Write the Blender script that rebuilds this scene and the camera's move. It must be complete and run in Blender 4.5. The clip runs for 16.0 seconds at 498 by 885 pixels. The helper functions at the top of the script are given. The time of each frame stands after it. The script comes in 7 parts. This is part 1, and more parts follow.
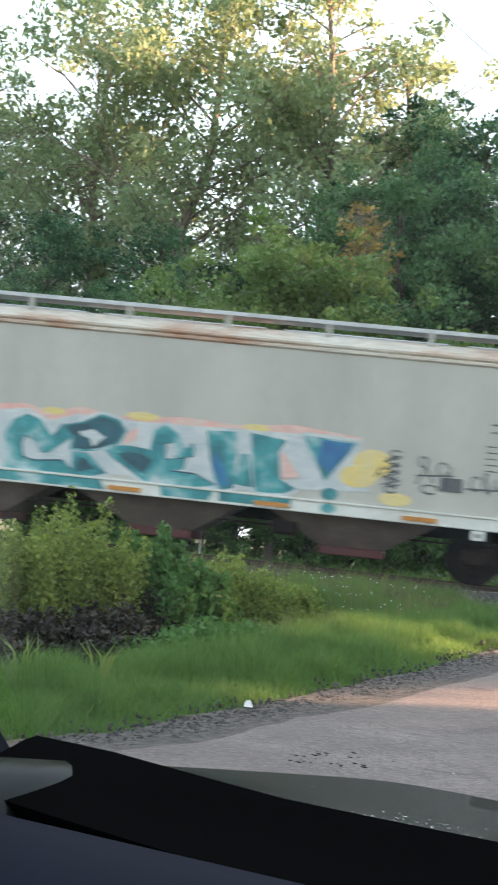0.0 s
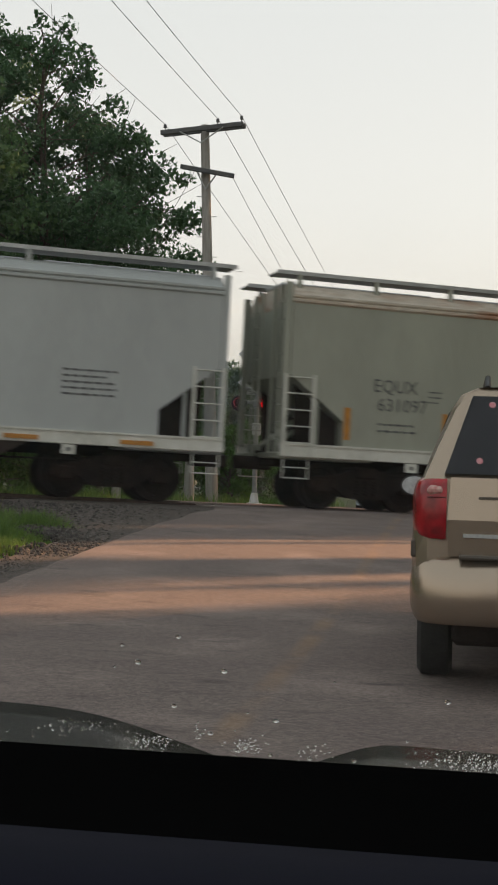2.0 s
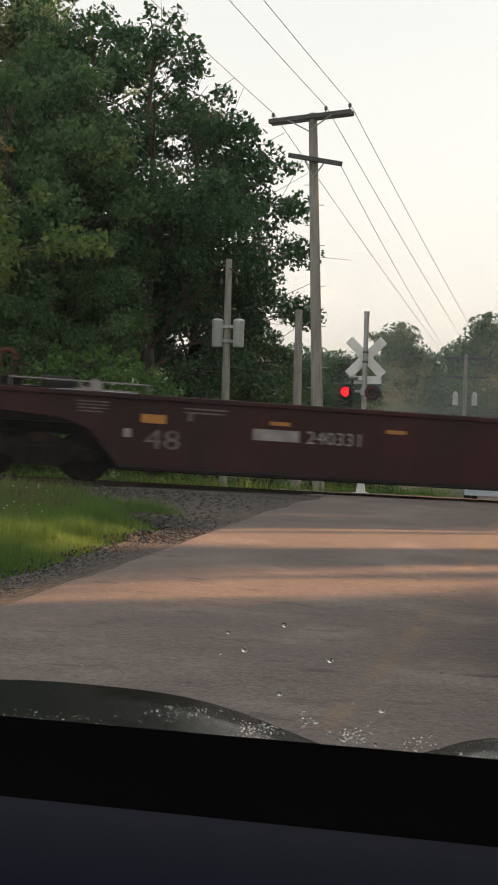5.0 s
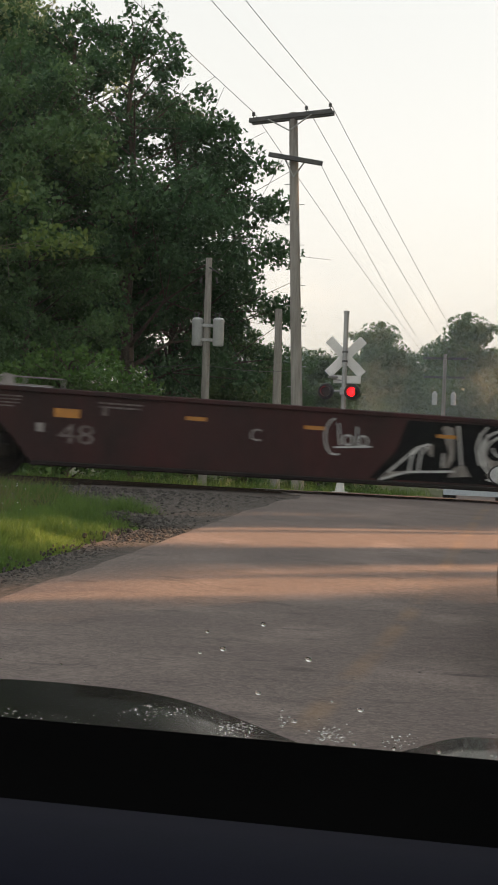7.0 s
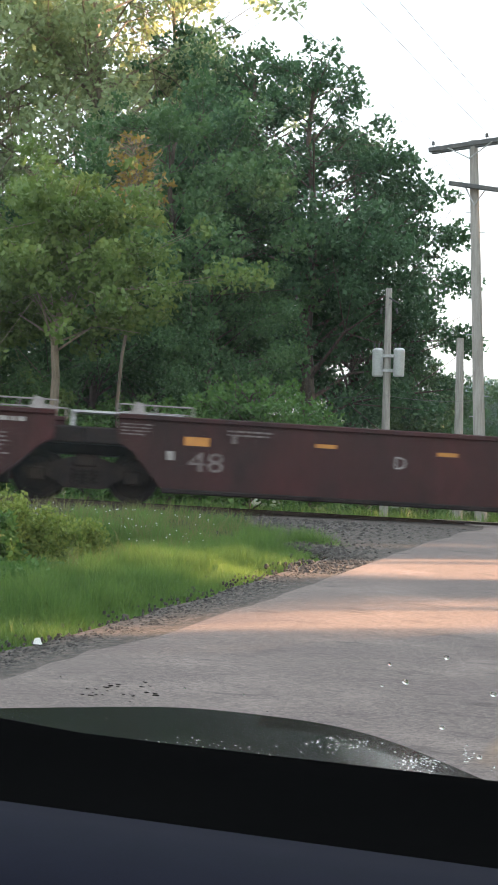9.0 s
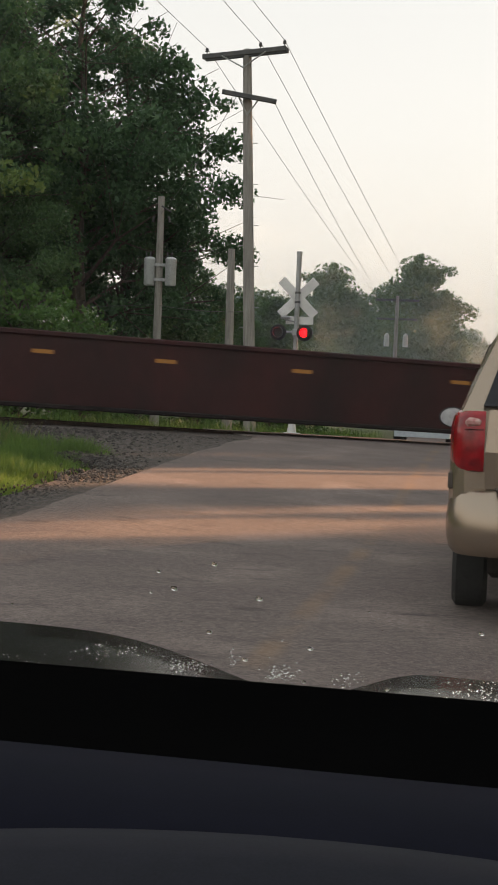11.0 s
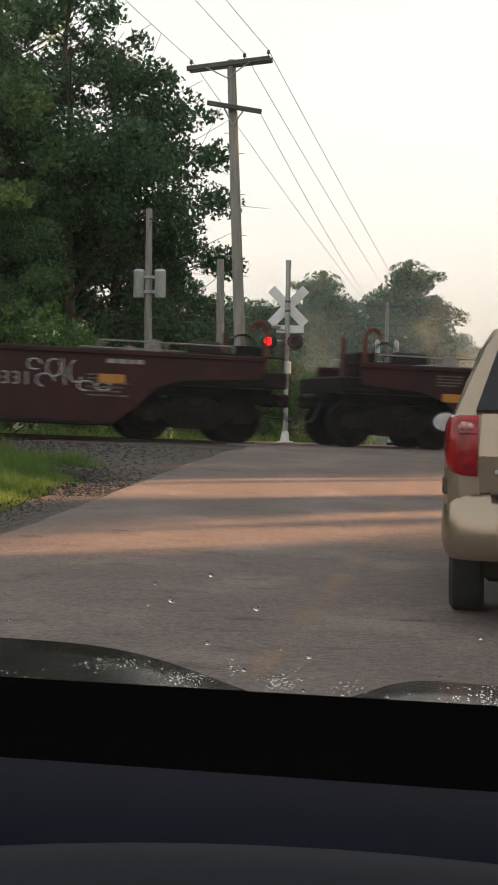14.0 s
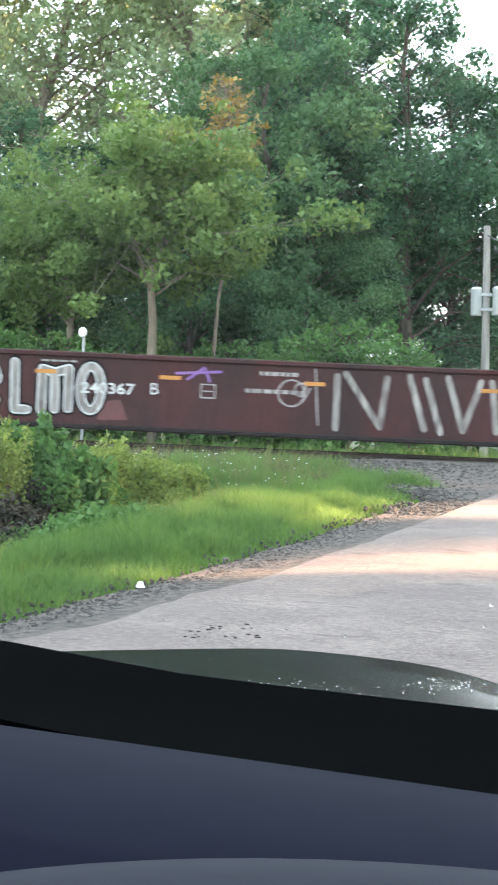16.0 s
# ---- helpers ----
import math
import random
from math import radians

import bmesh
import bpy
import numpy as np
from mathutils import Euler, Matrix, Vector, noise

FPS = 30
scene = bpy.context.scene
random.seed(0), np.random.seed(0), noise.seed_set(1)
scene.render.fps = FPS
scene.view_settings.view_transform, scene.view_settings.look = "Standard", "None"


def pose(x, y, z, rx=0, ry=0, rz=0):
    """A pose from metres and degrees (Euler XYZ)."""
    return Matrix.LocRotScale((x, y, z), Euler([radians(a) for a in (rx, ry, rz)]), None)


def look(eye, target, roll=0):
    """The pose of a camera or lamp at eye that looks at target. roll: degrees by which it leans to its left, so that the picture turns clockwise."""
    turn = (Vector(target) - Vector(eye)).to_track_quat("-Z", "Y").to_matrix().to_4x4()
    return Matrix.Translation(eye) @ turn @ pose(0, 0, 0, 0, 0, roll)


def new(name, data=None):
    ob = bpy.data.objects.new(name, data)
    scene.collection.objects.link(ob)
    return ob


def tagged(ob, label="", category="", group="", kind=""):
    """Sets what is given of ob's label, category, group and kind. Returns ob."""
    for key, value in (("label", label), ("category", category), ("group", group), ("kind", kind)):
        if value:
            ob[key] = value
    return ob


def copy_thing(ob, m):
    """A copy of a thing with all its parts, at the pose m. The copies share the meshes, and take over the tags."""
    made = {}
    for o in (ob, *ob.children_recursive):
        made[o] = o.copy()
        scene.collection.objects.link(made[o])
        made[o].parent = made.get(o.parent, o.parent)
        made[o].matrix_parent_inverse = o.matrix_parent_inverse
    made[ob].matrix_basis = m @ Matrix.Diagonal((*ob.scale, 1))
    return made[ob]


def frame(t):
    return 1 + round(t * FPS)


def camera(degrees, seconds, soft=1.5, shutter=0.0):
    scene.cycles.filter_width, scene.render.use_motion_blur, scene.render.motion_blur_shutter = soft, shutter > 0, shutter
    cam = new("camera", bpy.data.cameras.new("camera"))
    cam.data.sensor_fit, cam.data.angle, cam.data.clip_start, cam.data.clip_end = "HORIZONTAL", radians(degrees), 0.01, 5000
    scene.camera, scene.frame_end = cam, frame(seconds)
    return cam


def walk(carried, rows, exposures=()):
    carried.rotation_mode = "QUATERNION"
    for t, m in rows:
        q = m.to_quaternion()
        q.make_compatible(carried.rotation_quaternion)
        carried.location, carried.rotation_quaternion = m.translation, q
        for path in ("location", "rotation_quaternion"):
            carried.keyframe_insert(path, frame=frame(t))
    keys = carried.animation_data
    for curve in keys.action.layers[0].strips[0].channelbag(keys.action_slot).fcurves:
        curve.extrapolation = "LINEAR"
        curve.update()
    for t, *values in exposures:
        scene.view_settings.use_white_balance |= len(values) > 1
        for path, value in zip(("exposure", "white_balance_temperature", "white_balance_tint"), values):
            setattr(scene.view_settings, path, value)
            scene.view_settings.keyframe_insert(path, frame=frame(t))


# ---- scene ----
cam = camera(21.257, 16.0, soft=1.8, shutter=0.35)


def aim(yaw, pitch, roll):
    return pose(0, 0, 1.2, 0, 0, yaw) @ pose(0, 0, 0, 90 + pitch, 0, 0) @ pose(0, 0, 0, 0, 0, roll)


# seconds, turn to the left of the road, tilt up, roll: a phone held in the driver's seat
PATH = [
    (0.0, 30.28, 4.09, 4.88), (0.5, 26.08, 4.23, 4.43), (1.0, 19.16, 4.04, 3.40), (1.5, 12.30, 2.60, 2.67),
    (2.0, 9.12, 1.35, 1.79), (2.5, 9.88, 0.66, 1.86), (2.8, 14.0, 1.37, 1.9), (3.0, 14.28, 1.47, 1.90), (3.5, 14.31, 0.97, 1.96),
    (4.0, 15.24, 1.25, 1.88), (4.5, 14.52, 1.32, 2.30), (4.7, 13.95, 0.74, 2.06), (6.8, 13.18, 0.70, 2.22),
    (7.0, 12.82, 0.71, 2.27), (7.5, 12.50, 0.51, 2.44), (8.0, 14.67, 0.65, 2.05), (8.2, 18.3, 1.9, 2.1), (8.5, 19.66, 1.84, 2.14),
    (9.0, 20.66, 1.75, 2.14), (9.5, 16.53, 0.52, 2.45), (9.6, 14.4, -0.10, 2.5), (9.8, 11.7, -0.74, 2.6), (10.0, 10.61, -1.03, 2.67), (12.3, 11.15, -1.98, 2.27),
    (12.5, 11.82, -1.68, 2.20), (13.0, 11.22, -1.36, 2.08), (13.5, 10.52, -1.92, 1.43), (14.0, 10.37, -1.33, 1.18),
    (14.5, 10.35, -1.19, 1.10), (15.0, 11.96, -0.91, 0.87), (15.1, 14.0, -0.78, 0.95), (15.2, 16.15, -0.66, 1.0), (15.3, 18.36, -0.52, 1.1), (15.4, 20.2, -0.42, 1.15), (15.5, 21.73, -0.32, 1.20), (15.7, 23.23, -0.62, 1.25), (16.0, 24.81, -0.82, 1.29),
]
# the phone's own exposure and white balance as it swings between wood and sky
EXPOSURES = [(0.0, 2.35, 6000, 6), (0.5, 2.42, 6000, 6), (1.0, 2.3, 6050, 7), (1.5, 0.95, 7000, 11), (2.0, 0.98, 7150, 11), (3.0, 1.15, 7300, 12), (4.7, 1.2, 7300, 12), (8.0, 1.2, 7200, 12),
             (8.5, 1.9, 6600, 9), (9.0, 2.4, 6350, 8), (9.5, 2.4, 6350, 8), (10.0, 1.05, 7200, 13), (12.3, 1.3, 7300, 13), (14.9, 1.25, 7300, 13), (15.2, 0.9, 7200, 12), (15.4, 0.95, 6900, 10), (15.5, 1.9, 6400, 6), (15.7, 2.75, 6150, 5), (16.0, 3.35, 6050, 5)]
walk(cam, [(t, aim(a, b, c)) for t, a, b, c in PATH], EXPOSURES)

# ---- light: a low hazy morning sun that comes along the railway, and a pale sky ----
SUN_AZ, SUN_EL = 53.0, 17.0
world = bpy.data.worlds.new("world")
scene.world = world
world.use_nodes = True
wn = world.node_tree.nodes
wl = world.node_tree.links
for n in list(wn):
    wn.remove(n)
sky = wn.new("ShaderNodeTexSky")
sky.sky_type = "NISHITA"
sky.sun_disc = False
sky.sun_elevation = radians(SUN_EL)
sky.sun_rotation = radians(SUN_AZ)
sky.air_density, sky.dust_density, sky.ozone_density = 1.0, 4.0, 1.0
haze = wn.new("ShaderNodeMix")
haze.data_type = "RGBA"
haze.inputs[0].default_value = 0.72
wl.new(sky.outputs[0], haze.inputs[6])
# the morning haze: warm and bright low down, cooler and clearer above
way = wn.new("ShaderNodeTexCoord")
split = wn.new("ShaderNodeSeparateXYZ")
wl.new(way.outputs["Generated"], split.inputs[0])
tone = wn.new("ShaderNodeValToRGB")
tone.color_ramp.elements[0].position, tone.color_ramp.elements[0].color = 0.0, (0.97, 0.91, 0.88, 1)
tone.color_ramp.elements[1].position, tone.color_ramp.elements[1].color = 0.55, (0.78, 0.86, 0.93, 1)
tone.color_ramp.elements.new(0.2).color = (0.90, 0.92, 0.94, 1)
wl.new(split.outputs[2], tone.inputs[0])
lift = wn.new("ShaderNodeVectorMath")
lift.operation = "SCALE"
lift.inputs[3].default_value = 11.2
wl.new(tone.outputs[0], lift.inputs[0])
wl.new(lift.outputs[0], haze.inputs[7])
bg = wn.new("ShaderNodeBackground")
bg.inputs[1].default_value = 0.054
wl.new(haze.outputs[2], bg.inputs[0])
wo = wn.new("ShaderNodeOutputWorld")
wl.new(bg.outputs[0], wo.inputs[0])
sun = new("sun", bpy.data.lights.new("sun", "SUN"))
sun.data.energy, sun.data.angle, sun.data.color = 7.0, radians(0.8), (1.0, 0.55, 0.31)
sd = Vector((math.sin(radians(SUN_AZ)) * math.cos(radians(SUN_EL)), math.cos(radians(SUN_AZ)) * math.cos(radians(SUN_EL)), math.sin(radians(SUN_EL))))
sun.matrix_world = look(sd * 200, (0, 0, 0))

# ---- geometry helpers ----
D, ANG = 25.41, radians(24.9)
GRADE = 0.0215  # the line falls gently to the right
FOOT = Vector((-D * math.sin(ANG), D * math.cos(ANG), 0))
ALONG = Vector((math.cos(ANG), math.sin(ANG), 0))
ACROSS = Vector((-math.sin(ANG), math.cos(ANG), 0))
RAIL_Z = 0.729
rng = np.random.default_rng(7)


def smooth(x):
    x = min(max(x, 0.0), 1.0)
    return x * x * (3 - 2 * x)


def track_d(x, y):
    return D - (x * ACROSS.x + y * ACROSS.y)


def rail_top(x, y):
    s = min(max((x - FOOT.x) * ALONG.x + (y - FOOT.y) * ALONG.y, -30), 30)
    return RAIL_Z - GRADE * s


def road_z(x, y):
    d = track_d(x, y)
    return (rail_top(x, y) - 0.004) * (smooth((17.5 - d) / 15.5) if d > 0 else smooth((16 + d) / 14))


class Shape:
    """Collects simple solids into one mesh."""

    def __init__(self):
        self.v, self.f = [], []

    def add(self, v, f, m=None):
        n = len(self.v)
        self.v += [tuple(m @ Vector(p)) for p in v] if m is not None else [tuple(p) for p in v]
        self.f += [tuple(i + n for i in q) for q in f]
        return self

    def box(self, x0, y0, z0, x1, y1, z1, b=0.0, m=None):
        if b <= 0:
            v = [(x, y, z) for x in (x0, x1) for y in (y0, y1) for z in (z0, z1)]
            return self.add(v, [(0, 1, 3, 2), (4, 6, 7, 5), (0, 4, 5, 1), (2, 3, 7, 6), (0, 2, 6, 4), (1, 5, 7, 3)], m)
        b = min(b, (x1 - x0) / 2.01, (y1 - y0) / 2.01, (z1 - z0) / 2.01)
        ring = lambda i, z: [(x0 + i, y0 + b, z), (x0 + b, y0 + i, z), (x1 - b, y0 + i, z), (x1 - i, y0 + b, z),
                             (x1 - i, y1 - b, z), (x1 - b, y1 - i, z), (x0 + b, y1 - i, z), (x0 + i, y1 - b, z)]
        inner = lambda z: [(x0 + b, y0 + b, z), (x0 + b, y0 + b, z), (x1 - b, y0 + b, z), (x1 - b, y0 + b, z),
                           (x1 - b, y1 - b, z), (x1 - b, y1 - b, z), (x0 + b, y1 - b, z), (x0 + b, y1 - b, z)]
        v = [(x0 + b, y0 + b, z0), (x1 - b, y0 + b, z0), (x1 - b, y1 - b, z0), (x0 + b, y1 - b, z0)]
        v += ring(0, z0 + b) + ring(0, z1 - b)
        v += [(x0 + b, y0 + b, z1), (x1 - b, y0 + b, z1), (x1 - b, y1 - b, z1), (x0 + b, y1 - b, z1)]
        f = [(3, 2, 1, 0), (20, 21, 22, 23)]
        for k in range(8):
            f.append((4 + k, 4 + (k + 1) % 8, 12 + (k + 1) % 8, 12 + k))
        for k in range(4):
            a = 4 + 2 * k
            f += [(k, a + 1, a), (k, (k + 1) % 4, 4 + (2 * k + 2) % 8, a + 1)]
            c = 12 + 2 * k
            f += [(20 + k, c, c + 1), (20 + k, c + 1, 12 + (2 * k + 2) % 8, 20 + (k + 1) % 4)]
        return self.add(v, f, m)

    def rod(self, a, b, r, r2=None, n=10, caps=True):
        a, b = Vector(a), Vector(b)
        q = (b - a).to_track_quat("Z", "Y").to_matrix()
        r2 = r if r2 is None else r2
        v = []
        for p, rr in ((a, r), (b, r2)):
            v += [p + q @ Vector((rr * math.cos(2 * math.pi * k / n), rr * math.sin(2 * math.pi * k / n), 0)) for k in range(n)]
        f = [(k, (k + 1) % n, n + (k + 1) % n, n + k) for k in range(n)]
        if caps:
            f += [tuple(range(n - 1, -1, -1)), tuple(range(n, 2 * n))]
        return self.add(v, f)

    def tube(self, pts, r, n=8):
        for a, b in zip(pts, pts[1:]):
            self.rod(a, b, r, n=n)
        return self

    def prism(self, poly, y0, y1, m=None):
        """A polygon in x, z, drawn out along y."""
        n = len(poly)
        v = [(x, y0, z) for x, z in poly] + [(x, y1, z) for x, z in poly]
        f = [tuple(range(n)), tuple(range(2 * n - 1, n - 1, -1))] + [(k, n + k, n + (k + 1) % n, (k + 1) % n) for k in range(n)]
        return self.add(v, f, m)

    def plate(self, poly, y, m=None):
        """A thin raised plate on a wall that faces -y: 6 mm thick."""
        return self.prism(poly, y - 0.006, y + 0.02, m)

    def lathe(self, prof, c=(0, 0, 0), n=16, m=None, caps=True):
        v, f = [], []
        for r, z in prof:
            v += [(c[0] + r * math.cos(2 * math.pi * k / n), c[1] + r * math.sin(2 * math.pi * k / n), c[2] + z) for k in range(n)]
        for j in range(len(prof) - 1):
            f += [(j * n + k, j * n + (k + 1) % n, (j + 1) * n + (k + 1) % n, (j + 1) * n + k) for k in range(n)]
        if caps:
            f += [tuple(range(n - 1, -1, -1)), tuple(range((len(prof) - 1) * n, len(prof) * n))]
        return self.add(v, f, m)

    def loft(self, rings, closed=True, caps=True):
        n = len(rings[0])
        v = [p for r in rings for p in r]
        f = []
        for j in range(len(rings) - 1):
            for k in range(n if closed else n - 1):
                f.append((j * n + k, j * n + (k + 1) % n, (j + 1) * n + (k + 1) % n, (j + 1) * n + k))
        if caps and closed:
            f += [tuple(range(n - 1, -1, -1)), tuple(range((len(rings) - 1) * n, len(rings) * n))]
        return self.add(v, f)

    def mesh(self, name, material, shade=False):
        me = bpy.data.meshes.new(name)
        me.from_pydata(self.v, [], self.f)
        if shade:
            bm = bmesh.new()
            bm.from_mesh(me)
            bmesh.ops.recalc_face_normals(bm, faces=bm.faces)
            bm.to_mesh(me)
            bm.free()
            me.polygons.foreach_set("use_smooth", [True] * len(me.polygons))
            me.set_sharp_from_angle(angle=radians(35))
        me.materials.append(material)
        me.update()
        return me


def part(name, shape, material, parent=None, label="", m=None, shade=False):
    ob = new(name, shape.mesh(name, material, shade) if isinstance(shape, Shape) else shape)
    if parent is not None:
        ob.parent = parent
    if m is not None:
        ob.matrix_basis = m
    if label:
        ob["label"] = label
    return ob


def thing(name, m, label, category, group="", kind=""):
    ob = new(name)
    ob.empty_display_size = 0.2
    ob.matrix_basis = m
    return tagged(ob, label, category, group, kind)


# ---- materials ----
def stuff(name, a, b=None, scale=4.0, rough=0.6, metal=0.0, bump=0.0, fine=None, detail=6.0, spec=0.5, third=None, stretch=None, obrand=0.0, island=0.0, grain=0.45):
    """Two colours mixed by coarse and fine noise in metres, with relief."""
    mt = bpy.data.materials.new(name)
    mt.use_nodes = True
    nt = mt.node_tree
    N, L = nt.nodes, nt.links
    p = N["Principled BSDF"]
    b = b or tuple(c * 0.75 for c in a)
    co = N.new("ShaderNodeTexCoord").outputs["Object"]
    if stretch:
        mp = N.new("ShaderNodeMapping")
        mp.inputs["Scale"].default_value = stretch
        L.new(co, mp.inputs[0])
        co = mp.outputs[0]
    n1 = N.new("ShaderNodeTexNoise")
    n1.inputs["Scale"].default_value, n1.inputs["Detail"].default_value = scale, detail
    n2 = N.new("ShaderNodeTexNoise")
    n2.inputs["Scale"].default_value, n2.inputs["Detail"].default_value = fine or scale * 9, 4
    L.new(co, n1.inputs[0]), L.new(co, n2.inputs[0])
    r1 = N.new("ShaderNodeValToRGB")
    r1.color_ramp.elements[0].position, r1.color_ramp.elements[1].position = 0.35, 0.68
    r1.color_ramp.elements[0].color, r1.color_ramp.elements[1].color = (*a, 1), (*b, 1)
    if third:
        e = r1.color_ramp.elements.new(0.52)
        e.color = (*third, 1)
    L.new(n1.outputs[0], r1.inputs[0])
    mx = N.new("ShaderNodeMix")
    mx.data_type, mx.blend_type = "RGBA", "OVERLAY"
    mx.inputs[0].default_value = grain
    L.new(r1.outputs[0], mx.inputs[6]), L.new(n2.outputs[0], mx.inputs[7])
    out = mx.outputs[2]
    if obrand or island:
        src = N.new("ShaderNodeObjectInfo").outputs["Random"] if obrand else N.new("ShaderNodeNewGeometry").outputs["Random Per Island"]
        mr = N.new("ShaderNodeMapRange")
        w = obrand or island
        mr.inputs[3].default_value, mr.inputs[4].default_value = 1 - w, 1 + w
        L.new(src, mr.inputs[0])
        m2 = N.new("ShaderNodeMix")
        m2.data_type, m2.blend_type = "RGBA", "MULTIPLY"
        m2.inputs[0].default_value = 1.0
        L.new(out, m2.inputs[6]), L.new(mr.outputs[0], m2.inputs[7])
        out = m2.outputs[2]
    L.new(out, p.inputs["Base Color"])
    p.inputs["Roughness"].default_value, p.inputs["Metallic"].default_value = rough, metal
    p.inputs["Specular IOR Level"].default_value = spec
    if bump:
        bp = N.new("ShaderNodeBump")
        bp.inputs["Strength"].default_value, bp.inputs["Distance"].default_value = min(1, bump * 10), bump
        L.new(n2.outputs[0], bp.inputs["Height"])
        L.new(bp.outputs[0], p.inputs["Normal"])
    return mt


def leafy(name, a, b, translucent=0.35):
    mt = bpy.data.materials.new(name)
    mt.use_nodes = True
    N, L = mt.node_tree.nodes, mt.node_tree.links
    p = N["Principled BSDF"]
    rp = N.new("ShaderNodeValToRGB")
    rp.color_ramp.elements[0].color, rp.color_ramp.elements[1].color = (*a, 1), (*b, 1)
    ns = N.new("ShaderNodeTexNoise")
    ns.inputs["Scale"].default_value = 0.5
    tc = N.new("ShaderNodeTexCoord")
    L.new(tc.outputs["Object"], ns.inputs[0])
    g = N.new("ShaderNodeNewGeometry")
    ad = N.new("ShaderNodeMath")
    ad.operation = "MULTIPLY_ADD"
    ad.inputs[1].default_value = 0.45
    L.new(g.outputs["Random Per Island"], ad.inputs[0])
    sb = N.new("ShaderNodeMath")
    sb.operation = "SUBTRACT"
    sb.inputs[1].default_value = 0.22
    L.new(ns.outputs[0], sb.inputs[0])
    L.new(sb.outputs[0], ad.inputs[2])
    L.new(ad.outputs[0], rp.inputs[0])
    L.new(rp.outputs[0], p.inputs["Base Color"])
    p.inputs["Roughness"].default_value = 0.55
    p.inputs["Specular IOR Level"].default_value = 0.35
    tr = N.new("ShaderNodeBsdfTranslucent")
    L.new(rp.outputs[0], tr.inputs[0])
    ms = N.new("ShaderNodeMixShader")
    ms.inputs[0].default_value = translucent
    L.new(p.outputs[0], ms.inputs[1]), L.new(tr.outputs[0], ms.inputs[2])
    L.new(ms.outputs[0], N["Material Output"].inputs[0])
    return mt


def glow(name, color, strength):
    mt = bpy.data.materials.new(name)
    mt.use_nodes = True
    p = mt.node_tree.nodes["Principled BSDF"]
    p.inputs["Base Color"].default_value = (*color, 1)
    p.inputs["Emission Color"].default_value = (*color, 1)
    p.inputs["Emission Strength"].default_value = strength
    return mt


M_GROUND = stuff("soil_and_short_grass", (0.05, 0.075, 0.02), (0.09, 0.08, 0.04), 0.6, 0.95, bump=0.03, fine=14)
M_ASPHALT = stuff("worn_asphalt", (0.17, 0.137, 0.118), (0.22, 0.175, 0.15), 0.7, 0.85, bump=0.006, fine=160, third=(0.175, 0.15, 0.13))
M_GRAVEL = stuff("shoulder_gravel", (0.03, 0.024, 0.020), (0.095, 0.075, 0.063), 14, 0.95, bump=0.03, fine=38, grain=0.9)
# stone tone lowered so the bed carries the shade under the train
M_BALLAST = stuff("ballast_stone", (0.024, 0.021, 0.019), (0.085, 0.075, 0.067), 7, 0.95, bump=0.04, fine=30, island=0.35)
M_RAIL = stuff("rusty_rail_steel", (0.045, 0.030, 0.024), (0.075, 0.05, 0.038), 5, 0.6, 0.4, bump=0.002)
M_TIE = stuff("creosoted_timber", (0.035, 0.028, 0.022), (0.07, 0.055, 0.042), 6, 0.9, bump=0.01)
M_HOP = [stuff("tan_grey_car_paint", (0.41, 0.395, 0.345), (0.34, 0.325, 0.285), 0.8, 0.5, bump=0.0006, stretch=(1, 1, 0.25), fine=18, grain=0.15),
         stuff("light_grey_car_paint", (0.375, 0.40, 0.395), (0.315, 0.335, 0.33), 0.8, 0.45, bump=0.0006, stretch=(1, 1, 0.25), fine=18, grain=0.15),
         stuff("olive_grey_car_paint", (0.33, 0.345, 0.285), (0.265, 0.275, 0.23), 0.8, 0.5, bump=0.0006, stretch=(1, 1, 0.25), fine=18, grain=0.15)]
M_SILL = stuff("pale_sill_paint", (0.60, 0.60, 0.55), (0.48, 0.48, 0.43), 1.5, 0.5, stretch=(1, 1, 0.4))
M_RUSTROOF = stuff("rust_stained_roof_paint", (0.48, 0.45, 0.39), (0.30, 0.15, 0.085), 1.1, 0.7, third=(0.46, 0.40, 0.33), stretch=(0.5, 1, 2))
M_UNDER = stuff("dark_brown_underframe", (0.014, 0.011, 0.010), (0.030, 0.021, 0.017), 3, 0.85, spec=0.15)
M_CHUTE = stuff("brown_discharge_chute", (0.12, 0.10, 0.085), (0.18, 0.145, 0.12), 2, 0.75)
M_REDGATE = stuff("red_oxide_gate", (0.11, 0.032, 0.032), (0.07, 0.03, 0.028), 3, 0.75)
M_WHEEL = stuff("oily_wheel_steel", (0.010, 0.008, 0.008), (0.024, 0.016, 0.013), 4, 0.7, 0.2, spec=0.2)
M_WELL = stuff("oxide_brown_well_paint", (0.044, 0.0105, 0.0105), (0.018, 0.0075, 0.0075), 0.9, 0.6, stretch=(1, 1, 0.3), third=(0.033, 0.0095, 0.0095), fine=14, bump=0.001, grain=0.6, spec=0.25)
M_WELLDARK = stuff("grimy_dark_steel", (0.011, 0.009, 0.009), (0.022, 0.015, 0.014), 2, 0.75, spec=0.2)
M_AMBER = stuff("amber_reflector_tape", (0.46, 0.19, 0.02), (0.34, 0.14, 0.02), 6, 0.45)
M_WHITE = stuff("white_paint", (0.78, 0.78, 0.76), (0.66, 0.66, 0.64), 4, 0.5)
M_LETTER = stuff("faded_white_lettering", (0.30, 0.28, 0.27), (0.17, 0.15, 0.145), 5, 0.6)
M_FADED = stuff("worn_grey_numerals", (0.15, 0.125, 0.12), (0.075, 0.055, 0.052), 5, 0.7)
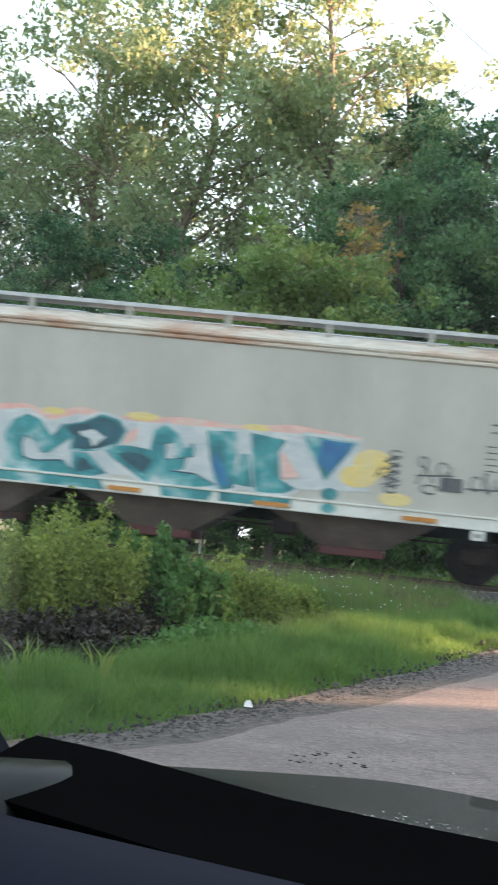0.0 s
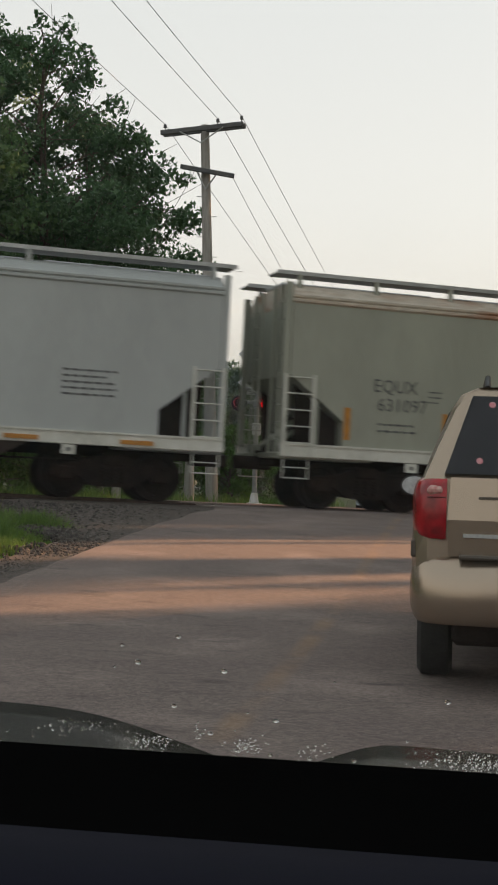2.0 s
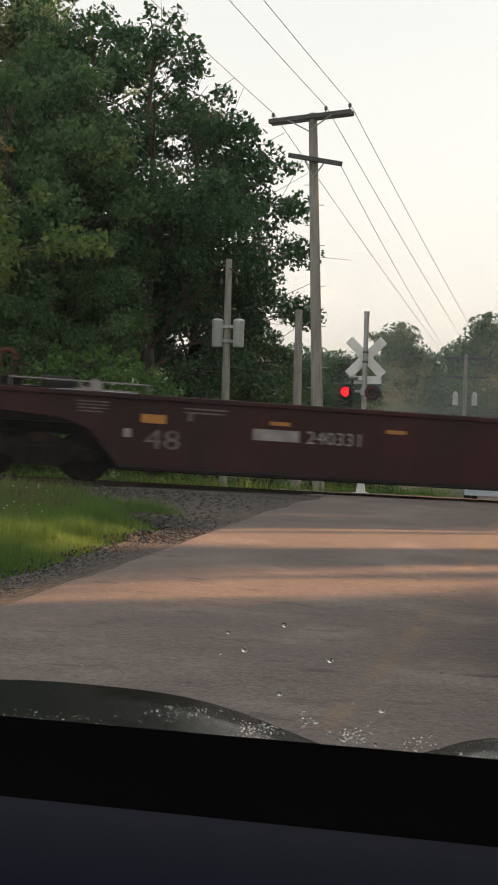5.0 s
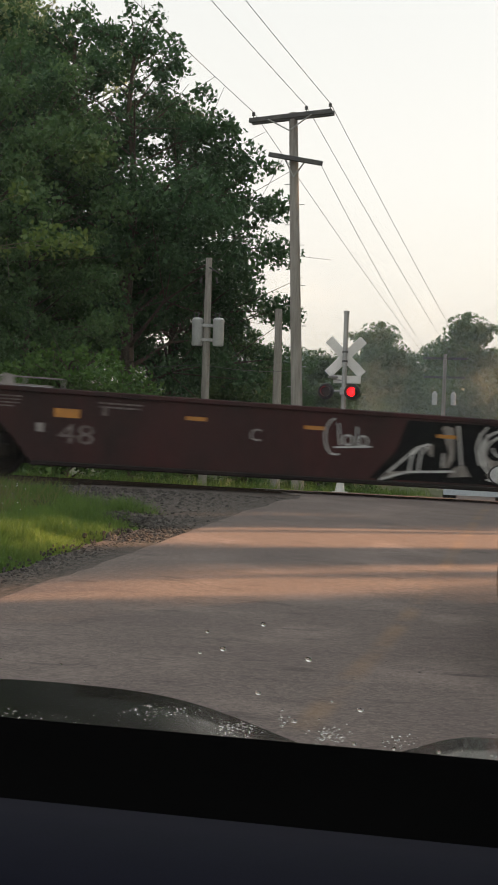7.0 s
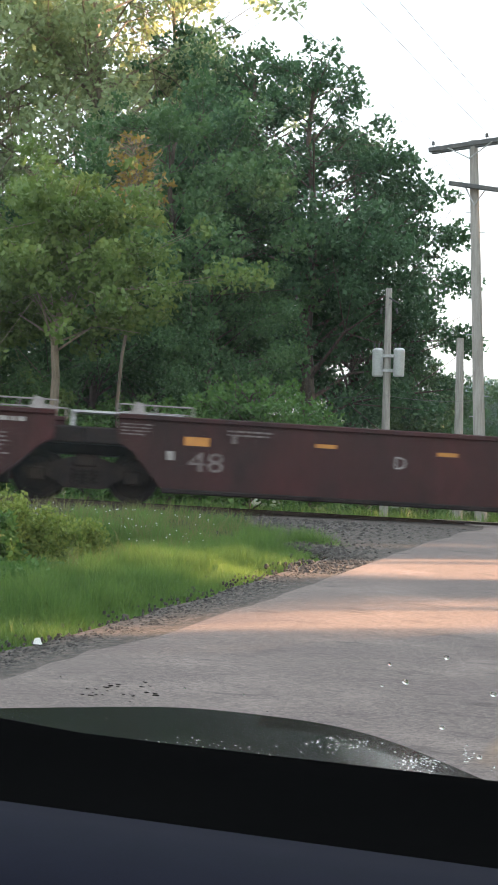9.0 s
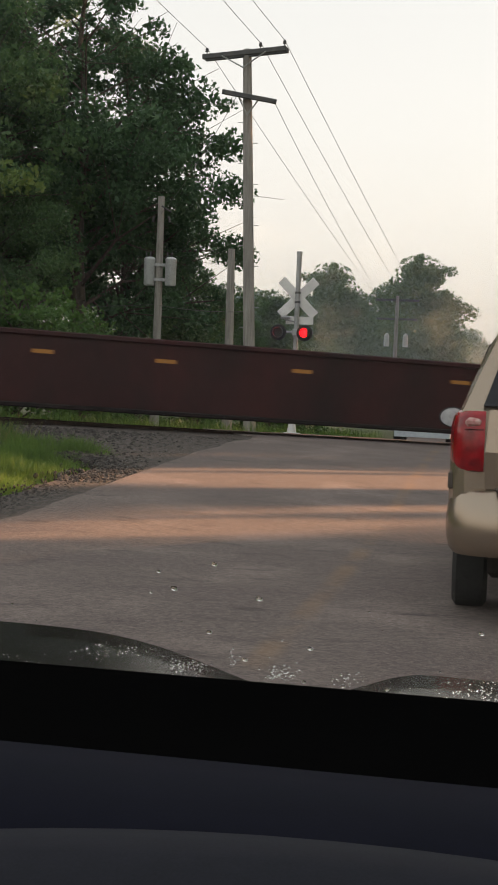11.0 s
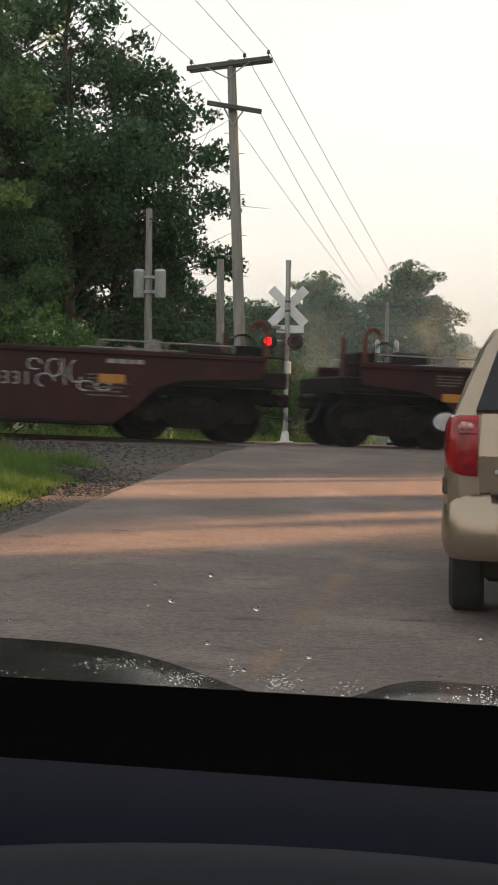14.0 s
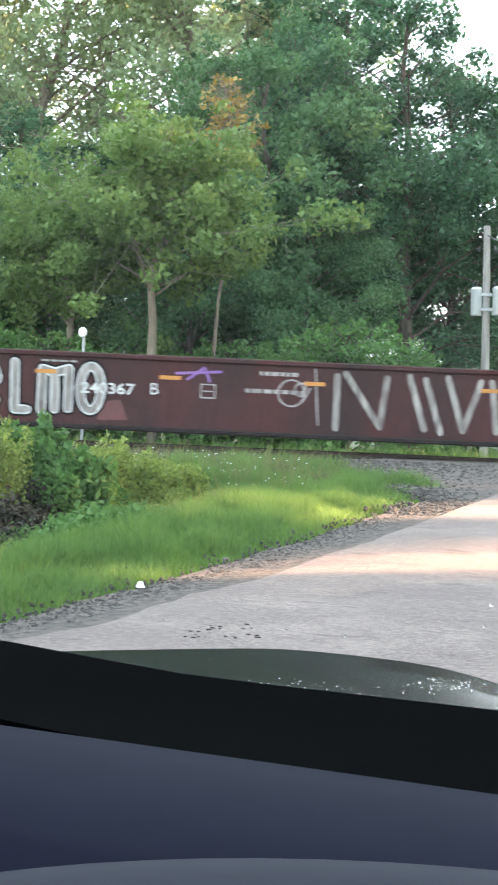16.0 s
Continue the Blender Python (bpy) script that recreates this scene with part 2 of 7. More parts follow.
M_BLACKINK = stuff("black_stencil_paint", (0.06, 0.065, 0.07), (0.10, 0.10, 0.10), 8, 0.6)
M_TEAL = stuff("teal_spray_paint", (0.02, 0.13, 0.15), (0.36, 0.46, 0.46), 2.2, 0.5, third=(0.045, 0.24, 0.25))
M_TEALDARK = stuff("dark_teal_spray_paint", (0.012, 0.05, 0.065), (0.02, 0.10, 0.13), 2.5, 0.5)
M_BLUE = stuff("blue_spray_paint", (0.02, 0.10, 0.24), (0.03, 0.16, 0.30), 3, 0.5)
M_PINK = stuff("pink_spray_paint", (0.62, 0.34, 0.29), (0.55, 0.42, 0.36), 2, 0.6)
M_YELLOW = stuff("yellow_spray_paint", (0.62, 0.47, 0.14), (0.55, 0.46, 0.25), 3, 0.6)
M_SPRAYWHITE = stuff("white_spray_paint", (0.50, 0.51, 0.50), (0.36, 0.40, 0.41), 3, 0.6)
M_SPRAYGREY = stuff("grey_white_spray_fill", (0.30, 0.28, 0.26), (0.09, 0.075, 0.07), 5, 0.6, stretch=(3, 1, 0.5))
M_SPRAYTHIN = stuff("thin_white_spray_lines", (0.52, 0.52, 0.51), (0.34, 0.33, 0.33), 4, 0.6)
M_BLACKSPRAY = stuff("flat_black_spray", (0.006, 0.006, 0.007), (0.010, 0.010, 0.010), 5, 0.95, spec=0.05)
M_POLE = stuff("weathered_pole_wood", (0.34, 0.325, 0.30), (0.23, 0.215, 0.195), 3, 0.9, bump=0.006, stretch=(6, 6, 0.4))
M_ARM = stuff("dark_crossarm_wood", (0.07, 0.075, 0.08), (0.11, 0.11, 0.105), 4, 0.85, bump=0.004)
M_GALV = stuff("galvanised_steel", (0.42, 0.43, 0.43), (0.33, 0.34, 0.34), 5, 0.5, 0.6)
M_BLACK = stuff("black_enamel", (0.012, 0.012, 0.013), (0.02, 0.02, 0.02), 5, 0.45)
M_WIRE = stuff("aged_wire", (0.10, 0.10, 0.10), (0.14, 0.14, 0.14), 5, 0.6, 0.3)
M_TANK = stuff("transformer_grey_paint", (0.56, 0.58, 0.58), (0.48, 0.50, 0.50), 3, 0.45)
M_BARK = stuff("tree_bark", (0.11, 0.09, 0.07), (0.06, 0.05, 0.04), 3, 0.95, bump=0.02, stretch=(4, 4, 0.6))
M_BARKPALE = stuff("pale_bark", (0.24, 0.20, 0.15), (0.15, 0.12, 0.09), 3, 0.95, bump=0.02, stretch=(4, 4, 0.6))
M_LEAF = [leafy("dark_green_leaves", (0.03, 0.078, 0.040), (0.095, 0.185, 0.08), 0.42),
          leafy("mid_green_leaves", (0.042, 0.10, 0.045), (0.125, 0.22, 0.08), 0.42),
          leafy("olive_leaves", (0.085, 0.15, 0.04), (0.185, 0.265, 0.075), 0.42),
          leafy("pale_airy_leaves", (0.17, 0.24, 0.12), (0.32, 0.39, 0.19), 0.5),
          leafy("bright_bush_leaves", (0.045, 0.115, 0.03), (0.12, 0.22, 0.05), 0.4),
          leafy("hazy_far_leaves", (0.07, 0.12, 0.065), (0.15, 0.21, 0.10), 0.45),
          leafy("orange_autumn_leaves", (0.25, 0.17, 0.04), (0.36, 0.28, 0.08))]
M_GRASS = leafy("grass_blades", (0.030, 0.085, 0.018), (0.185, 0.30, 0.065), 0.45)
M_DRYGRASS = leafy("reed_and_dry_grass", (0.10, 0.12, 0.035), (0.22, 0.21, 0.085))
M_VAN = stuff("champagne_metallic_paint", (0.385, 0.31, 0.24), (0.35, 0.28, 0.215), 0.8, 0.27, 0.8, fine=300, grain=0.15)
M_VGLASS = stuff("dark_tinted_glass", (0.012, 0.013, 0.016), (0.014, 0.015, 0.018), 1, 0.04, spec=0.3)
M_TYRE = stuff("tyre_rubber", (0.018, 0.018, 0.018), (0.03, 0.03, 0.028), 8, 0.85, bump=0.004)
M_HOODP = stuff("wet_black_car_paint", (0.004, 0.005, 0.005), (0.007, 0.008, 0.007), 2, 0.2, bump=0.0015, fine=140, spec=0.04)
M_DASH = stuff("dark_dashboard_vinyl", (0.0026, 0.0034, 0.0108), (0.0034, 0.0042, 0.0125), 30, 0.9, bump=0.0006, fine=900, spec=0.12)
M_COWL = stuff("matt_black_cowl", (0.0012, 0.0012, 0.0013), (0.0015, 0.0015, 0.0016), 9, 0.95, spec=0.01)
M_PURPLE = stuff("purple_spray_paint", (0.14, 0.06, 0.24), (0.2, 0.1, 0.28), 4, 0.6)
M_NOTICE = stuff("fluorescent_paper", (0.62, 0.68, 0.06), (0.55, 0.6, 0.06), 5, 0.7)
M_WHEELRIM = stuff("grey_grained_vinyl", (0.0085, 0.0095, 0.017), (0.011, 0.012, 0.021), 60, 0.8, bump=0.001, fine=700, spec=0.2)


# ---- ground, road, railway bed ----
def ground_z(x, y):
    """The land: it climbs to the railway, with a wet ditch beside the road."""
    d = track_d(x, y)
    z = (rail_top(x, y) - 0.12) * (smooth((17.5 - d) / 15.0) if d > 0 else smooth((22 + d) / 19))
    if abs(d) > 2.5:
        z -= 0.10 * smooth((abs(d) - 2.5) / 2)
    elif abs(d) < 2.0:
        z -= 0.15
    side = min(max((-4.6 - x) / 0.9, 0), 1) if x < 0 else min(max((x - 2.6) / 0.9, 0), 1)
    z -= 0.10 * (1 - side)
    if -13 < x < -6.3 and y < 22 and d > 5:
        k = smooth((-6.3 - x) / 1.2) * smooth((x + 13) / 3.0) * smooth((19.5 + 1.2 * (x + 6) - y) / 4)
        z -= 0.32 * k
    fall = smooth((math.hypot(x, y) - 60) / 40)
    return z + (0.05 * noise.noise(Vector((x * 0.5, y * 0.5, 3))) + 0.02 * noise.noise(Vector((x * 2, y * 2, 7)))) * side * (1 - fall)


def ticks(lo, hi, step, far):
    mid = list(np.arange(lo, hi + step / 2, step))
    g, out_hi, out_lo = step, [], []
    while (out_hi[-1] if out_hi else hi) < far:
        g *= 1.35
        out_hi.append((out_hi[-1] if out_hi else hi) + g)
    g = step
    while (out_lo[-1] if out_lo else lo) > -far:
        g *= 1.35
        out_lo.append((out_lo[-1] if out_lo else lo) - g)
    return out_lo[::-1] + mid + out_hi


def sheet(name, xs, ys, zf, material, label, category):
    s = Shape()
    v = [(x, y, zf(x, y)) for y in ys for x in xs]
    n = len(xs)
    f = [(j * n + i, j * n + i + 1, (j + 1) * n + i + 1, (j + 1) * n + i) for j in range(len(ys) - 1) for i in range(n - 1)]
    s.add(v, f)
    ob = part(name, s, material)
    ob.data.polygons.foreach_set("use_smooth", [True] * len(ob.data.polygons))
    return tagged(ob, label, category, kind="structure")


sheet("ground", ticks(-24, 14, 0.4, 2500), ticks(-6, 44, 0.4, 2500), ground_z, M_GROUND, "grassy earth verge rising gently to the railway", "ground")
ROAD_L, ROAD_R, LINE_X = -4.15, 2.15, -1.03


def road_edge(y):
    return ROAD_L + 0.10 * noise.noise(Vector((0, y * 0.8, 0))) + 0.05 * noise.noise(Vector((5, y * 3.1, 0))) - 1.0 * smooth((y - 22) / 5) * smooth((36 - y) / 4)


def road_sheet():
    s = Shape()
    ys = list(np.arange(-14, 60, 0.3)) + list(np.arange(60, 260, 5.0))
    us = np.linspace(0, 1, 15)
    v = []
    for y in ys:
        a, b = road_edge(y), ROAD_R + 0.08 * noise.noise(Vector((9, y * 0.8, 0))) + 0.8 * smooth((y - 22) / 5) * smooth((42 - y) / 4)
        for u in us:
            x = a + (b - a) * u
            v.append((x, y, road_z(x, y) + 0.012 * math.sin(math.pi * u) + 0.006 * noise.noise(Vector((x, y, 1))) - (0.012 if u in (0, 1) else 0)))
    n = len(us)
    s.add(v, [(j * n + i, j * n + i + 1, (j + 1) * n + i + 1, (j + 1) * n + i) for j in range(len(ys) - 1) for i in range(n - 1)])
    ob = part("road", s, M_ROAD)
    ob.data.polygons.foreach_set("use_smooth", [True] * len(ob.data.polygons))
    return tagged(ob, "worn pinkish-grey asphalt road with a faded yellow line", "road", kind="structure")


def road_material():
    """Asphalt with patches, cracks, wheel tracks and what is left of a yellow centre line."""
    mt = stuff("worn_road_asphalt", (0.130, 0.102, 0.094), (0.190, 0.150, 0.136), 0.9, 0.9, bump=0.005, fine=70, third=(0.142, 0.113, 0.102), grain=0.8, spec=0.3)
    N, L = mt.node_tree.nodes, mt.node_tree.links
    p = N["Principled BSDF"]
    base = p.inputs["Base Color"].links[0].from_socket
    co = N.new("ShaderNodeTexCoord").outputs["Object"]
    # scuffs and dark repair marks, drawn out across the road
    mp = N.new("ShaderNodeMapping")
    mp.inputs["Scale"].default_value = (1.0, 2.4, 1)
    L.new(co, mp.inputs[0])
    ns = N.new("ShaderNodeTexNoise")
    ns.inputs["Scale"].default_value, ns.inputs["Detail"].default_value, ns.inputs["Roughness"].default_value = 1.7, 9, 0.68
    L.new(mp.outputs[0], ns.inputs[0])
    rp = N.new("ShaderNodeValToRGB")
    rp.color_ramp.elements[0].position, rp.color_ramp.elements[1].position = 0.57, 0.70
    L.new(ns.outputs[0], rp.inputs[0])
    mx = N.new("ShaderNodeMix")
    mx.data_type = "RGBA"
    sc = N.new("ShaderNodeMath")
    sc.operation = "MULTIPLY"
    sc.inputs[1].default_value = 0.7
    L.new(rp.outputs[0], sc.inputs[0]), L.new(sc.outputs[0], mx.inputs[0])
    # pale and dark stones of the worn surface
    vo = N.new("ShaderNodeTexVoronoi")
    vo.inputs["Scale"].default_value = 46
    L.new(co, vo.inputs[0])
    vs = N.new("ShaderNodeSeparateColor")
    L.new(vo.outputs["Color"], vs.inputs[0])
    vr = N.new("ShaderNodeMapRange")
    vr.inputs[3].default_value, vr.inputs[4].default_value = 0.78, 1.24
    L.new(vs.outputs[0], vr.inputs[0])
    vm = N.new("ShaderNodeMix")
    vm.data_type, vm.blend_type = "RGBA", "MULTIPLY"
    vm.inputs[0].default_value = 1.0
    L.new(base, vm.inputs[6]), L.new(vr.outputs[0], vm.inputs[7])
    L.new(vm.outputs[2], mx.inputs[6])
    mx.inputs[7].default_value = (0.040, 0.034, 0.031, 1)
    # yellow line
    sx = N.new("ShaderNodeSeparateXYZ")
    L.new(co, sx.inputs[0])
    m1 = N.new("ShaderNodeMath")
    m1.operation = "ADD"
    m1.inputs[1].default_value = -LINE_X
    L.new(sx.outputs[0], m1.inputs[0])
    m2 = N.new("ShaderNodeMath")
    m2.operation = "ABSOLUTE"
    L.new(m1.outputs[0], m2.inputs[0])
    m3 = N.new("ShaderNodeMapRange")
    m3.inputs[1].default_value, m3.inputs[2].default_value, m3.inputs[3].default_value, m3.inputs[4].default_value = 0.03, 0.10, 1, 0
    L.new(m2.outputs[0], m3.inputs[0])
    n2 = N.new("ShaderNodeTexNoise")
    n2.inputs["Scale"].default_value, n2.inputs["Detail"].default_value = 1.3, 9
    L.new(co, n2.inputs[0])
    m4 = N.new("ShaderNodeMapRange")
    m4.inputs[1].default_value, m4.inputs[2].default_value, m4.inputs[4].default_value = 0.42, 0.72, 0.24
    L.new(n2.outputs[0], m4.inputs[0])
    m5 = N.new("ShaderNodeMath")
    m5.operation = "MULTIPLY"
    L.new(m3.outputs[0], m5.inputs[0]), L.new(m4.outputs[0], m5.inputs[1])
    m6 = N.new("ShaderNodeMix")
    m6.data_type = "RGBA"
    L.new(m5.outputs[0], m6.inputs[0]), L.new(mx.outputs[2], m6.inputs[6])
    m6.inputs[7].default_value = (0.40, 0.21, 0.06, 1)
    L.new(m6.outputs[2], p.inputs["Base Color"])
    return mt


M_ROAD = road_material()
road_sheet()


def shoulder():
    s = Shape()
    ys = list(np.arange(-10, 30, 0.25))
    v = []
    for y in ys:
        a = road_edge(y)
        w = 0.78 + 0.12 * noise.noise(Vector((2, y * 0.9, 4))) + 0.08 * noise.noise(Vector((2, y * 3, 4))) + 3.6 * smooth((y - 15.6) / 3.2)
        for u in (0, 0.3, 0.6, 0.85, 1):
            x = a + 0.12 - (w + 0.12) * u
            v.append((x, y, max(road_z(x, y) - 0.026 - 0.03 * u, ground_z(x, y) + 0.004) if u < 1 else ground_z(x, y) - 0.02))
    s.add(v, [(j * 5 + i, (j + 1) * 5 + i, (j + 1) * 5 + i + 1, j * 5 + i + 1) for j in range(len(ys) - 1) for i in range(4)])
    tagged(part("gravel_shoulder", s, M_GRAVEL), "brown gravel shoulder between road and grass", "gravel", kind="structure")


shoulder()
LEAN = math.degrees(math.atan(GRADE))
TRACK = pose(FOOT.x, FOOT.y, RAIL_Z - 0.65, 0, LEAN, 24.9)


def railway():
    bed = Shape()
    prof = [(-3.3, 0.28), (-1.9, 0.50), (-1.3, 0.53), (1.3, 0.53), (1.9, 0.50), (3.3, 0.25)]
    for a, b in ((-140, 6.4), (15.0, 190)):
        xs = np.arange(a, b, 0.5)
        bed.loft([[(x, y + 0.12 * noise.noise(Vector((x, y, 0))), z + 0.05 * noise.noise(Vector((x * 1.3, y * 2, 5)))) for y, z in prof] for x in xs], closed=False)
    tagged(part("ballast_bed", bed, M_BALLAST, m=TRACK), "grey-brown crushed stone ballast bed under the rails", "ballast", kind="structure")
    for y in (-0.76, 0.68):
        r = Shape()
        r.prism([(y, 0.50), (y + 0.14, 0.50), (y + 0.14, 0.52), (y + 0.085, 0.535), (y + 0.085, 0.60), (y + 0.107, 0.61), (y + 0.107, 0.65), (y + 0.033, 0.65), (y + 0.033, 0.61), (y + 0.055, 0.60), (y + 0.055, 0.535), (y, 0.52)], -140, 190, Matrix.Rotation(radians(90), 4, "Z") @ Matrix.Diagonal((1, -1, 1, 1)))
        tagged(part("rail", r, M_RAIL, m=TRACK), "rusty steel rail with a worn top", "rail", "rails", kind="structure")
    panel = Shape()
    for y0, y1 in ((-1.9, -0.86), (-0.62, 0.58), (0.86, 1.9)):
        panel.box(5.9, y0, 0.45, 15.5, y1, 0.645, 0.02)
    tagged(part("crossing_panel", panel, M_ASPHALT, m=TRACK), "asphalt crossing panels between the rails", "crossing", kind="structure")
    tie = Shape().box(-0.11, -1.3, 0.40, 0.11, 1.3, 0.545, 0.015).mesh("railway_tie", M_TIE)
    host = thing("railway_ties", TRACK, "dark creosoted timber ties half sunk in ballast", "railway tie", kind="structure")
    for k in range(90):
        x = -30 + 0.54 * k
        if 5.7 < x < 15.7:
            continue
        part("tie", tie, None, host, m=pose(x, rng.normal(0, 0.02), 0, 0, 0, rng.normal(0, 0.6)))


railway()


# ---- trees ----
def leaf_mesh(name, centres, sizes, material, droop=0.3):
    """Many small folded leaves or leaf sprays, each two triangles, turned at random."""
    n = len(centres)
    a = rng.normal(size=(n, 3))
    a /= np.linalg.norm(a, axis=1)[:, None]
    b = np.cross(a, rng.normal(size=(n, 3)))
    b /= np.linalg.norm(b, axis=1)[:, None]
    c = np.cross(a, b)
    s = sizes[:, None]
    v = np.empty((n, 4, 3), np.float32)
    v[:, 0] = centres - a * s
    v[:, 1] = centres + b * s * 0.55 + c * s * 0.18
    v[:, 2] = centres + a * s
    v[:, 3] = centres - b * s * 0.55 + c * s * 0.18
    me = bpy.data.meshes.new(name)
    me.vertices.add(4 * n)
    me.vertices.foreach_set("co", v.ravel())
    me.loops.add(4 * n)
    me.loops.foreach_set("vertex_index", np.arange(4 * n, dtype=np.int32))
    me.polygons.add(n)
    me.polygons.foreach_set("loop_start", np.arange(0, 4 * n, 4, dtype=np.int32))
    me.materials.append(material)
    me.update(calc_edges=True)
    return me


def tree_model(name, h, w, base, leaves, size, mat, bark, seed, label, lean=0.0, at=None, gather=0.75, puff=1.0, stout=1.0):
    """A tapered trunk with limbs, and a crown of leaf clumps that hang on the limbs, with gaps between."""
    r = np.random.default_rng(seed)
    root = thing(name, at or pose(0, 0, 0), label, "tree", "trees beside the railway")
    wood = Shape()
    pts = [Vector((lean * t * h + 0.02 * h * r.normal() * t, 0.02 * h * r.normal() * t, h * 0.93 * t)) for t in np.linspace(0, 1, 8)]
    rad = [stout * (0.017 * h * (1 - 0.88 * t) + 0.02) for t in np.linspace(0, 1, 8)]
    for k in range(7):
        wood.rod(pts[k], pts[k + 1], rad[k], rad[k + 1], 8, caps=False)
    part("trunk", wood, bark, root, shade=True)
    limbs, tips = Shape(), []
    m = 40
    for k in range(m):
        t = base + (1 - base) * (k + r.random()) / m
        i = min(int(t * 7), 6)
        p = pts[i].lerp(pts[i + 1], t * 7 - i)
        az = k * 2.4 + r.normal() * 0.4
        prof = math.sin(math.pi * min(1, 0.22 + 0.78 * (t - base) / (1 - base)) ** 0.85)
        reach = w * (0.35 + 0.65 * prof) * (0.75 + 0.4 * r.random())
        rise = reach * (0.25 + 0.5 * r.random())
        tip = p + Vector((math.cos(az) * reach, math.sin(az) * reach, rise))
        mid = p.lerp(tip, 0.5) + Vector((0, 0, 0.1 * reach))
        rr = max(0.02, 0.2 * rad[i])
        limbs.rod(p, mid, rr * 1.6, rr, 5, caps=False).rod(mid, tip, rr, 0.012, 5, caps=False)
        tips += [(mid, reach * 0.24), (mid.lerp(tip, 0.5), reach * 0.24), (tip, reach * 0.21)]
        for _ in range(4):
            q = mid.lerp(tip, r.random()) + Vector(r.normal(size=3) * reach * 0.36)
            limbs.rod(mid, q, rr * 0.5, 0.008, 4, caps=False)
            tips.append((q, reach * (0.13 + 0.1 * r.random())))
    tips.append((pts[-1], w * 0.3))
    part("limb", limbs, bark, root, "bare grey-brown limbs")
    keep = [c for c in tips if r.random() < gather]
    wt = np.array([c[1] ** 2 for c in keep])
    pick = r.choice(len(keep), leaves, p=wt / wt.sum())
    cen = np.array([c[0][:] for c in keep])[pick]
    spread = np.array([c[1] for c in keep])[pick]
    off = r.normal(size=(leaves, 3))
    off *= 0.5 * np.minimum(1, 2.0 / np.linalg.norm(off, axis=1))[:, None]
    c = cen + off * spread[:, None] * np.array([1, 1, 0.75]) * puff
    c[:, 2] = np.maximum(c[:, 2], base * h * 0.55)
    part("crown", leaf_mesh("crown", c, size * (0.6 + 0.8 * r.random(leaves)), mat), None, root)
    return root


def place(az, dist, rz=0.0, k=1.0):
    x, y = dist * math.sin(radians(az)), dist * math.cos(radians(az))
    return pose(x, y, ground_z(x, y) - 0.05, 0, 0, rz) @ Matrix.Scale(k, 4)


def scaled_copy(ob, m):
    c = copy_thing(ob, Matrix.Identity(4))
    c.matrix_basis = m
    return c


# ---- woods ----
T_DARK = tree_model("broadleaf_tree", 17, 4.6, 0.20, 27000, 0.105, M_LEAF[0], M_BARK, 1, "tall dark green broadleaf tree in a dense wood", at=place(-18.3, 52, 0, 1.1), gather=0.5)
T_MID = tree_model("broadleaf_tree", 14, 4.6, 0.12, 36000, 0.10, M_LEAF[1], M_BARK, 2, "green broadleaf tree with a full crown", at=place(-24.5, 50, 40, 1.12), gather=0.72)
T_AIRY = tree_model("tall_airy_tree", 22, 5.6, 0.34, 17000, 0.12, M_LEAF[3], M_BARKPALE, 3, "tall airy tree with pale yellowish leaves and open crown", at=place(-27.8, 60, 10, 1.32), gather=0.42)
T_OLIVE = tree_model("slender_tree", 9.2, 2.9, 0.50, 19000, 0.095, M_LEAF[2], M_BARKPALE, 4, "slender olive green tree with several pale bare stems", at=place(-29.0, 37, 0, 1.0))
T_ORANGE = tree_model("slender_tree", 12.2, 0.8, 0.80, 620, 0.10, M_LEAF[6], M_BARKPALE, 8, "thin tree whose top has turned orange-yellow", at=place(-26.2, 41, 0, 1.04), gather=0.6, stout=0.32)
T_BUSH = tree_model("shrub", 4.0, 2.2, 0.06, 14000, 0.08, M_LEAF[4], M_BARK, 5, "bright green shrub at the wood's edge", at=place(-20.6, 36, 0, 0.9))
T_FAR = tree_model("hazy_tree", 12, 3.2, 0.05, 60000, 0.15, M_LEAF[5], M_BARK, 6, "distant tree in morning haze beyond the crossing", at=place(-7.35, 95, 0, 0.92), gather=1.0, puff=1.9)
for az, dist, rz, k in ((-21.2, 56, 200, 1.18), (-23.4, 60, 75, 1.30), (-27.0, 58, 150, 0.92), (-30.8, 56, 20, 0.78), (-16.3, 56, 310, 0.98),
                        (-35.0, 52, 260, 0.80), (-39.5, 54, 100, 0.82), (-43.5, 50, 180, 0.85), (-48, 50, 45, 0.9)):
    scaled_copy(T_DARK, place(az, dist, rz, k))
for az, dist, rz, k in ((-15.0, 60, 200, 0.74), (-22.6, 47, 80, 0.68), (-27.4, 47, 160, 0.78), (-33.4, 43, 240, 0.66), (-37.2, 44, 15, 0.62), (-41.4, 42, 130, 0.62), (-45.5, 42, 300, 0.62), (-50, 42, 70, 0.7), (-11.6, 66, 100, 0.40), (-13.4, 62, 60, 0.5)):
    scaled_copy(T_MID, place(az, dist, rz, k))
for az, dist, rz, k in ((-33.2, 60, 130, 1.25), (-38.0, 64, 220, 1.25), (-43.5, 62, 300, 1.1), (-24.4, 66, 60, 1.22)):
    scaled_copy(T_AIRY, place(az, dist, rz, k))
scaled_copy(T_OLIVE, place(-32.6, 39, 140, 0.85))
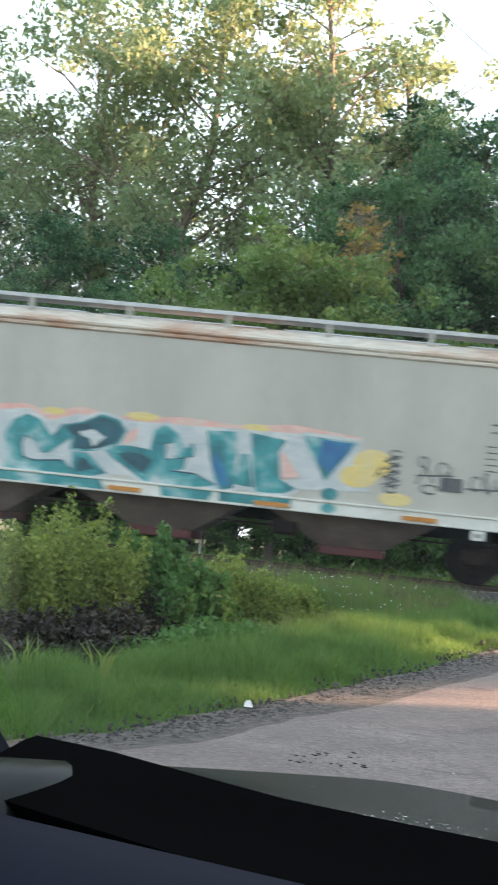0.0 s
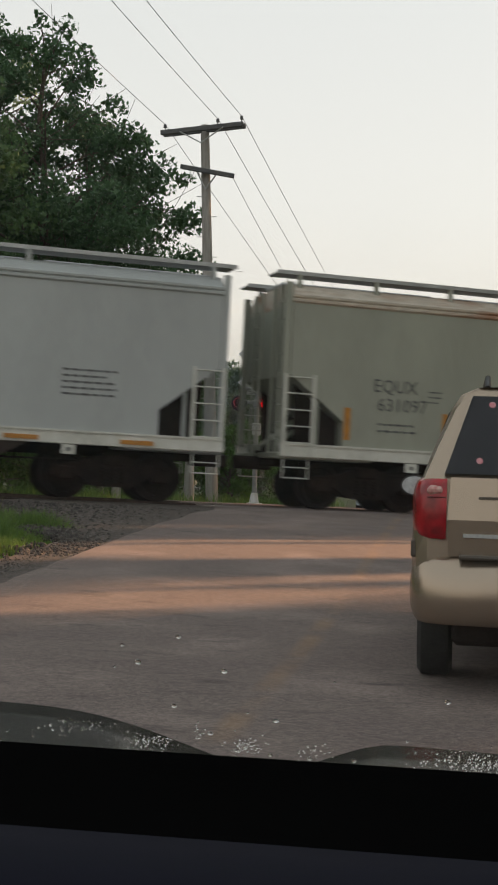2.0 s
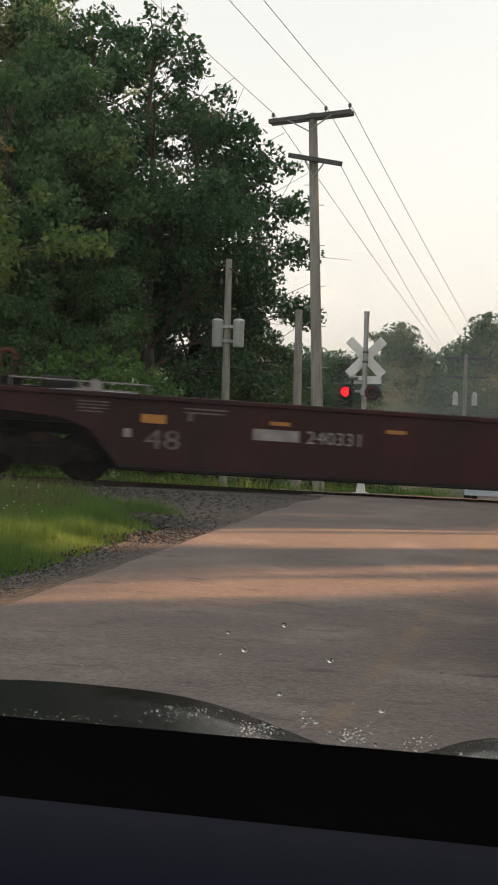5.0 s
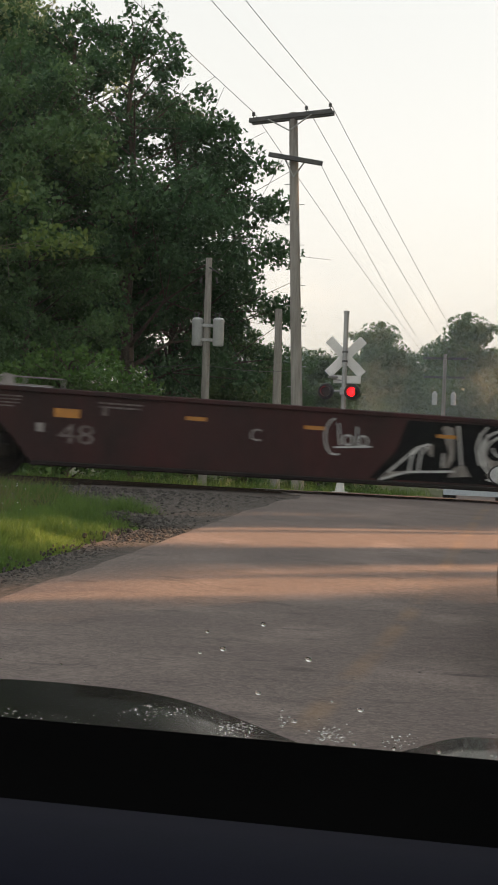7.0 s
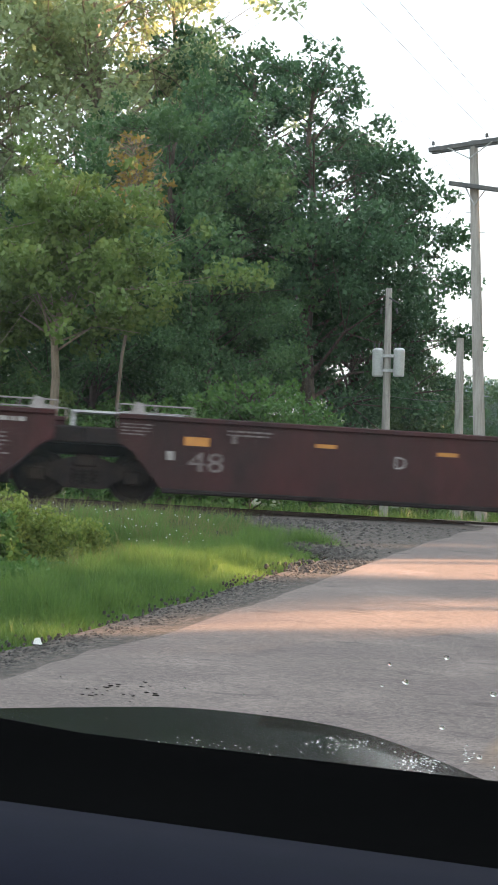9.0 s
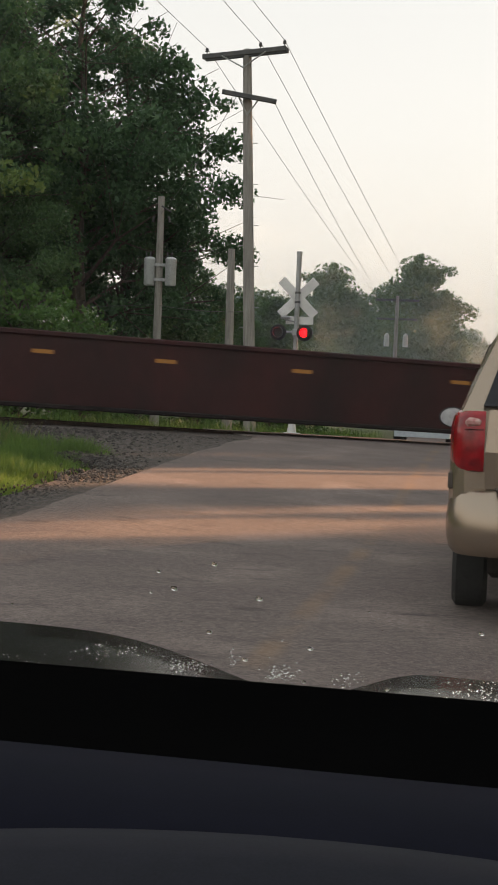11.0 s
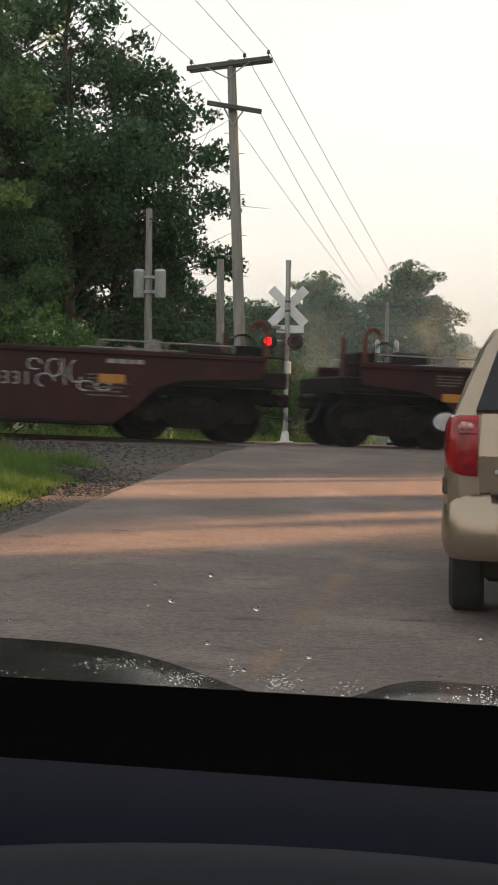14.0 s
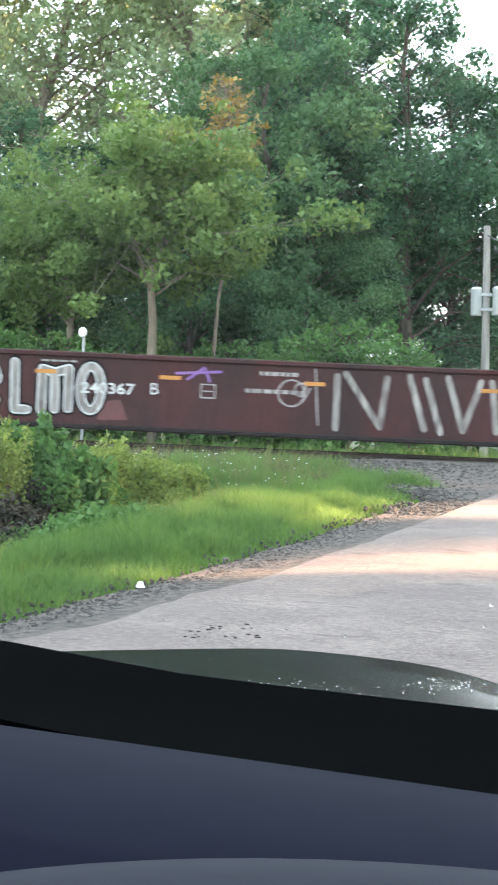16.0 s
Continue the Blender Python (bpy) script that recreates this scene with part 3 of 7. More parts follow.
for az, dist, rz, k in ((-18.0, 40, 50, 0.6), (-24, 39, 200, 0.7), (-27.5, 37, 90, 0.6), (-33.5, 36, 20, 0.75), (-37, 35, 130, 0.8), (-41, 35, 260, 0.8), (-15.6, 49, 60, 0.55), (-12.9, 49, 160, 0.5), (-9.9, 47, 30, 0.75), (-45, 35, 200, 0.8), (-22.3, 37, 300, 0.75), (-30.5, 41, 10, 0.9), (-25.6, 42, 10, 0.9), (-35.2, 40, 70, 0.9), (-39, 39, 170, 0.9)):
    scaled_copy(T_BUSH, place(az, dist, rz, k))
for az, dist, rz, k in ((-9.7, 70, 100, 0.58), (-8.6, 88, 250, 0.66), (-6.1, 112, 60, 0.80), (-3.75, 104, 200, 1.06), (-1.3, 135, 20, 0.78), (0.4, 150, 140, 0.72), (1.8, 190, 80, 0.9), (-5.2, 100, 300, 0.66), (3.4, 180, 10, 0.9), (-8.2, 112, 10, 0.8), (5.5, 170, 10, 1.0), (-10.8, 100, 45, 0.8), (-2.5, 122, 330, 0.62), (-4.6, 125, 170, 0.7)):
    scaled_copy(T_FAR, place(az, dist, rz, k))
# morning mist that hangs over the road beyond the crossing, in thin layers one behind the other
def mist_material():
    mt = bpy.data.materials.new("thin_morning_mist")
    mt.use_nodes = True
    N, L = mt.node_tree.nodes, mt.node_tree.links
    N.remove(N["Principled BSDF"])
    clear, lit, ms = N.new("ShaderNodeBsdfTransparent"), N.new("ShaderNodeBsdfTranslucent"), N.new("ShaderNodeMixShader")
    lit.inputs[0].default_value = (0.60, 0.74, 0.80, 1)
    tc, ns, sx = N.new("ShaderNodeTexCoord"), N.new("ShaderNodeTexNoise"), N.new("ShaderNodeSeparateXYZ")
    ns.inputs["Scale"].default_value, ns.inputs["Detail"].default_value = 0.09, 3
    L.new(tc.outputs["Object"], ns.inputs[0]), L.new(tc.outputs["Object"], sx.inputs[0])
    thick, low, mul = N.new("ShaderNodeMapRange"), N.new("ShaderNodeMapRange"), N.new("ShaderNodeMath")
    thick.inputs[1].default_value, thick.inputs[2].default_value, thick.inputs[3].default_value, thick.inputs[4].default_value = 0.3, 0.7, 0.04, MIST
    low.inputs[1].default_value, low.inputs[2].default_value, low.inputs[3].default_value, low.inputs[4].default_value = 4.0, 17.0, 1, 0
    L.new(ns.outputs[0], thick.inputs[0]), L.new(sx.outputs[2], low.inputs[0])
    mul.operation = "MULTIPLY"
    L.new(thick.outputs[0], mul.inputs[0]), L.new(low.outputs[0], mul.inputs[1])
    L.new(mul.outputs[0], ms.inputs[0]), L.new(clear.outputs[0], ms.inputs[1]), L.new(lit.outputs[0], ms.inputs[2])
    L.new(ms.outputs[0], N["Material Output"].inputs[0])
    return mt


MIST = 0.16
M_MIST = mist_material()
for y, x0, x1 in ((66, -16, 26), (80, -20, 32), (92, -24, 38), (108, -28, 44), (130, -34, 52)):
    xs_ = np.linspace(x0, x1, 20)
    layer = Shape().loft([[(x, y + 1.5 * noise.noise(Vector((x * 0.1, y, z * 0.1))), z) for z in (-0.4, 4, 8, 12, 17.5)] for x in xs_], closed=False)
    tagged(part("morning_mist", layer, M_MIST, shade=True), "thin pale morning mist over the road", "mist", kind="stuff")

# unseen tall trees added sunward of the road, blocking low sun except narrow gaps
sun_side = Vector((math.sin(radians(SUN_AZ)), math.cos(radians(SUN_AZ)), 0))
sun_cross = Vector((math.cos(radians(SUN_AZ)), -math.sin(radians(SUN_AZ)), 0))
for k, (q, far, wide, tall) in enumerate(((-12.6, 26, 0.13, 1.5), (-15.75, 24, 0.16, 1.6), (-16.3, 31, 0.2, 1.7), (-17.5, 30, 0.34, 1.6), (-18.6, 33, 0.34, 1.7), (-17.0, 36, 0.3, 1.8), (-20.0, 36, 0.42, 1.7), (-23.5, 38, 0.6, 1.8), (-12.6, 33, 0.13, 1.7), (-8.8, 34, 0.22, 1.7), (-21.5, 27, 0.7, 1.5), (-28, 52, 1.2, 2.3), (-34, 50, 1.2, 2.4), (-40, 50, 1.2, 2.5), (-46, 53, 1.2, 2.6), (-52, 57, 1.2, 2.7), (-58, 62, 1.2, 2.7), (-64, 67, 1.2, 2.7), (-43, 62, 1.3, 2.9), (-55, 70, 1.3, 2.9), (-72, 75, 1.2, 2.7), (-80, 82, 1.2, 2.7), (-88, 88, 1.2, 2.7), (-97, 96, 1.3, 2.7), (-106, 104, 1.3, 2.7), (-118, 114, 1.4, 2.7),
                                          (-8.4, 26, 0.28, 1.5), (-6.0, 30, 0.45, 1.5), (-1.5, 24, 0.7, 1.5), (5, 24, 1.1, 1.5), (13, 24, 1.3, 1.5), (-3.5, 34, 0.9, 1.6), (9, 34, 1.4, 1.6), (21, 28, 1.4, 1.5))):
    p = sun_cross * q + sun_side * far
    scaled_copy(T_MID, pose(p.x, p.y, ground_z(p.x, p.y), 0, 0, 70 * k) @ Matrix.Diagonal((wide, wide, tall, 1)))

# unseen high crowns on bare stems close gaps above, ending light on the verge
for q, far, rz in ((-14.6, 30, 20), (-13.0, 31, 80), (-11.2, 30, 150), (-9.9, 31, 230), (-12.2, 34, 300)):
    p = sun_cross * q + sun_side * far
    scaled_copy(T_OLIVE, pose(p.x, p.y, ground_z(p.x, p.y), 0, 0, rz) @ Matrix.Diagonal((0.75, 0.75, 2.0, 1)))


# ---- the train ----
ROLLING = []


def text_mesh(words, height, material, name="lettering", bold=0.0):
    cu = bpy.data.curves.new("text", "FONT")
    cu.body, cu.size, cu.extrude, cu.offset = words, height * 1.38, 0.003, bold
    cu.resolution_u = 2
    ob = new("text", cu)
    dg = bpy.context.evaluated_depsgraph_get()
    me = bpy.data.meshes.new_from_object(ob.evaluated_get(dg))
    bpy.data.objects.remove(ob)
    me.name = name
    me.materials.clear()
    me.materials.append(material)
    return me


def letter(words, x, y, z, height, material, parent, width=None, bold=0.0):
    me = text_mesh(words, height, material, bold=bold)
    w = max(v.co.x for v in me.vertices)
    ob = part("lettering", me, None, parent)
    k = (width / w) if width else 1
    ob.matrix_basis = pose(x, y - 0.006, z, 90, 0, 0) @ Matrix.Diagonal((k, 1, 1, 1))
    return ob


def bars(x, z, w, rows, pitch, y, material, parent, seed=0, thick=0.5):
    r = random.Random(seed)
    s = Shape()
    for k in range(rows):
        xx = x
        while xx < x + w * (0.7 + 0.3 * r.random()):
            l = 0.05 + 0.14 * r.random()
            s.box(xx, y - 0.006, z - k * pitch - pitch * thick, min(xx + l, x + w), y + 0.01, z - k * pitch)
            xx += l + 0.035
    return part("stencil", s, material, parent)


def bogie(parent, x, name="truck"):
    """A freight truck with two wheelsets, side frames, springs and bolster."""
    t = new(name)
    t.parent, t.matrix_basis = parent, pose(x, 0, 0)
    t.empty_display_size = 0.2
    for dx in (-0.88, 0.88):
        w = Shape()
        for y in (-0.72, 0.72):
            s = 1 if y < 0 else -1
            w.lathe([(0.10, -0.075), (0.33, -0.06), (0.36, -0.09), (0.455, -0.09), (0.455, 0.03), (0.48, 0.05), (0.48, 0.07), (0.1, 0.07)], n=24, m=pose(dx, y, 0.458, 90 if y < 0 else -90, 0, 0) @ Matrix.Diagonal((1, 1, -1, 1)))
        w.rod((dx, -0.98, 0.458), (dx, 0.98, 0.458), 0.075, n=10)
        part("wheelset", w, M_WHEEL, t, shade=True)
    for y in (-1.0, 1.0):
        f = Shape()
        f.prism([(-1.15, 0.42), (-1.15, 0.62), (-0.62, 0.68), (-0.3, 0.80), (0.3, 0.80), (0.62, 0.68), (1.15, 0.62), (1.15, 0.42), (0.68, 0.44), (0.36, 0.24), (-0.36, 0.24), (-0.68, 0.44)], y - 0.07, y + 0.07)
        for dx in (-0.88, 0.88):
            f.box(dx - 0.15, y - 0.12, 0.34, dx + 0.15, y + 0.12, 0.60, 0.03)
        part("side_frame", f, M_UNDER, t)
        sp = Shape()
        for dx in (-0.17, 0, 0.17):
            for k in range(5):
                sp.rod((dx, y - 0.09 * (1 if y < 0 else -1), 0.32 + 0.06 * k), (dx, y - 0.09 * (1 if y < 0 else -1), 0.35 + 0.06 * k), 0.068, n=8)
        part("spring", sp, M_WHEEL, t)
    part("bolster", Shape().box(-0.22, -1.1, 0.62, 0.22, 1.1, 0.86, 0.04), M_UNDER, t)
    return t


def hopper(L, paint, roof, label, bays=3, posts=10, marks=()):
    """A covered hopper car: x from its left end, y = -1.52 the near side, z from the rail."""
    car = thing("covered_hopper_car", pose(0, 0, 0), label, "rail car", "freight train")
    W = 1.52
    poly = [(0.14, 2.55), (1.25, 1.70), (1.25, 1.08), (L - 1.25, 1.08), (L - 1.25, 1.70), (L - 0.14, 2.55), (L - 0.14, 3.93), (0.14, 3.93)]
    body = Shape().prism(poly, -W, W)
    part("body", body, paint, car)
    # corrugated eave and sloping roof edge
    ev = Shape()
    ring = [(-W, 3.90), (-W - 0.035, 3.93), (-W - 0.035, 3.97), (-W, 3.99), (-W - 0.03, 4.02), (-W - 0.03, 4.06), (-W + 0.02, 4.08), (-W + 0.22, 4.26), (-W + 0.5, 4.32), (W - 0.5, 4.32), (W - 0.22, 4.26), (W, 4.06), (W, 3.90)]
    ev.loft([[(x, y, z) for y, z in ring] for x in (0.14, L - 0.14)])
    part("roof", ev, roof, car, "rust-streaked roof and eave")
    for y0, y1 in ((-1.34, -0.72), (0.72, 1.34)):
        rb = Shape().box(-0.15, y0, 4.47, L + 0.15, y1, 4.51, 0.01)
        rb.box(-0.15, y0 - 0.015, 4.455, L + 0.15, y0 + 0.02, 4.53)
        part("running_board", rb, M_GALV, car)
        for k in range(posts):
            x = 0.3 + (L - 0.6) * k / (posts - 1)
            part("bracket", Shape().prism([(x - 0.05, 4.20), (x + 0.05, 4.20), (x + 0.04, 4.47), (x - 0.04, 4.47)], y0 - 0.02 if y0 < 0 else y1 - 0.04, y0 + 0.04 if y0 < 0 else y1 + 0.02), paint, car)
    for k in range(5):
        x = L * (k + 0.5) / 5
        part("hatch", Shape().box(x - L / 11, -0.55, 4.32, x + L / 11, 0.55, 4.42, 0.04), M_GALV, car)
    # side sill and its lighter face
    for s in (-1, 1):
        sill = Shape()
        sill.box(0, min(s * W - s * 0.05, s * W + s * 0.045), 0.98, L, max(s * W - s * 0.05, s * W + s * 0.045), 1.22, 0.012)
        sill.box(0, min(s * W, s * W + s * 0.07), 1.20, L, max(s * W, s * W + s * 0.07), 1.235)
        part("side_sill", sill, M_SILL, car)
        # end posts, ladders, and the slope sheets' braces
        for e in (0, 1):
            fx = (lambda v: v) if e == 0 else (lambda v: L - v)
            xa, xb = sorted((fx(0.0), fx(0.13)))
            post = Shape().box(xa, min(s * W, s * W - s * 0.1), 1.2, xb, max(s * W, s * W - s * 0.1), 4.3, 0.01)
            part("corner_post", post, paint, car)
            lad = Shape()
            for xr in (0.05, 0.62):
                lad.box(fx(xr) - 0.03, s * (W + 0.05) - 0.02, 1.0, fx(xr) + 0.03, s * (W + 0.05) + 0.02, 2.55)
            for k in range(5):
                lad.rod((fx(0.05), s * (W + 0.05), 1.25 + 0.31 * k), (fx(0.62), s * (W + 0.05), 1.25 + 0.31 * k), 0.014, n=6)
            lad.rod((fx(0.08), s * W, 0.58), (fx(0.58), s * W, 0.58), 0.014, n=6).rod((fx(0.08), s * W, 0.58), (fx(0.08), s * W, 1.0), 0.014, n=6).rod((fx(0.58), s * W, 0.58), (fx(0.58), s * W, 1.0), 0.014, n=6)
            lad.rod((fx(0.08), s * W, 0.78), (fx(0.58), s * W, 0.78), 0.012, n=6)
            part("ladder", lad, M_SILL, car, "pale steel side ladder")
            # dark inset panel standing in for the shade under the slope sheet
            shade_fill = Shape().prism([(fx(px_), pz_) for px_, pz_ in ((0.34, 2.50), (1.32, 1.76), (1.32, 1.04), (0.42, 1.04))], min(s * 1.10, s * 1.14), max(s * 1.10, s * 1.14))
            part("recess_shade", shade_fill, M_UNDER, car, "dark panel standing in for the shade behind the ladder")
            br = Shape().rod((fx(0.75), s * (W - 0.12), 1.2), (fx(0.75), s * (W - 0.12), 2.1), 0.04, n=6).rod((fx(0.2), s * 0.5, 1.2), (fx(1.2), s * 0.5, 2.0), 0.05, n=6)
            part("brace", br, paint, car)
    for e in (0, 1):
        fx = (lambda v: v) if e == 0 else (lambda v: L - v)
        a, b = sorted((fx(0.0), fx(1.9)))
        part("end_platform", Shape().box(a, -W + 0.05, 0.95, b, W - 0.05, 1.06, 0.01), paint, car)
        g = Shape()
        for y in (-0.9, -0.45, 0.45, 0.9):
            g.box(fx(0.10) - 0.03, y - 0.03, 1.05, fx(0.10) + 0.03, y + 0.03, 4.3)
        for k in range(9):
            g.rod((fx(0.06), 0.5, 1.3 + 0.33 * k), (fx(0.06), 0.9, 1.3 + 0.33 * k), 0.013, n=5)
            g.rod((fx(0.03), -W + 0.05, 1.3 + 0.33 * k), (fx(0.03), -W + 0.45, 1.3 + 0.33 * k), 0.013, n=5)
        part("end_frame", g, paint, car)
        a, b = sorted((fx(-0.48), fx(0.3)))
        part("coupler", Shape().box(a, -0.12, 0.72, b, 0.12, 0.98, 0.04), M_UNDER, car)
        bogie(car, fx(1.95))
    # chutes under the body
    for k in range(bays):
        c = L * 0.5 + (k - (bays - 1) / 2) * (L - 6.6) / bays
        h = (L - 6.6) / bays / 2 - 0.1
        ch = Shape().loft([[(c - h, -1.35, 1.08), (c + h, -1.35, 1.08), (c + h, 1.35, 1.08), (c - h, 1.35, 1.08)], [(c - 0.55, -0.75, 0.42), (c + 0.55, -0.75, 0.42), (c + 0.55, 0.75, 0.42), (c - 0.55, 0.75, 0.42)]])
        ob = part("discharge_chute", ch, M_CHUTE, car)
        part("gate", Shape().box(c - 0.6, -1.0, 0.28, c + 0.6, 1.0, 0.44, 0.02), M_REDGATE, ob, "red oxide outlet gate")
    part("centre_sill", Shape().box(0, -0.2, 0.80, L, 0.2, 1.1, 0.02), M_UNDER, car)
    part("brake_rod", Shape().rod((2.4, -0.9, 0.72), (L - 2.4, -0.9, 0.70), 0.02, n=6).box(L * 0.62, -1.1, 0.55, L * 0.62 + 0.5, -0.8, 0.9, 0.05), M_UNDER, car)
    for x in marks:
        part("reflector", Shape().box(x, -W - 0.075, 1.03, x + 0.62, -W - 0.04, 1.11), M_AMBER, car, "amber reflector strip")
    for x in (2.55, L - 3.0):
        p2 = part("sign_plate", Shape().box(x, -W - 0.06, 0.80, x + 0.24, -W - 0.03, 0.97), M_SILL, car)
        part("plate_hole", Shape().box(x + 0.08, -W - 0.068, 0.85, x + 0.16, -W - 0.05, 0.92), M_BLACKINK, p2)
    return car


Y = -1.52
HA = hopper(17.35, M_HOP[0], M_RUSTROOF, "tan-grey covered hopper car with a teal graffiti piece", marks=(7.75, 10.45, 13.1))
HB = hopper(17.85, M_HOP[1], M_HOP[1], "pale grey covered hopper car with black stencilled marks", posts=6, marks=(1.21, 4.85, 7.55, 9.4, 11.6, 13.8, 15.9))
HC = hopper(17.8, M_HOP[2], M_RUSTROOF, "olive-grey covered hopper car with rust-stained roof", posts=12, marks=())
letter("MLLX", 1.57, Y, 2.38, 0.27, M_BLACKINK, HB, 1.0)
letter("10666", 1.57, Y, 1.92, 0.27, M_BLACKINK, HB, 1.05)
bars(1.9, 1.62, 0.95, 2, 0.14, Y, M_BLACKINK, HB, 1)
bars(4.15, 2.3, 0.3, 3, 0.1, Y, M_BLACKINK, HB, 2, 0.3)
bars(14.8, 2.35, 1.0, 5, 0.11, Y, M_BLACKINK, HB, 3, 0.35)
letter("EQUX", 1.83, Y, 2.32, 0.26, M_BLACKINK, HC, 0.92)
letter("631097", 1.92, Y, 1.96, 0.26, M_BLACKINK, HC, 1.05)
bars(1.95, 1.72, 0.8, 2, 0.13, Y, M_BLACKINK, HC, 4, 0.3)
bars(3.0, 2.4, 0.25, 3, 0.1, Y, M_BLACKINK, HC, 5, 0.3)
bars(8.2, 1.9, 0.45, 5, 0.10, Y, M_BLACKINK, HC, 6, 0.35)
for x in (1.26, 3.3, 6.05, 8.8, 11.54, 14.32, 16.2):
    part("reflector", Shape().box(x, Y - 0.012, 1.36, x + 0.13, Y, 1.98), M_AMBER, HC, "upright amber reflector strip")
part("placard", Shape().box(14.7, Y - 0.012, 1.46, 15.15, Y, 1.84), M_BLACKINK, HC, "black consolidated stencil panel")
bars(15.4, 1.85, 0.6, 2, 0.14, Y, M_BLACKINK, HC, 8, 0.3)
ROLLING += [(HA, -12.53), (HB, 5.98), (HC, 24.92)]


def well_unit(first, last, label, pitch=16.35, left=(1.77, 1.12), right=None):
    """One unit of an articulated well car: x = 0 over its left truck, x = pitch over its right one."""
    car = thing("well_car", pose(0, 0, 0), label, "rail car", "freight train")
    W = 1.46
    a, b = 1.4, pitch - 1.6
    lo, hi = (-0.9 if first else 0.55), (pitch + 1.2 if last else pitch - 0.55)
    for s in (-1, 1):
        y0, y1 = sorted((s * W, s * (W - 0.10)))
        # full depth between the trucks, arched over them
        poly = [(lo, 1.22), (0.35, 1.12), (0.85, 0.95), (1.15, 0.60), (a, 0.30), (b, 0.30), (b + 0.4, 0.60), (pitch - 0.85, 0.95), (pitch - 0.4, 1.12), (hi, 1.22), (hi, 1.55), (lo, 1.55)]
        if lo > 0.4:
            poly[1] = (lo + 0.02, 1.12)
        if hi < pitch:
            poly[8] = (hi - 0.02, 1.12)
        part("side_wall", Shape().prism(poly, y0, y1), M_WELL, car)
        y0, y1 = sorted((s * (W - 0.13), s * (W + 0.05)))
        part("top_chord", Shape().box(lo, y0, 1.53, hi, y1, 1.63, 0.02), M_WELL, car)
        y0, y1 = sorted((s * (W - 0.3), s * (W + 0.02)))
        part("bottom_chord", Shape().box(a, y0, 0.24, b, y1, 0.33, 0.02), M_WELLDARK, car)
        for k in range(6):
            x = a + 0.9 + k * (b - a - 1.8) / 5
            part("stiffener", Shape().box(x - 0.04, min(s * (W - 0.2), s * (W - 0.1)), 0.3, x + 0.04, max(s * (W - 0.2), s * (W - 0.1)), 1.55), M_WELLDARK, car)
        for x0, x1 in ((max(lo, -0.6), 1.9), (pitch - 1.9, min(hi, pitch + 0.6))):
            r = Shape().rod((x0, s * (W - 0.05), 1.80), (x1, s * (W - 0.05), 1.80), 0.016, n=6)
            for q in (x0, (x0 + x1) / 2, x1):
                r.rod((q, s * (W - 0.05), 1.60), (q, s * (W - 0.05), 1.80), 0.016, n=6)
            part("grab_rail", r, M_LETTER, car)
        for x in (0.9, pitch - 0.9):
            part("container_guide", Shape().prism([(x - 0.14, 1.62), (x + 0.14, 1.62), (x + 0.11, 1.82), (x - 0.05, 1.86)], min(s * (W - 0.2), s * W), max(s * (W - 0.2), s * W)), M_LETTER, car)
    part("floor", Shape().box(a, -W + 0.1, 0.26, b, W - 0.1, 0.34), M_WELLDARK, car)
    for x0, x1 in ((-1.3 if first else -0.05, 1.35), (pitch - 1.35, pitch + 1.7 if last else pitch - 0.05)):
        part("end_platform", Shape().box(x0, -1.36, 1.05, x1, 1.36, 1.36, 0.03), M_WELLDARK, car)
    part("body_bolster", Shape().box(-0.9, -0.7, 0.86, 1.0, 0.7, 1.1, 0.03).box(pitch - 1.0, -0.7, 0.86, pitch + (0.9 if last else -0.1), 0.7, 1.1, 0.03), M_WELLDARK, car)
    for x in (a, b - 0.14):
        part("bulkhead", Shape().box(x, -W + 0.1, 0.3, x + 0.14, W - 0.1, 1.5, 0.02), M_WELLDARK, car)
    part("walkway", Shape().box(-0.3, -1.2, 1.62, 1.7, -0.6, 1.66).box(-0.3, -1.1, 1.36, -0.24, -0.7, 1.63).box(1.6, -1.1, 1.36, 1.66, -0.7, 1.63), M_GALV, car)
    bogie(car, 0.0)
    if last:
        bogie(car, pitch)
    for x, d in (((-1.3, -1),) if first else ()) + (((pitch + 1.7, 1),) if last else ()):
        part("coupler", Shape().box(min(x - 0.2, x + 0.42 * d), -0.13, 0.72, max(x + 0.2, x + 0.42 * d), 0.13, 0.98, 0.04), M_UNDER, car)
        part("draft_sill", Shape().box(min(x, x - d * 1.2), -0.3, 0.75, max(x, x - d * 1.2), 0.3, 1.1, 0.03), M_WELLDARK, car)
        for yy, top in ((-1.2, 2.12), (0.75, 2.2), (1.3, 2.0)):
            part("end_post", Shape().box(x - d * 0.35 * (1.4 + yy) - 0.04, yy - 0.04, 1.3, x - d * 0.35 * (1.4 + yy) + 0.04, yy + 0.04, top, 0.01), M_RUSTPOST, car, "rusty brown end post")
        hook = Shape().tube([(x - d * (0.62 - 0.16 * math.cos(radians(a))), -1.38, 2.08 + 0.2 * math.sin(radians(a))) for a in range(0, 200, 25)], 0.045, 8)
        hook.rod((x - d * 0.46, -1.38, 1.4), (x - d * 0.46, -1.38, 2.08), 0.05, n=8)
        part("brake_stand", hook, M_RUSTHOOK, car, "orange rusty hooked brake stand")
        part("air_tank", Shape().rod((x - d * 1.25, -0.9, 1.62), (x - d * 1.85, -0.9, 1.62), 0.28, n=18).box(min(x - d * 1.2, x - d * 1.9), -1.1, 1.34, max(x - d * 1.2, x - d * 1.9), -0.7, 1.48, 0.02), M_WELLDARK, car, shade=True)
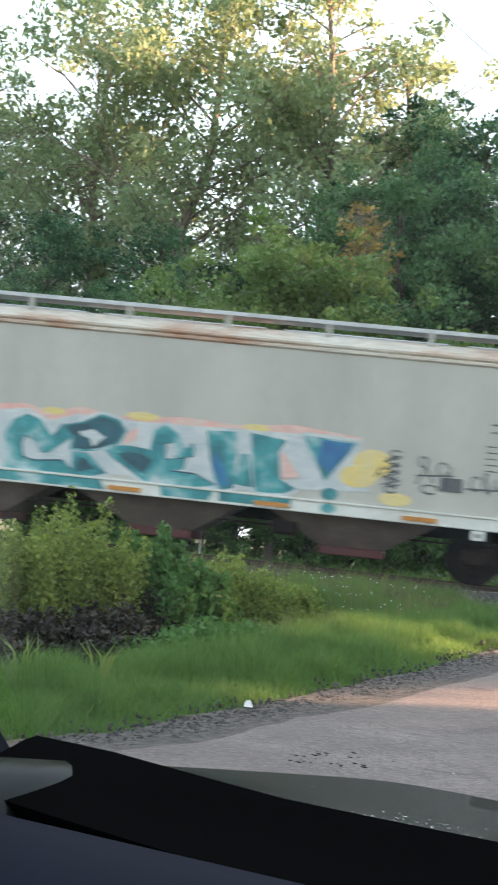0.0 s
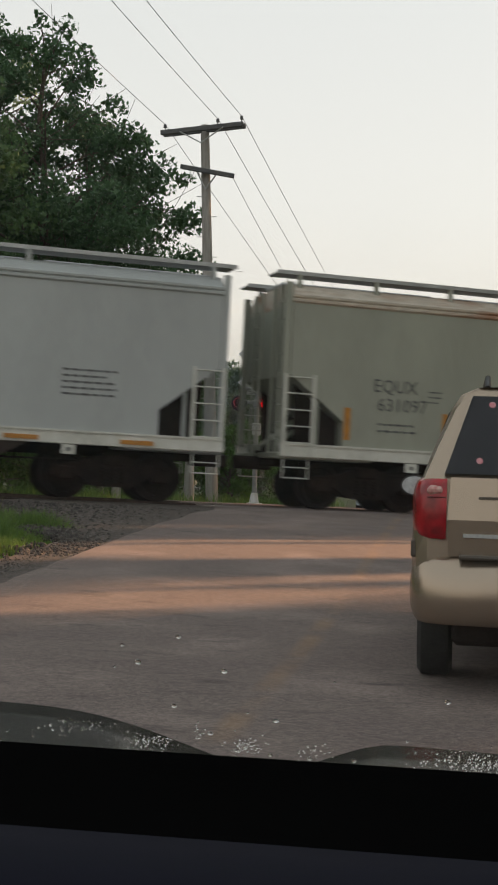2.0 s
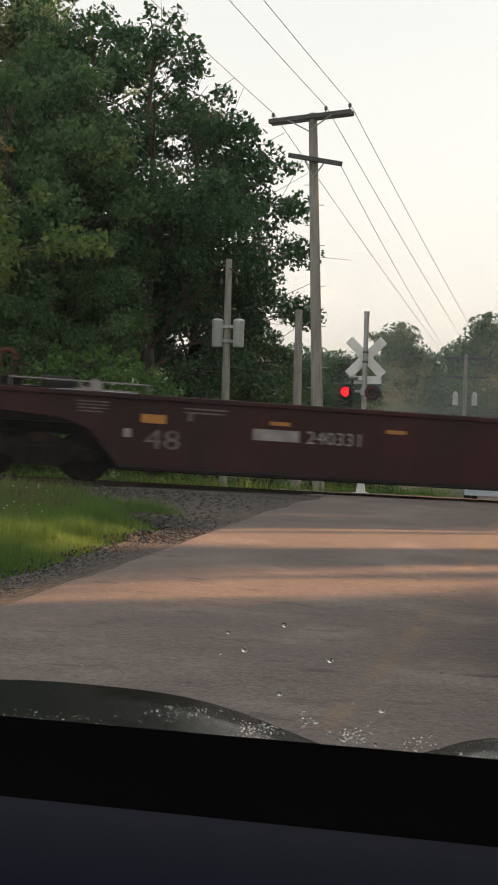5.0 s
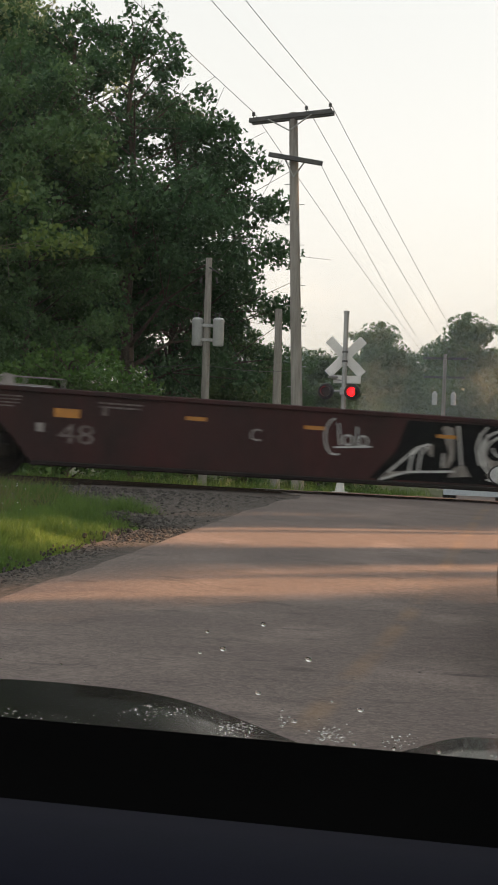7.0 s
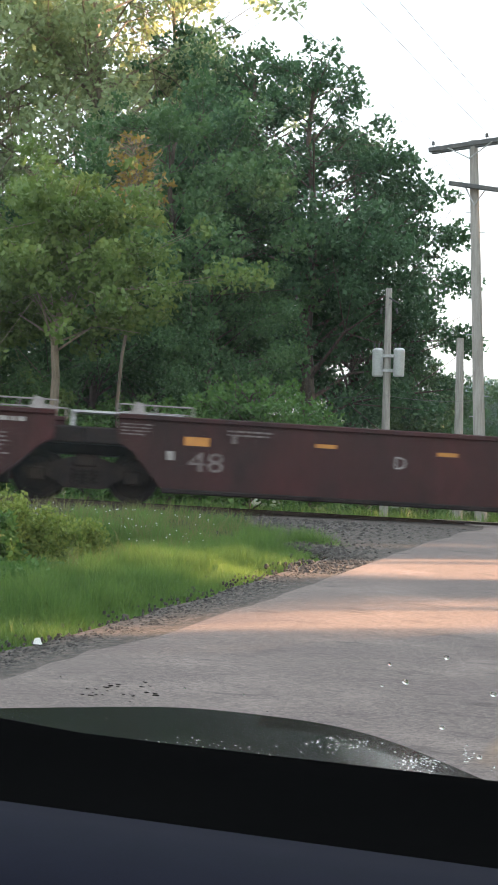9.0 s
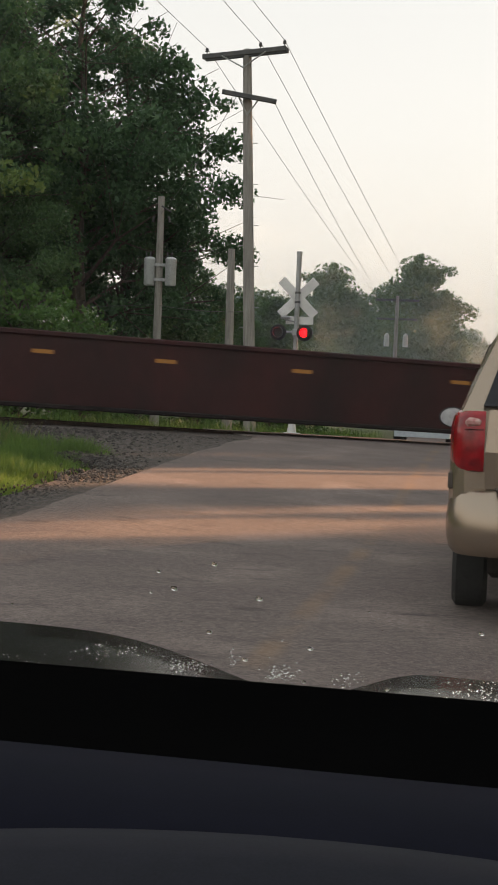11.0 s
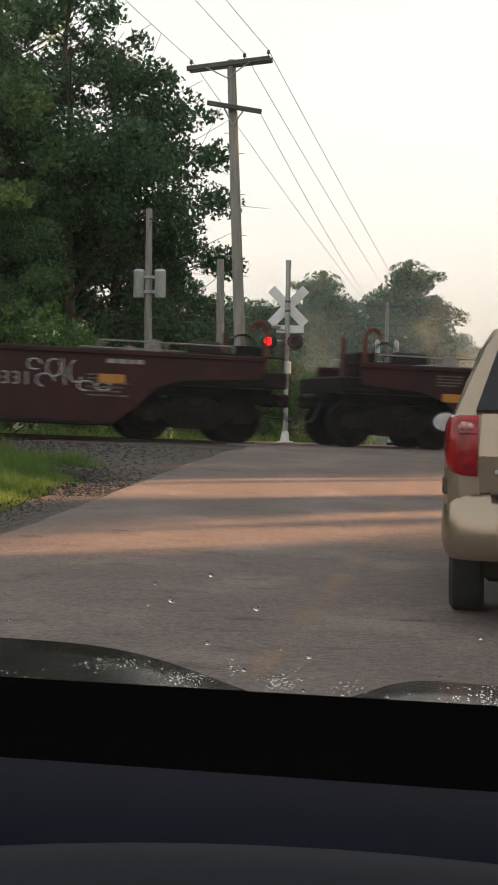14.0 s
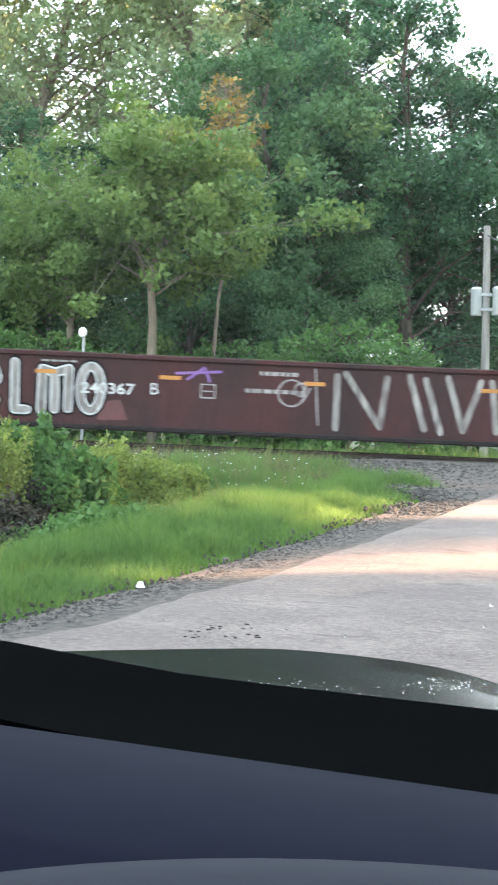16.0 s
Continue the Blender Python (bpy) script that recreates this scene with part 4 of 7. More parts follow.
        part("brake_wheel", Shape().lathe([(0.22, -0.015), (0.26, -0.015), (0.26, 0.015), (0.22, 0.015), (0.22, -0.015)], n=20, m=pose(x - d * 0.9, -1.3, 1.80, 90, 0, 0), caps=False).box(x - d * 0.9 - 0.02, -1.33, 1.40, x - d * 0.9 + 0.02, -1.29, 2.03).box(x - d * 0.9 - 0.22, -1.33, 1.78, x - d * 0.9 + 0.22, -1.29, 1.82), M_WELLDARK, car)
        part("hand_rail", Shape().tube([(x - d * 0.1, -1.44, 1.36), (x - d * 0.1, -1.44, 1.62), (x - d * 1.6, -1.44, 1.66)], 0.02, 6), M_WELLDARK, car)
        hose = [(x + d * 0.1 + d * 0.45 * u, -0.45, 0.85 - 1.6 * u * (1 - u)) for u in np.linspace(0, 1, 9)]
        part("air_hose", Shape().tube(hose, 0.025, 6), M_BLACK, car, "black rubber air hose")
        part("equipment_box", Shape().box(min(x - d * 0.9, x - d * 0.4), -1.0, 1.36, max(x - d * 0.9, x - d * 0.4), -0.2, 1.85, 0.03), M_WELLDARK, car)
        st = Shape()
        for k in range(3):
            st.rod((x - d * 0.12, -1.45, 0.5 + 0.3 * k), (x - d * 0.55, -1.45, 0.5 + 0.3 * k), 0.014, n=6)
        for q in (0.12, 0.55):
            st.rod((x - d * q, -1.45, 0.45), (x - d * q, -1.45, 1.36), 0.016, n=6)
        part("step_ladder", st, M_WELLDARK, car)
    right = right or pitch - 3.08
    for x, z, w, h in ((*left, 0.45, 0.16), (4.15, 1.22, 0.38, 0.07), (6.4, 1.20, 0.38, 0.07), (9.0, 1.20, 0.38, 0.07), (12.2, 1.21, 0.38, 0.07), (right, 1.02, 0.48, 0.16)):
        part("reflector", Shape().box(x, -W - 0.012, z, x + w, -W, z + h), M_AMBER, car, "amber reflector strip")
    letter("48", 1.84, -W, 0.66, 0.37, M_FADED, car, 0.66)
    bars(2.55, 1.44, 0.9, 2, 0.07, -W, M_FADED, car, 11, 0.45)
    bars(0.62, 1.46, 0.55, 4, 0.06, -W, M_FADED, car, 12, 0.4)
    bars(pitch - 1.75, 1.46, 0.7, 1, 0.1, -W, M_LETTER, car, 14, 0.8)
    part("chalk_plate", Shape().box(2.62, -W - 0.008, 1.20, 2.72, -W, 1.36), M_FADED, car)
    bars(pitch - 2.1, 1.18, 0.75, 6, 0.075, -W, M_FADED, car, 13, 0.4)
    part("data_plate", Shape().box(1.46, -W - 0.008, 0.84, 1.60, -W, 1.0), M_LETTER, car)
    return car


M_RUSTPOST = stuff("rusty_brown_steel", (0.085, 0.030, 0.022), (0.045, 0.022, 0.018), 4, 0.85)
M_RUSTHOOK = stuff("rusty_orange_steel", (0.14, 0.038, 0.022), (0.07, 0.026, 0.018), 5, 0.85)
WY = -1.46
STATIONS = (45.1, 61.5, 78.15, 94.75, 111.35)
WELLS = []
for k in range(5):
    u = well_unit(k == 0, k == 4, "oxide-brown articulated well car unit with " + ("white graffiti outlines" if k == 1 else "amber reflectors and faded numerals"), (16.4, 16.65, 16.6, 16.6, 17.2)[k], right=15.3 if k == 4 else None)
    WELLS.append(u)
    ROLLING.append((u, STATIONS[k]))
V1 = well_unit(True, False, "oxide-brown well car unit with tall white block graffiti", 16.6, (0.75, 0.95))
V2 = well_unit(False, True, "oxide-brown well car unit with grey graffiti")
ROLLING += [(V1, 132.58), (V2, 132.58 + 16.6)]


# ---- crossing signal, poles and wires ----
COVERS = []


def crossing_signal(x, y):
    z0 = ground_z(x, y)
    t = thing("crossing_signal", pose(x, y, z0), "railroad crossing signal with white crossbuck and red flashing lamps", "crossing signal")
    part("mast", Shape().rod((0, 0, 0), (0, 0, 4.85 - z0), 0.06, n=12).rod((0, 0, 4.85 - z0), (0, 0, 4.92 - z0), 0.07, n=12), M_GALV, t, shade=True)
    part("base", Shape().box(-0.2, -0.2, -0.05, 0.2, 0.2, 0.25, 0.03).rod((0, 0, 0.25), (0, 0, 0.5), 0.12, 0.08, 12), M_WHITE, t, "white painted base casting")
    zc = 3.8 - z0
    for a in (45, -45):
        part("crossbuck_blade", Shape().box(-0.61, -0.012, -0.115, 0.61, 0.012, 0.115, 0.01), M_WHITE, t, m=pose(0, 0.09 - (0.014 if a > 0 else -0.014), zc, 0, a, 0))
    part("mast_band", Shape().rod((0, 0, zc + 0.09), (0, 0, zc + 0.14), 0.072, n=12).rod((0, 0, zc - 0.14), (0, 0, zc - 0.09), 0.072, n=12), M_ARM, t)
    part("track_plate", Shape().box(-0.28, 0.07, 3.15 - z0, 0.40, 0.09, 3.34 - z0, 0.005), M_WHITE, t)
    zl = 2.93 - z0
    part("lamp_arm", Shape().rod((-0.42, -0.05, zl + 0.02), (0.42, -0.05, zl + 0.02), 0.03, n=8).box(-0.09, -0.09, zl - 0.08, 0.09, 0.09, zl + 0.1, 0.02), M_GALV, t)
    for dx in (-0.42, 0.23):
        bg_ = part("lamp_backplate", Shape().lathe([(0.05, -0.02), (0.19, -0.02), (0.2, 0), (0.19, 0.02), (0.05, 0.02)], n=24, m=pose(dx, -0.14, zl, 90, 0, 0)), M_BLACK, t, "round black lamp target")
        part("hood", Shape().lathe([(0.115, 0), (0.13, 0), (0.13, 0.18), (0.118, 0.18), (0.115, 0)], n=20, m=pose(dx, -0.16, zl, 90, 0, 0), caps=False), M_BLACK, bg_)
        part("lens", Shape().lathe([(0.11, 0), (0.11, 0.012), (0.07, 0.035), (0.02, 0.042)], n=20, m=pose(dx, -0.165, zl, 90, 0, 0)), M_RED, bg_, "glowing red lens")
        # an added dark disc swings over the lens, imitating the lamp's dark phase
        cover = part("added_lens_cover", Shape().lathe([(0.002, -0.003), (0.112, -0.003), (0.112, 0.003), (0.002, 0.003)], n=20, m=pose(-0.112, 0, 0, 90, 0, 0)), M_BLACK, t, m=pose(dx + 0.112, -0.215, zl, 0, 0, 0))
        COVERS.append((cover, dx + 0.112, -0.215, zl, dx > 0))
    part("bell", Shape().lathe([(0.02, 0), (0.12, 0.02), (0.13, 0.06), (0.05, 0.1)], n=14, m=pose(-0.28, 0, 3.25 - z0, 0, 0, 0)).rod((-0.28, 0, 3.25 - z0), (0, 0, 3.2 - z0), 0.02, n=6), M_GALV, t)
    part("junction_box", Shape().box(-0.09, -0.12, 2.15 - z0, 0.11, 0.08, 2.45 - z0, 0.02), M_WHITE, t)
    return t


M_RED = glow("red_signal_lens", (1.0, 0.008, 0.012), 2.2)
crossing_signal(-5.0, 32.2)


def utility_pole(base, top, r, label, name="utility_pole"):
    b, p = Vector(base), Vector(top)
    t = thing(name, Matrix.Translation(b), label, "utility pole", "poles along the road")
    part("pole", Shape().rod((0, 0, -0.3), p - b, r, r * 0.68, 14), M_POLE, t, shade=True)
    return t


def insulator(parent, c, s=1.0):
    part("insulator", Shape().rod(c, Vector(c) + Vector((0, 0, 0.12 * s)), 0.015, n=6).lathe([(0.03 * s, 0.10 * s), (0.065 * s, 0.12 * s), (0.05 * s, 0.17 * s), (0.06 * s, 0.19 * s), (0.035 * s, 0.24 * s)], c, 10), M_ARM, parent)


MAIN_B, MAIN_T = Vector((-6.62, 35.3, 0.45)), Vector((-7.16, 35.3, 10.66))
pm = utility_pole(MAIN_B, MAIN_T, 0.17, "tall weathered utility pole with two dark crossarms")
AL, AR = Vector((-8.32, 35.2, 10.42)) - MAIN_B, Vector((-6.0, 34.9, 10.56)) - MAIN_B
ax = (AR - AL).normalized()
ROT = Matrix(((ax.x, -ax.y, 0), (ax.y, ax.x, 0), (0, 0, 1))).to_4x4()


def beam(a, b, w, h):
    d = (b - a)
    q = d.to_track_quat("X", "Z").to_matrix().to_4x4()
    return Shape().box(0, -w / 2, -h / 2, d.length, w / 2, h / 2, 0.012, Matrix.Translation(a) @ q)


part("crossarm", beam(AL + Vector((0, -0.16, -0.02)), AR + Vector((0, -0.16, -0.02)), 0.10, 0.13), M_ARM, pm)
part("crossarm", beam(AL + Vector((0, 0.2, 0.02)), AR + Vector((0, 0.2, 0.02)), 0.10, 0.13), M_ARM, pm)
c = (AL + AR) / 2
part("arm_brace", Shape().rod(c + ax * 0.62 + Vector((0, -0.2, -0.05)), c + Vector((0, -0.2, -0.42)), 0.02, n=5).rod(c - ax * 0.62 + Vector((0, -0.2, -0.05)), c + Vector((0, -0.2, -0.42)), 0.02, n=5), M_GALV, pm)
LA, LB = Vector((-7.74, 35.0, 9.47)) - MAIN_B, Vector((-6.37, 35.3, 9.28)) - MAIN_B
part("crossarm", beam(LA, LB, 0.1, 0.12), M_ARM, pm)
part("crossarm", beam(LA + Vector((0.1, -0.15, -0.05)), LB + Vector((0.1, -0.15, -0.05)), 0.1, 0.12), M_ARM, pm)
part("arm_brace", Shape().rod(LA.lerp(LB, 0.3), LA.lerp(LB, 0.5) + Vector((0, 0, -0.5)), 0.02, n=5).rod(LA.lerp(LB, 0.72), LA.lerp(LB, 0.5) + Vector((0, 0, -0.5)), 0.02, n=5), M_GALV, pm)
pins = [AL + ax * 0.08, c + ax * 0.42, AR - ax * 0.08]
for p in pins:
    insulator(pm, p + Vector((0, 0, 0.06)), 0.8)
for k in range(12):
    z = 2.2 + 0.55 * k
    q = (MAIN_T - MAIN_B) * (z / 10.2)
    part("step_bolt", Shape().rod(q, q + Vector((0.27 * (-1) ** k, 0, 0)), 0.011, n=5), M_GALV, pm)
# transformer pole
TB = Vector((-11.7, 44.4, 0.2))
pt = utility_pole(TB, (-11.78, 44.4, 8.1), 0.16, "grey utility pole carrying two transformer cans")
for dx in (-0.37, 0.38):
    tk = part("transformer", Shape().lathe([(0.05, 0), (0.17, 0.0), (0.19, 0.03), (0.19, 0.82), (0.20, 0.84), (0.20, 0.90), (0.14, 0.96), (0.03, 0.98)], n=18, m=pose(dx, -0.08, 4.85)), M_TANK, pt, "pale grey transformer can", shade=True)
    part("bushing", Shape().rod((dx, -0.08, 5.8), (dx + 0.03, -0.08, 6.02), 0.035, 0.02, 8).rod((dx - 0.12, -0.08, 5.8), (dx - 0.14, -0.08, 6.0), 0.03, 0.02, 8), M_ARM, tk)
part("bracket", Shape().box(-0.3, -0.16, 5.0, 0.3, 0.1, 5.1).box(-0.3, -0.16, 5.5, 0.3, 0.1, 5.6), M_GALV, pt)
part("cutout", Shape().rod((0.0, -0.2, 7.55), (0.34, -0.2, 7.35), 0.03, n=6).rod((-0.25, -0.2, 7.2), (-0.3, -0.2, 7.0), 0.04, n=6).rod((0.25, -0.2, 7.2), (0.3, -0.2, 7.0), 0.04, n=6), M_ARM, pt)
ps = utility_pole((-8.85, 43.0, 0.3), (-8.95, 43.0, 6.2), 0.17, "short dark weathered wooden pole stub")
# far poles along the road
pf = utility_pole((-5.95, 74.8, 0.0), (-5.95, 74.8, 7.5), 0.14, "distant utility pole with crossarms and transformers")
part("crossarm", Shape().box(-1.22, -0.05, 7.2, 1.22, 0.05, 7.32), M_ARM, pf)
part("crossarm", Shape().box(-1.15, -0.05, 6.15, 1.15, 0.05, 6.25), M_ARM, pf)
for dx in (-0.5, 0.55):
    part("transformer", Shape().lathe([(0.15, 0), (0.15, 0.6), (0.05, 0.75)], n=12, m=pose(dx, -0.1, 4.65)), M_TANK, pf)
pf2 = utility_pole((-5.1, 110, 0.0), (-5.1, 110, 7.8), 0.14, "distant utility pole in haze")
part("crossarm", Shape().box(-1.2, -0.05, 7.0, 1.2, 0.05, 7.1), M_ARM, pf2)
part("crossarm", Shape().box(-1.2, -0.05, 6.1, 1.2, 0.05, 6.2), M_ARM, pf2)


WIRE_X = -9.2


def wire(a, b, sag, name="overhead_wire", r=0.008):
    a, b = Vector(a), Vector(b)
    pts = [a.lerp(b, t) - Vector((0, 0, 4 * sag * t * (1 - t))) for t in np.linspace(0, 1, 19)]
    tagged(part(name, Shape().tube(pts, r, 5), M_WIRE), "thin dark overhead wire strung between poles", "wire", "overhead wires")


for p, q in zip(pins, ((-7.1, 74.8, 7.4), (-5.6, 74.8, 7.45), (-4.8, 74.8, 7.45))):
    wire(MAIN_B + p + Vector((0, 0, 0.24)), q, 0.12, r=0.009)
    d = p - pins[1]
    wire(MAIN_B + p + Vector((0, 0, 0.24)), Vector((WIRE_X, -14.0, 11.3)) + d * 1.0, 0.35, r=0.008)
wire(MAIN_B + LB, (-5.9, 74.8, 6.2), 0.4)
wire(MAIN_B + LA.lerp(LB, 0.3), (-11.78, 44.4, 7.5), 0.2)
wire((-11.78, 44.4, 4.4), (-40, 46, 4.6), 0.5)
wire((-11.78, 44.4, 4.4), MAIN_B + Vector((0, 0, 3.2)), 0.1)


# ---- the minivan ahead ----
def minivan(x, y):
    """Length along y, its rear at y = 0; origin on the road under the rear's middle."""
    v = thing("minivan", pose(x, y, road_z(x, y + 2)), "champagne gold minivan with a dented rear bumper, waiting at the crossing", "car")
    H = 0.985

    def ring(yy, zs, ws):
        half = list(zip(ws, zs))
        return [(w, yy, z) for w, z in half] + [(-w, yy, z) for w, z in reversed(half)]
    zs = [0.42, 0.55, 0.72, 0.90, 1.06, 1.20]
    low = Shape()
    secs = [(0.10, [0.80, 0.86, 0.89, 0.90, 0.89, 0.87]), (0.16, [0.90, 0.94, 0.955, 0.96, 0.95, 0.925]), (0.30, [0.95, 0.975, 0.985, 0.985, 0.975, 0.945]), (0.9, [0.96, 0.985, 0.995, 0.995, 0.985, 0.955]),
            (3.0, [0.96, 0.985, 0.995, 0.995, 0.985, 0.955]), (4.0, [0.95, 0.98, 0.99, 0.985, 0.97, 0.93]), (4.7, [0.86, 0.90, 0.92, 0.90, 0.80, 0.60])]
    rings = []
    for yy, ws in secs:
        k = 1.0 if yy < 3.6 else (0.93 if yy < 4.5 else 0.74)
        rings.append(ring(yy, [0.42 + (z - 0.42) * k for z in zs], ws))
    low.loft(rings)
    part("body", low, M_VAN, v, shade=True)
    up = Shape()
    zt = [1.20, 1.40, 1.60, 1.69, 1.735, 1.75]
    secs = [(0.14, 0, [0.925, 0.845, 0.76, 0.70, 0.60, 0.0]), (0.36, 0, [0.945, 0.87, 0.785, 0.73, 0.63, 0.0]), (1.2, 0, [0.955, 0.885, 0.80, 0.745, 0.64, 0.0]), (2.6, 0, [0.955, 0.885, 0.80, 0.745, 0.64, 0.0]), (3.7, -0.53, [0.90, 0.80, 0.7, 0.6, 0.5, 0.0])]
    rings = []
    for yy, dz, ws in secs:
        dy = [0, 0.06, 0.14, 0.19, 0.24, 0.27] if yy < 0.2 else [0] * 6
        if dz:
            zz = [1.12, 1.14, 1.16, 1.17, 1.18, 1.19]
        else:
            zz = zt
        half = list(zip(ws, zz, dy))
        rings.append([(w, yy + d, z) for w, z, d in half] + [(-w, yy + d, z) for w, z, d in reversed(half)])
    up.loft(rings)
    part("roof_shell", up, M_VAN, v, shade=True)
    # rear glass and tailgate
    g = Shape().add([(-0.81, 0.115, 1.235), (0.81, 0.115, 1.235), (0.665, 0.275, 1.68), (-0.665, 0.275, 1.68), (-0.81, 0.16, 1.235), (0.81, 0.16, 1.235), (0.665, 0.32, 1.68), (-0.665, 0.32, 1.68)],
                    [(0, 1, 2, 3), (7, 6, 5, 4), (0, 4, 5, 1), (1, 5, 6, 2), (2, 6, 7, 3), (3, 7, 4, 0)])
    rg = part("rear_window", g, M_VGLASS, v, "dark tinted rear window with two small stickers")
    for sx, sz in ((-0.62, 1.31), (-0.555, 1.63)):
        yy = 0.115 + (sz - 1.235) / 0.43 * 0.16
        part("sticker", Shape().lathe([(0.013, 0), (0.019, 0.002), (0.013, 0.004)], n=12, m=pose(sx, yy - 0.003, sz, 70, 0, 0)), M_STICK, rg, "small pink sticker")
    gate = Shape().loft([[(-0.78, 0.085, 0.78), (0.78, 0.085, 0.78), (0.78, 0.13, 0.78), (-0.78, 0.13, 0.78)], [(-0.79, 0.07, 0.98), (0.79, 0.07, 0.98), (0.79, 0.13, 0.98), (-0.79, 0.13, 0.98)], [(-0.775, 0.10, 1.215), (0.775, 0.10, 1.215), (0.775, 0.15, 1.215), (-0.775, 0.15, 1.215)]])
    tg = part("tailgate", gate, M_VAN, v)
    # dark strip drawn for the line of shade along the tailgate's fold
    part("crease_shade", Shape().box(-0.62, 0.068, 1.10, 0.62, 0.09, 1.112), M_VANDARK, tg)
    part("nameplate", Shape().box(-0.70, 0.062, 0.885, -0.50, 0.08, 0.905), M_GALV, tg, "dull metal nameplate bar")
    part("handle_trim", Shape().box(-0.3, 0.055, 0.95, 0.3, 0.08, 1.0, 0.01), M_VAN, tg)
    # tail lamps
    for s in (-1, 1):
        wrap = [(0.795, 0.056), (0.835, 0.054), (0.875, 0.060), (0.915, 0.080), (0.948, 0.115), (0.972, 0.165), (0.984, 0.225), (0.988, 0.29)]
        rings = []
        for zz, k, d in ((0.868, 0.66, 0.03), (0.876, 0.80, 0.012), (0.895, 0.91, 0.004), (0.94, 0.985, 0), (1.0, 1, 0), (1.06, 1, 0), (1.12, 0.985, 0.004), (1.165, 0.94, 0.012), (1.19, 0.88, 0.022), (1.205, 0.78, 0.04)):
            ring_ = [(s * (0.795 + (px - 0.795) * k), py + d, zz) for px, py in wrap]
            rings.append(ring_ + [(s * 0.93, 0.32, zz), (s * 0.795, 0.16, zz)])
        tl = part("tail_lamp", Shape().loft(rings), M_TAIL, v, "red tail lamp with a clear reversing section", shade=True)
        part("reverse_lens", Shape().box(min(s * 0.81, s * 0.905), 0.051, 1.112, max(s * 0.81, s * 0.905), 0.12, 1.168, 0.02), M_CLEAR, tl)
        part("lamp_divider", Shape().box(min(s * 0.80, s * 0.905), 0.0515, 1.100, max(s * 0.80, s * 0.905), 0.12, 1.106, 0.002), M_TAILDARK, tl)
        # mirrors
        dome = [(0.005, -0.06), (0.06, -0.055), (0.088, -0.035), (0.098, 0.0), (0.099, 0.02)]
        mp_ = pose(s * 1.085, 3.30, 1.15, 90, 0, 0) @ Matrix.Diagonal((1.12, 0.84, 1, 1))
        mm = part("door_mirror", Shape().lathe(dome, n=24, m=mp_), M_VAN, v, shade=True)
        part("mirror_rim", Shape().lathe([(0.099, 0.018), (0.099, 0.028), (0.086, 0.03), (0.084, 0.02)], n=24, m=mp_), M_BLACK, mm)
        part("mirror_glass", Shape().lathe([(0.086, 0.022), (0.086, 0.027), (0.002, 0.0275)], n=24, m=mp_), M_MIRROR, mm)
        part("mirror_stalk", Shape().rod((s * 0.93, 3.34, 1.1), (s * 1.03, 3.32, 1.12), 0.028, n=10), M_BLACK, mm)
        # side glass
        part("side_window", Shape().add([(s * 0.93, 0.55, 1.24), (s * 0.93, 3.3, 1.24), (s * 0.815, 2.75, 1.60), (s * 0.80, 0.6, 1.60), (s * 0.90, 0.55, 1.24), (s * 0.90, 3.3, 1.24), (s * 0.78, 2.75, 1.60), (s * 0.77, 0.6, 1.60)], [(0, 1, 2, 3), (4, 7, 6, 5), (0, 4, 5, 1), (1, 5, 6, 2), (2, 6, 7, 3), (3, 7, 4, 0)]), M_VGLASS, v)
        part("roof_rail", Shape().tube([(s * 0.58, 0.45, 1.74), (s * 0.58, 0.52, 1.80), (s * 0.58, 2.4, 1.80), (s * 0.58, 2.5, 1.74)], 0.018, 8), M_BLACK, v)
        for yy in (0.95, 3.95):
            w = Shape().lathe([(0.20, -0.10), (0.30, -0.105), (0.335, -0.08), (0.338, 0), (0.335, 0.08), (0.30, 0.105), (0.20, 0.10)], n=28, m=pose(s * 0.85, yy, 0.338, 0, 90, 0))
            wh = new("wheel")
            wh.parent = v
            part("tyre", w, M_TYRE, wh, shade=True)
            part("rim", Shape().lathe([(0.05, -0.07), (0.2, -0.08), (0.2, 0.08), (0.05, 0.07)], n=20, m=pose(s * 0.85, yy, 0.338, 0, 90, 0)), M_GALV, wh)
        part("bumper_scuff", Shape().box(min(s * 0.955, s * 0.99), 0.20, 0.76, max(s * 0.955, s * 0.99), 0.28, 0.86, 0.01) if s < 0 else Shape().box(0.955, 0.2, 0.78, 0.975, 0.26, 0.80, 0.004), M_VANDARK, v, "dark broken trim at the bumper corner")
    # rear bumper: wraps round the corners
    prof = [(-0.03, 0.40), (0.012, 0.43), (0.040, 0.49), (0.05, 0.56), (0.045, 0.64), (0.025, 0.71), (-0.005, 0.755), (-0.03, 0.775), (-0.10, 0.782)]
    half = [(0.972, 0.85, 0), (0.972, 0.45, 0), (0.966, 0.30, 12), (0.945, 0.19, 32), (0.905, 0.115, 52), (0.84, 0.07, 70), (0.74, 0.045, 82), (0.4, 0.025, 88), (0.0, 0.02, 90)]
    path = [(-px, py, 180 - an) for px, py, an in half] + [(px, py, an) for px, py, an in half[-2::-1]]
    rings = []
    for px, py, an in path:
        cx, cy = math.cos(radians(an)), -math.sin(radians(an))
        f = 0.45 + 0.55 * abs(cy)
        dent = 0.025 * math.exp(-((px + 0.70) / 0.08) ** 2)
        rings.append([(px + o * f * cx, py + (o * f - (dent if z > 0.6 else 0)) * cy, z) for o, z in prof] + [(px - 0.12 * cx, py - 0.12 * cy, 0.76), (px - 0.12 * cx, py - 0.12 * cy, 0.42)])
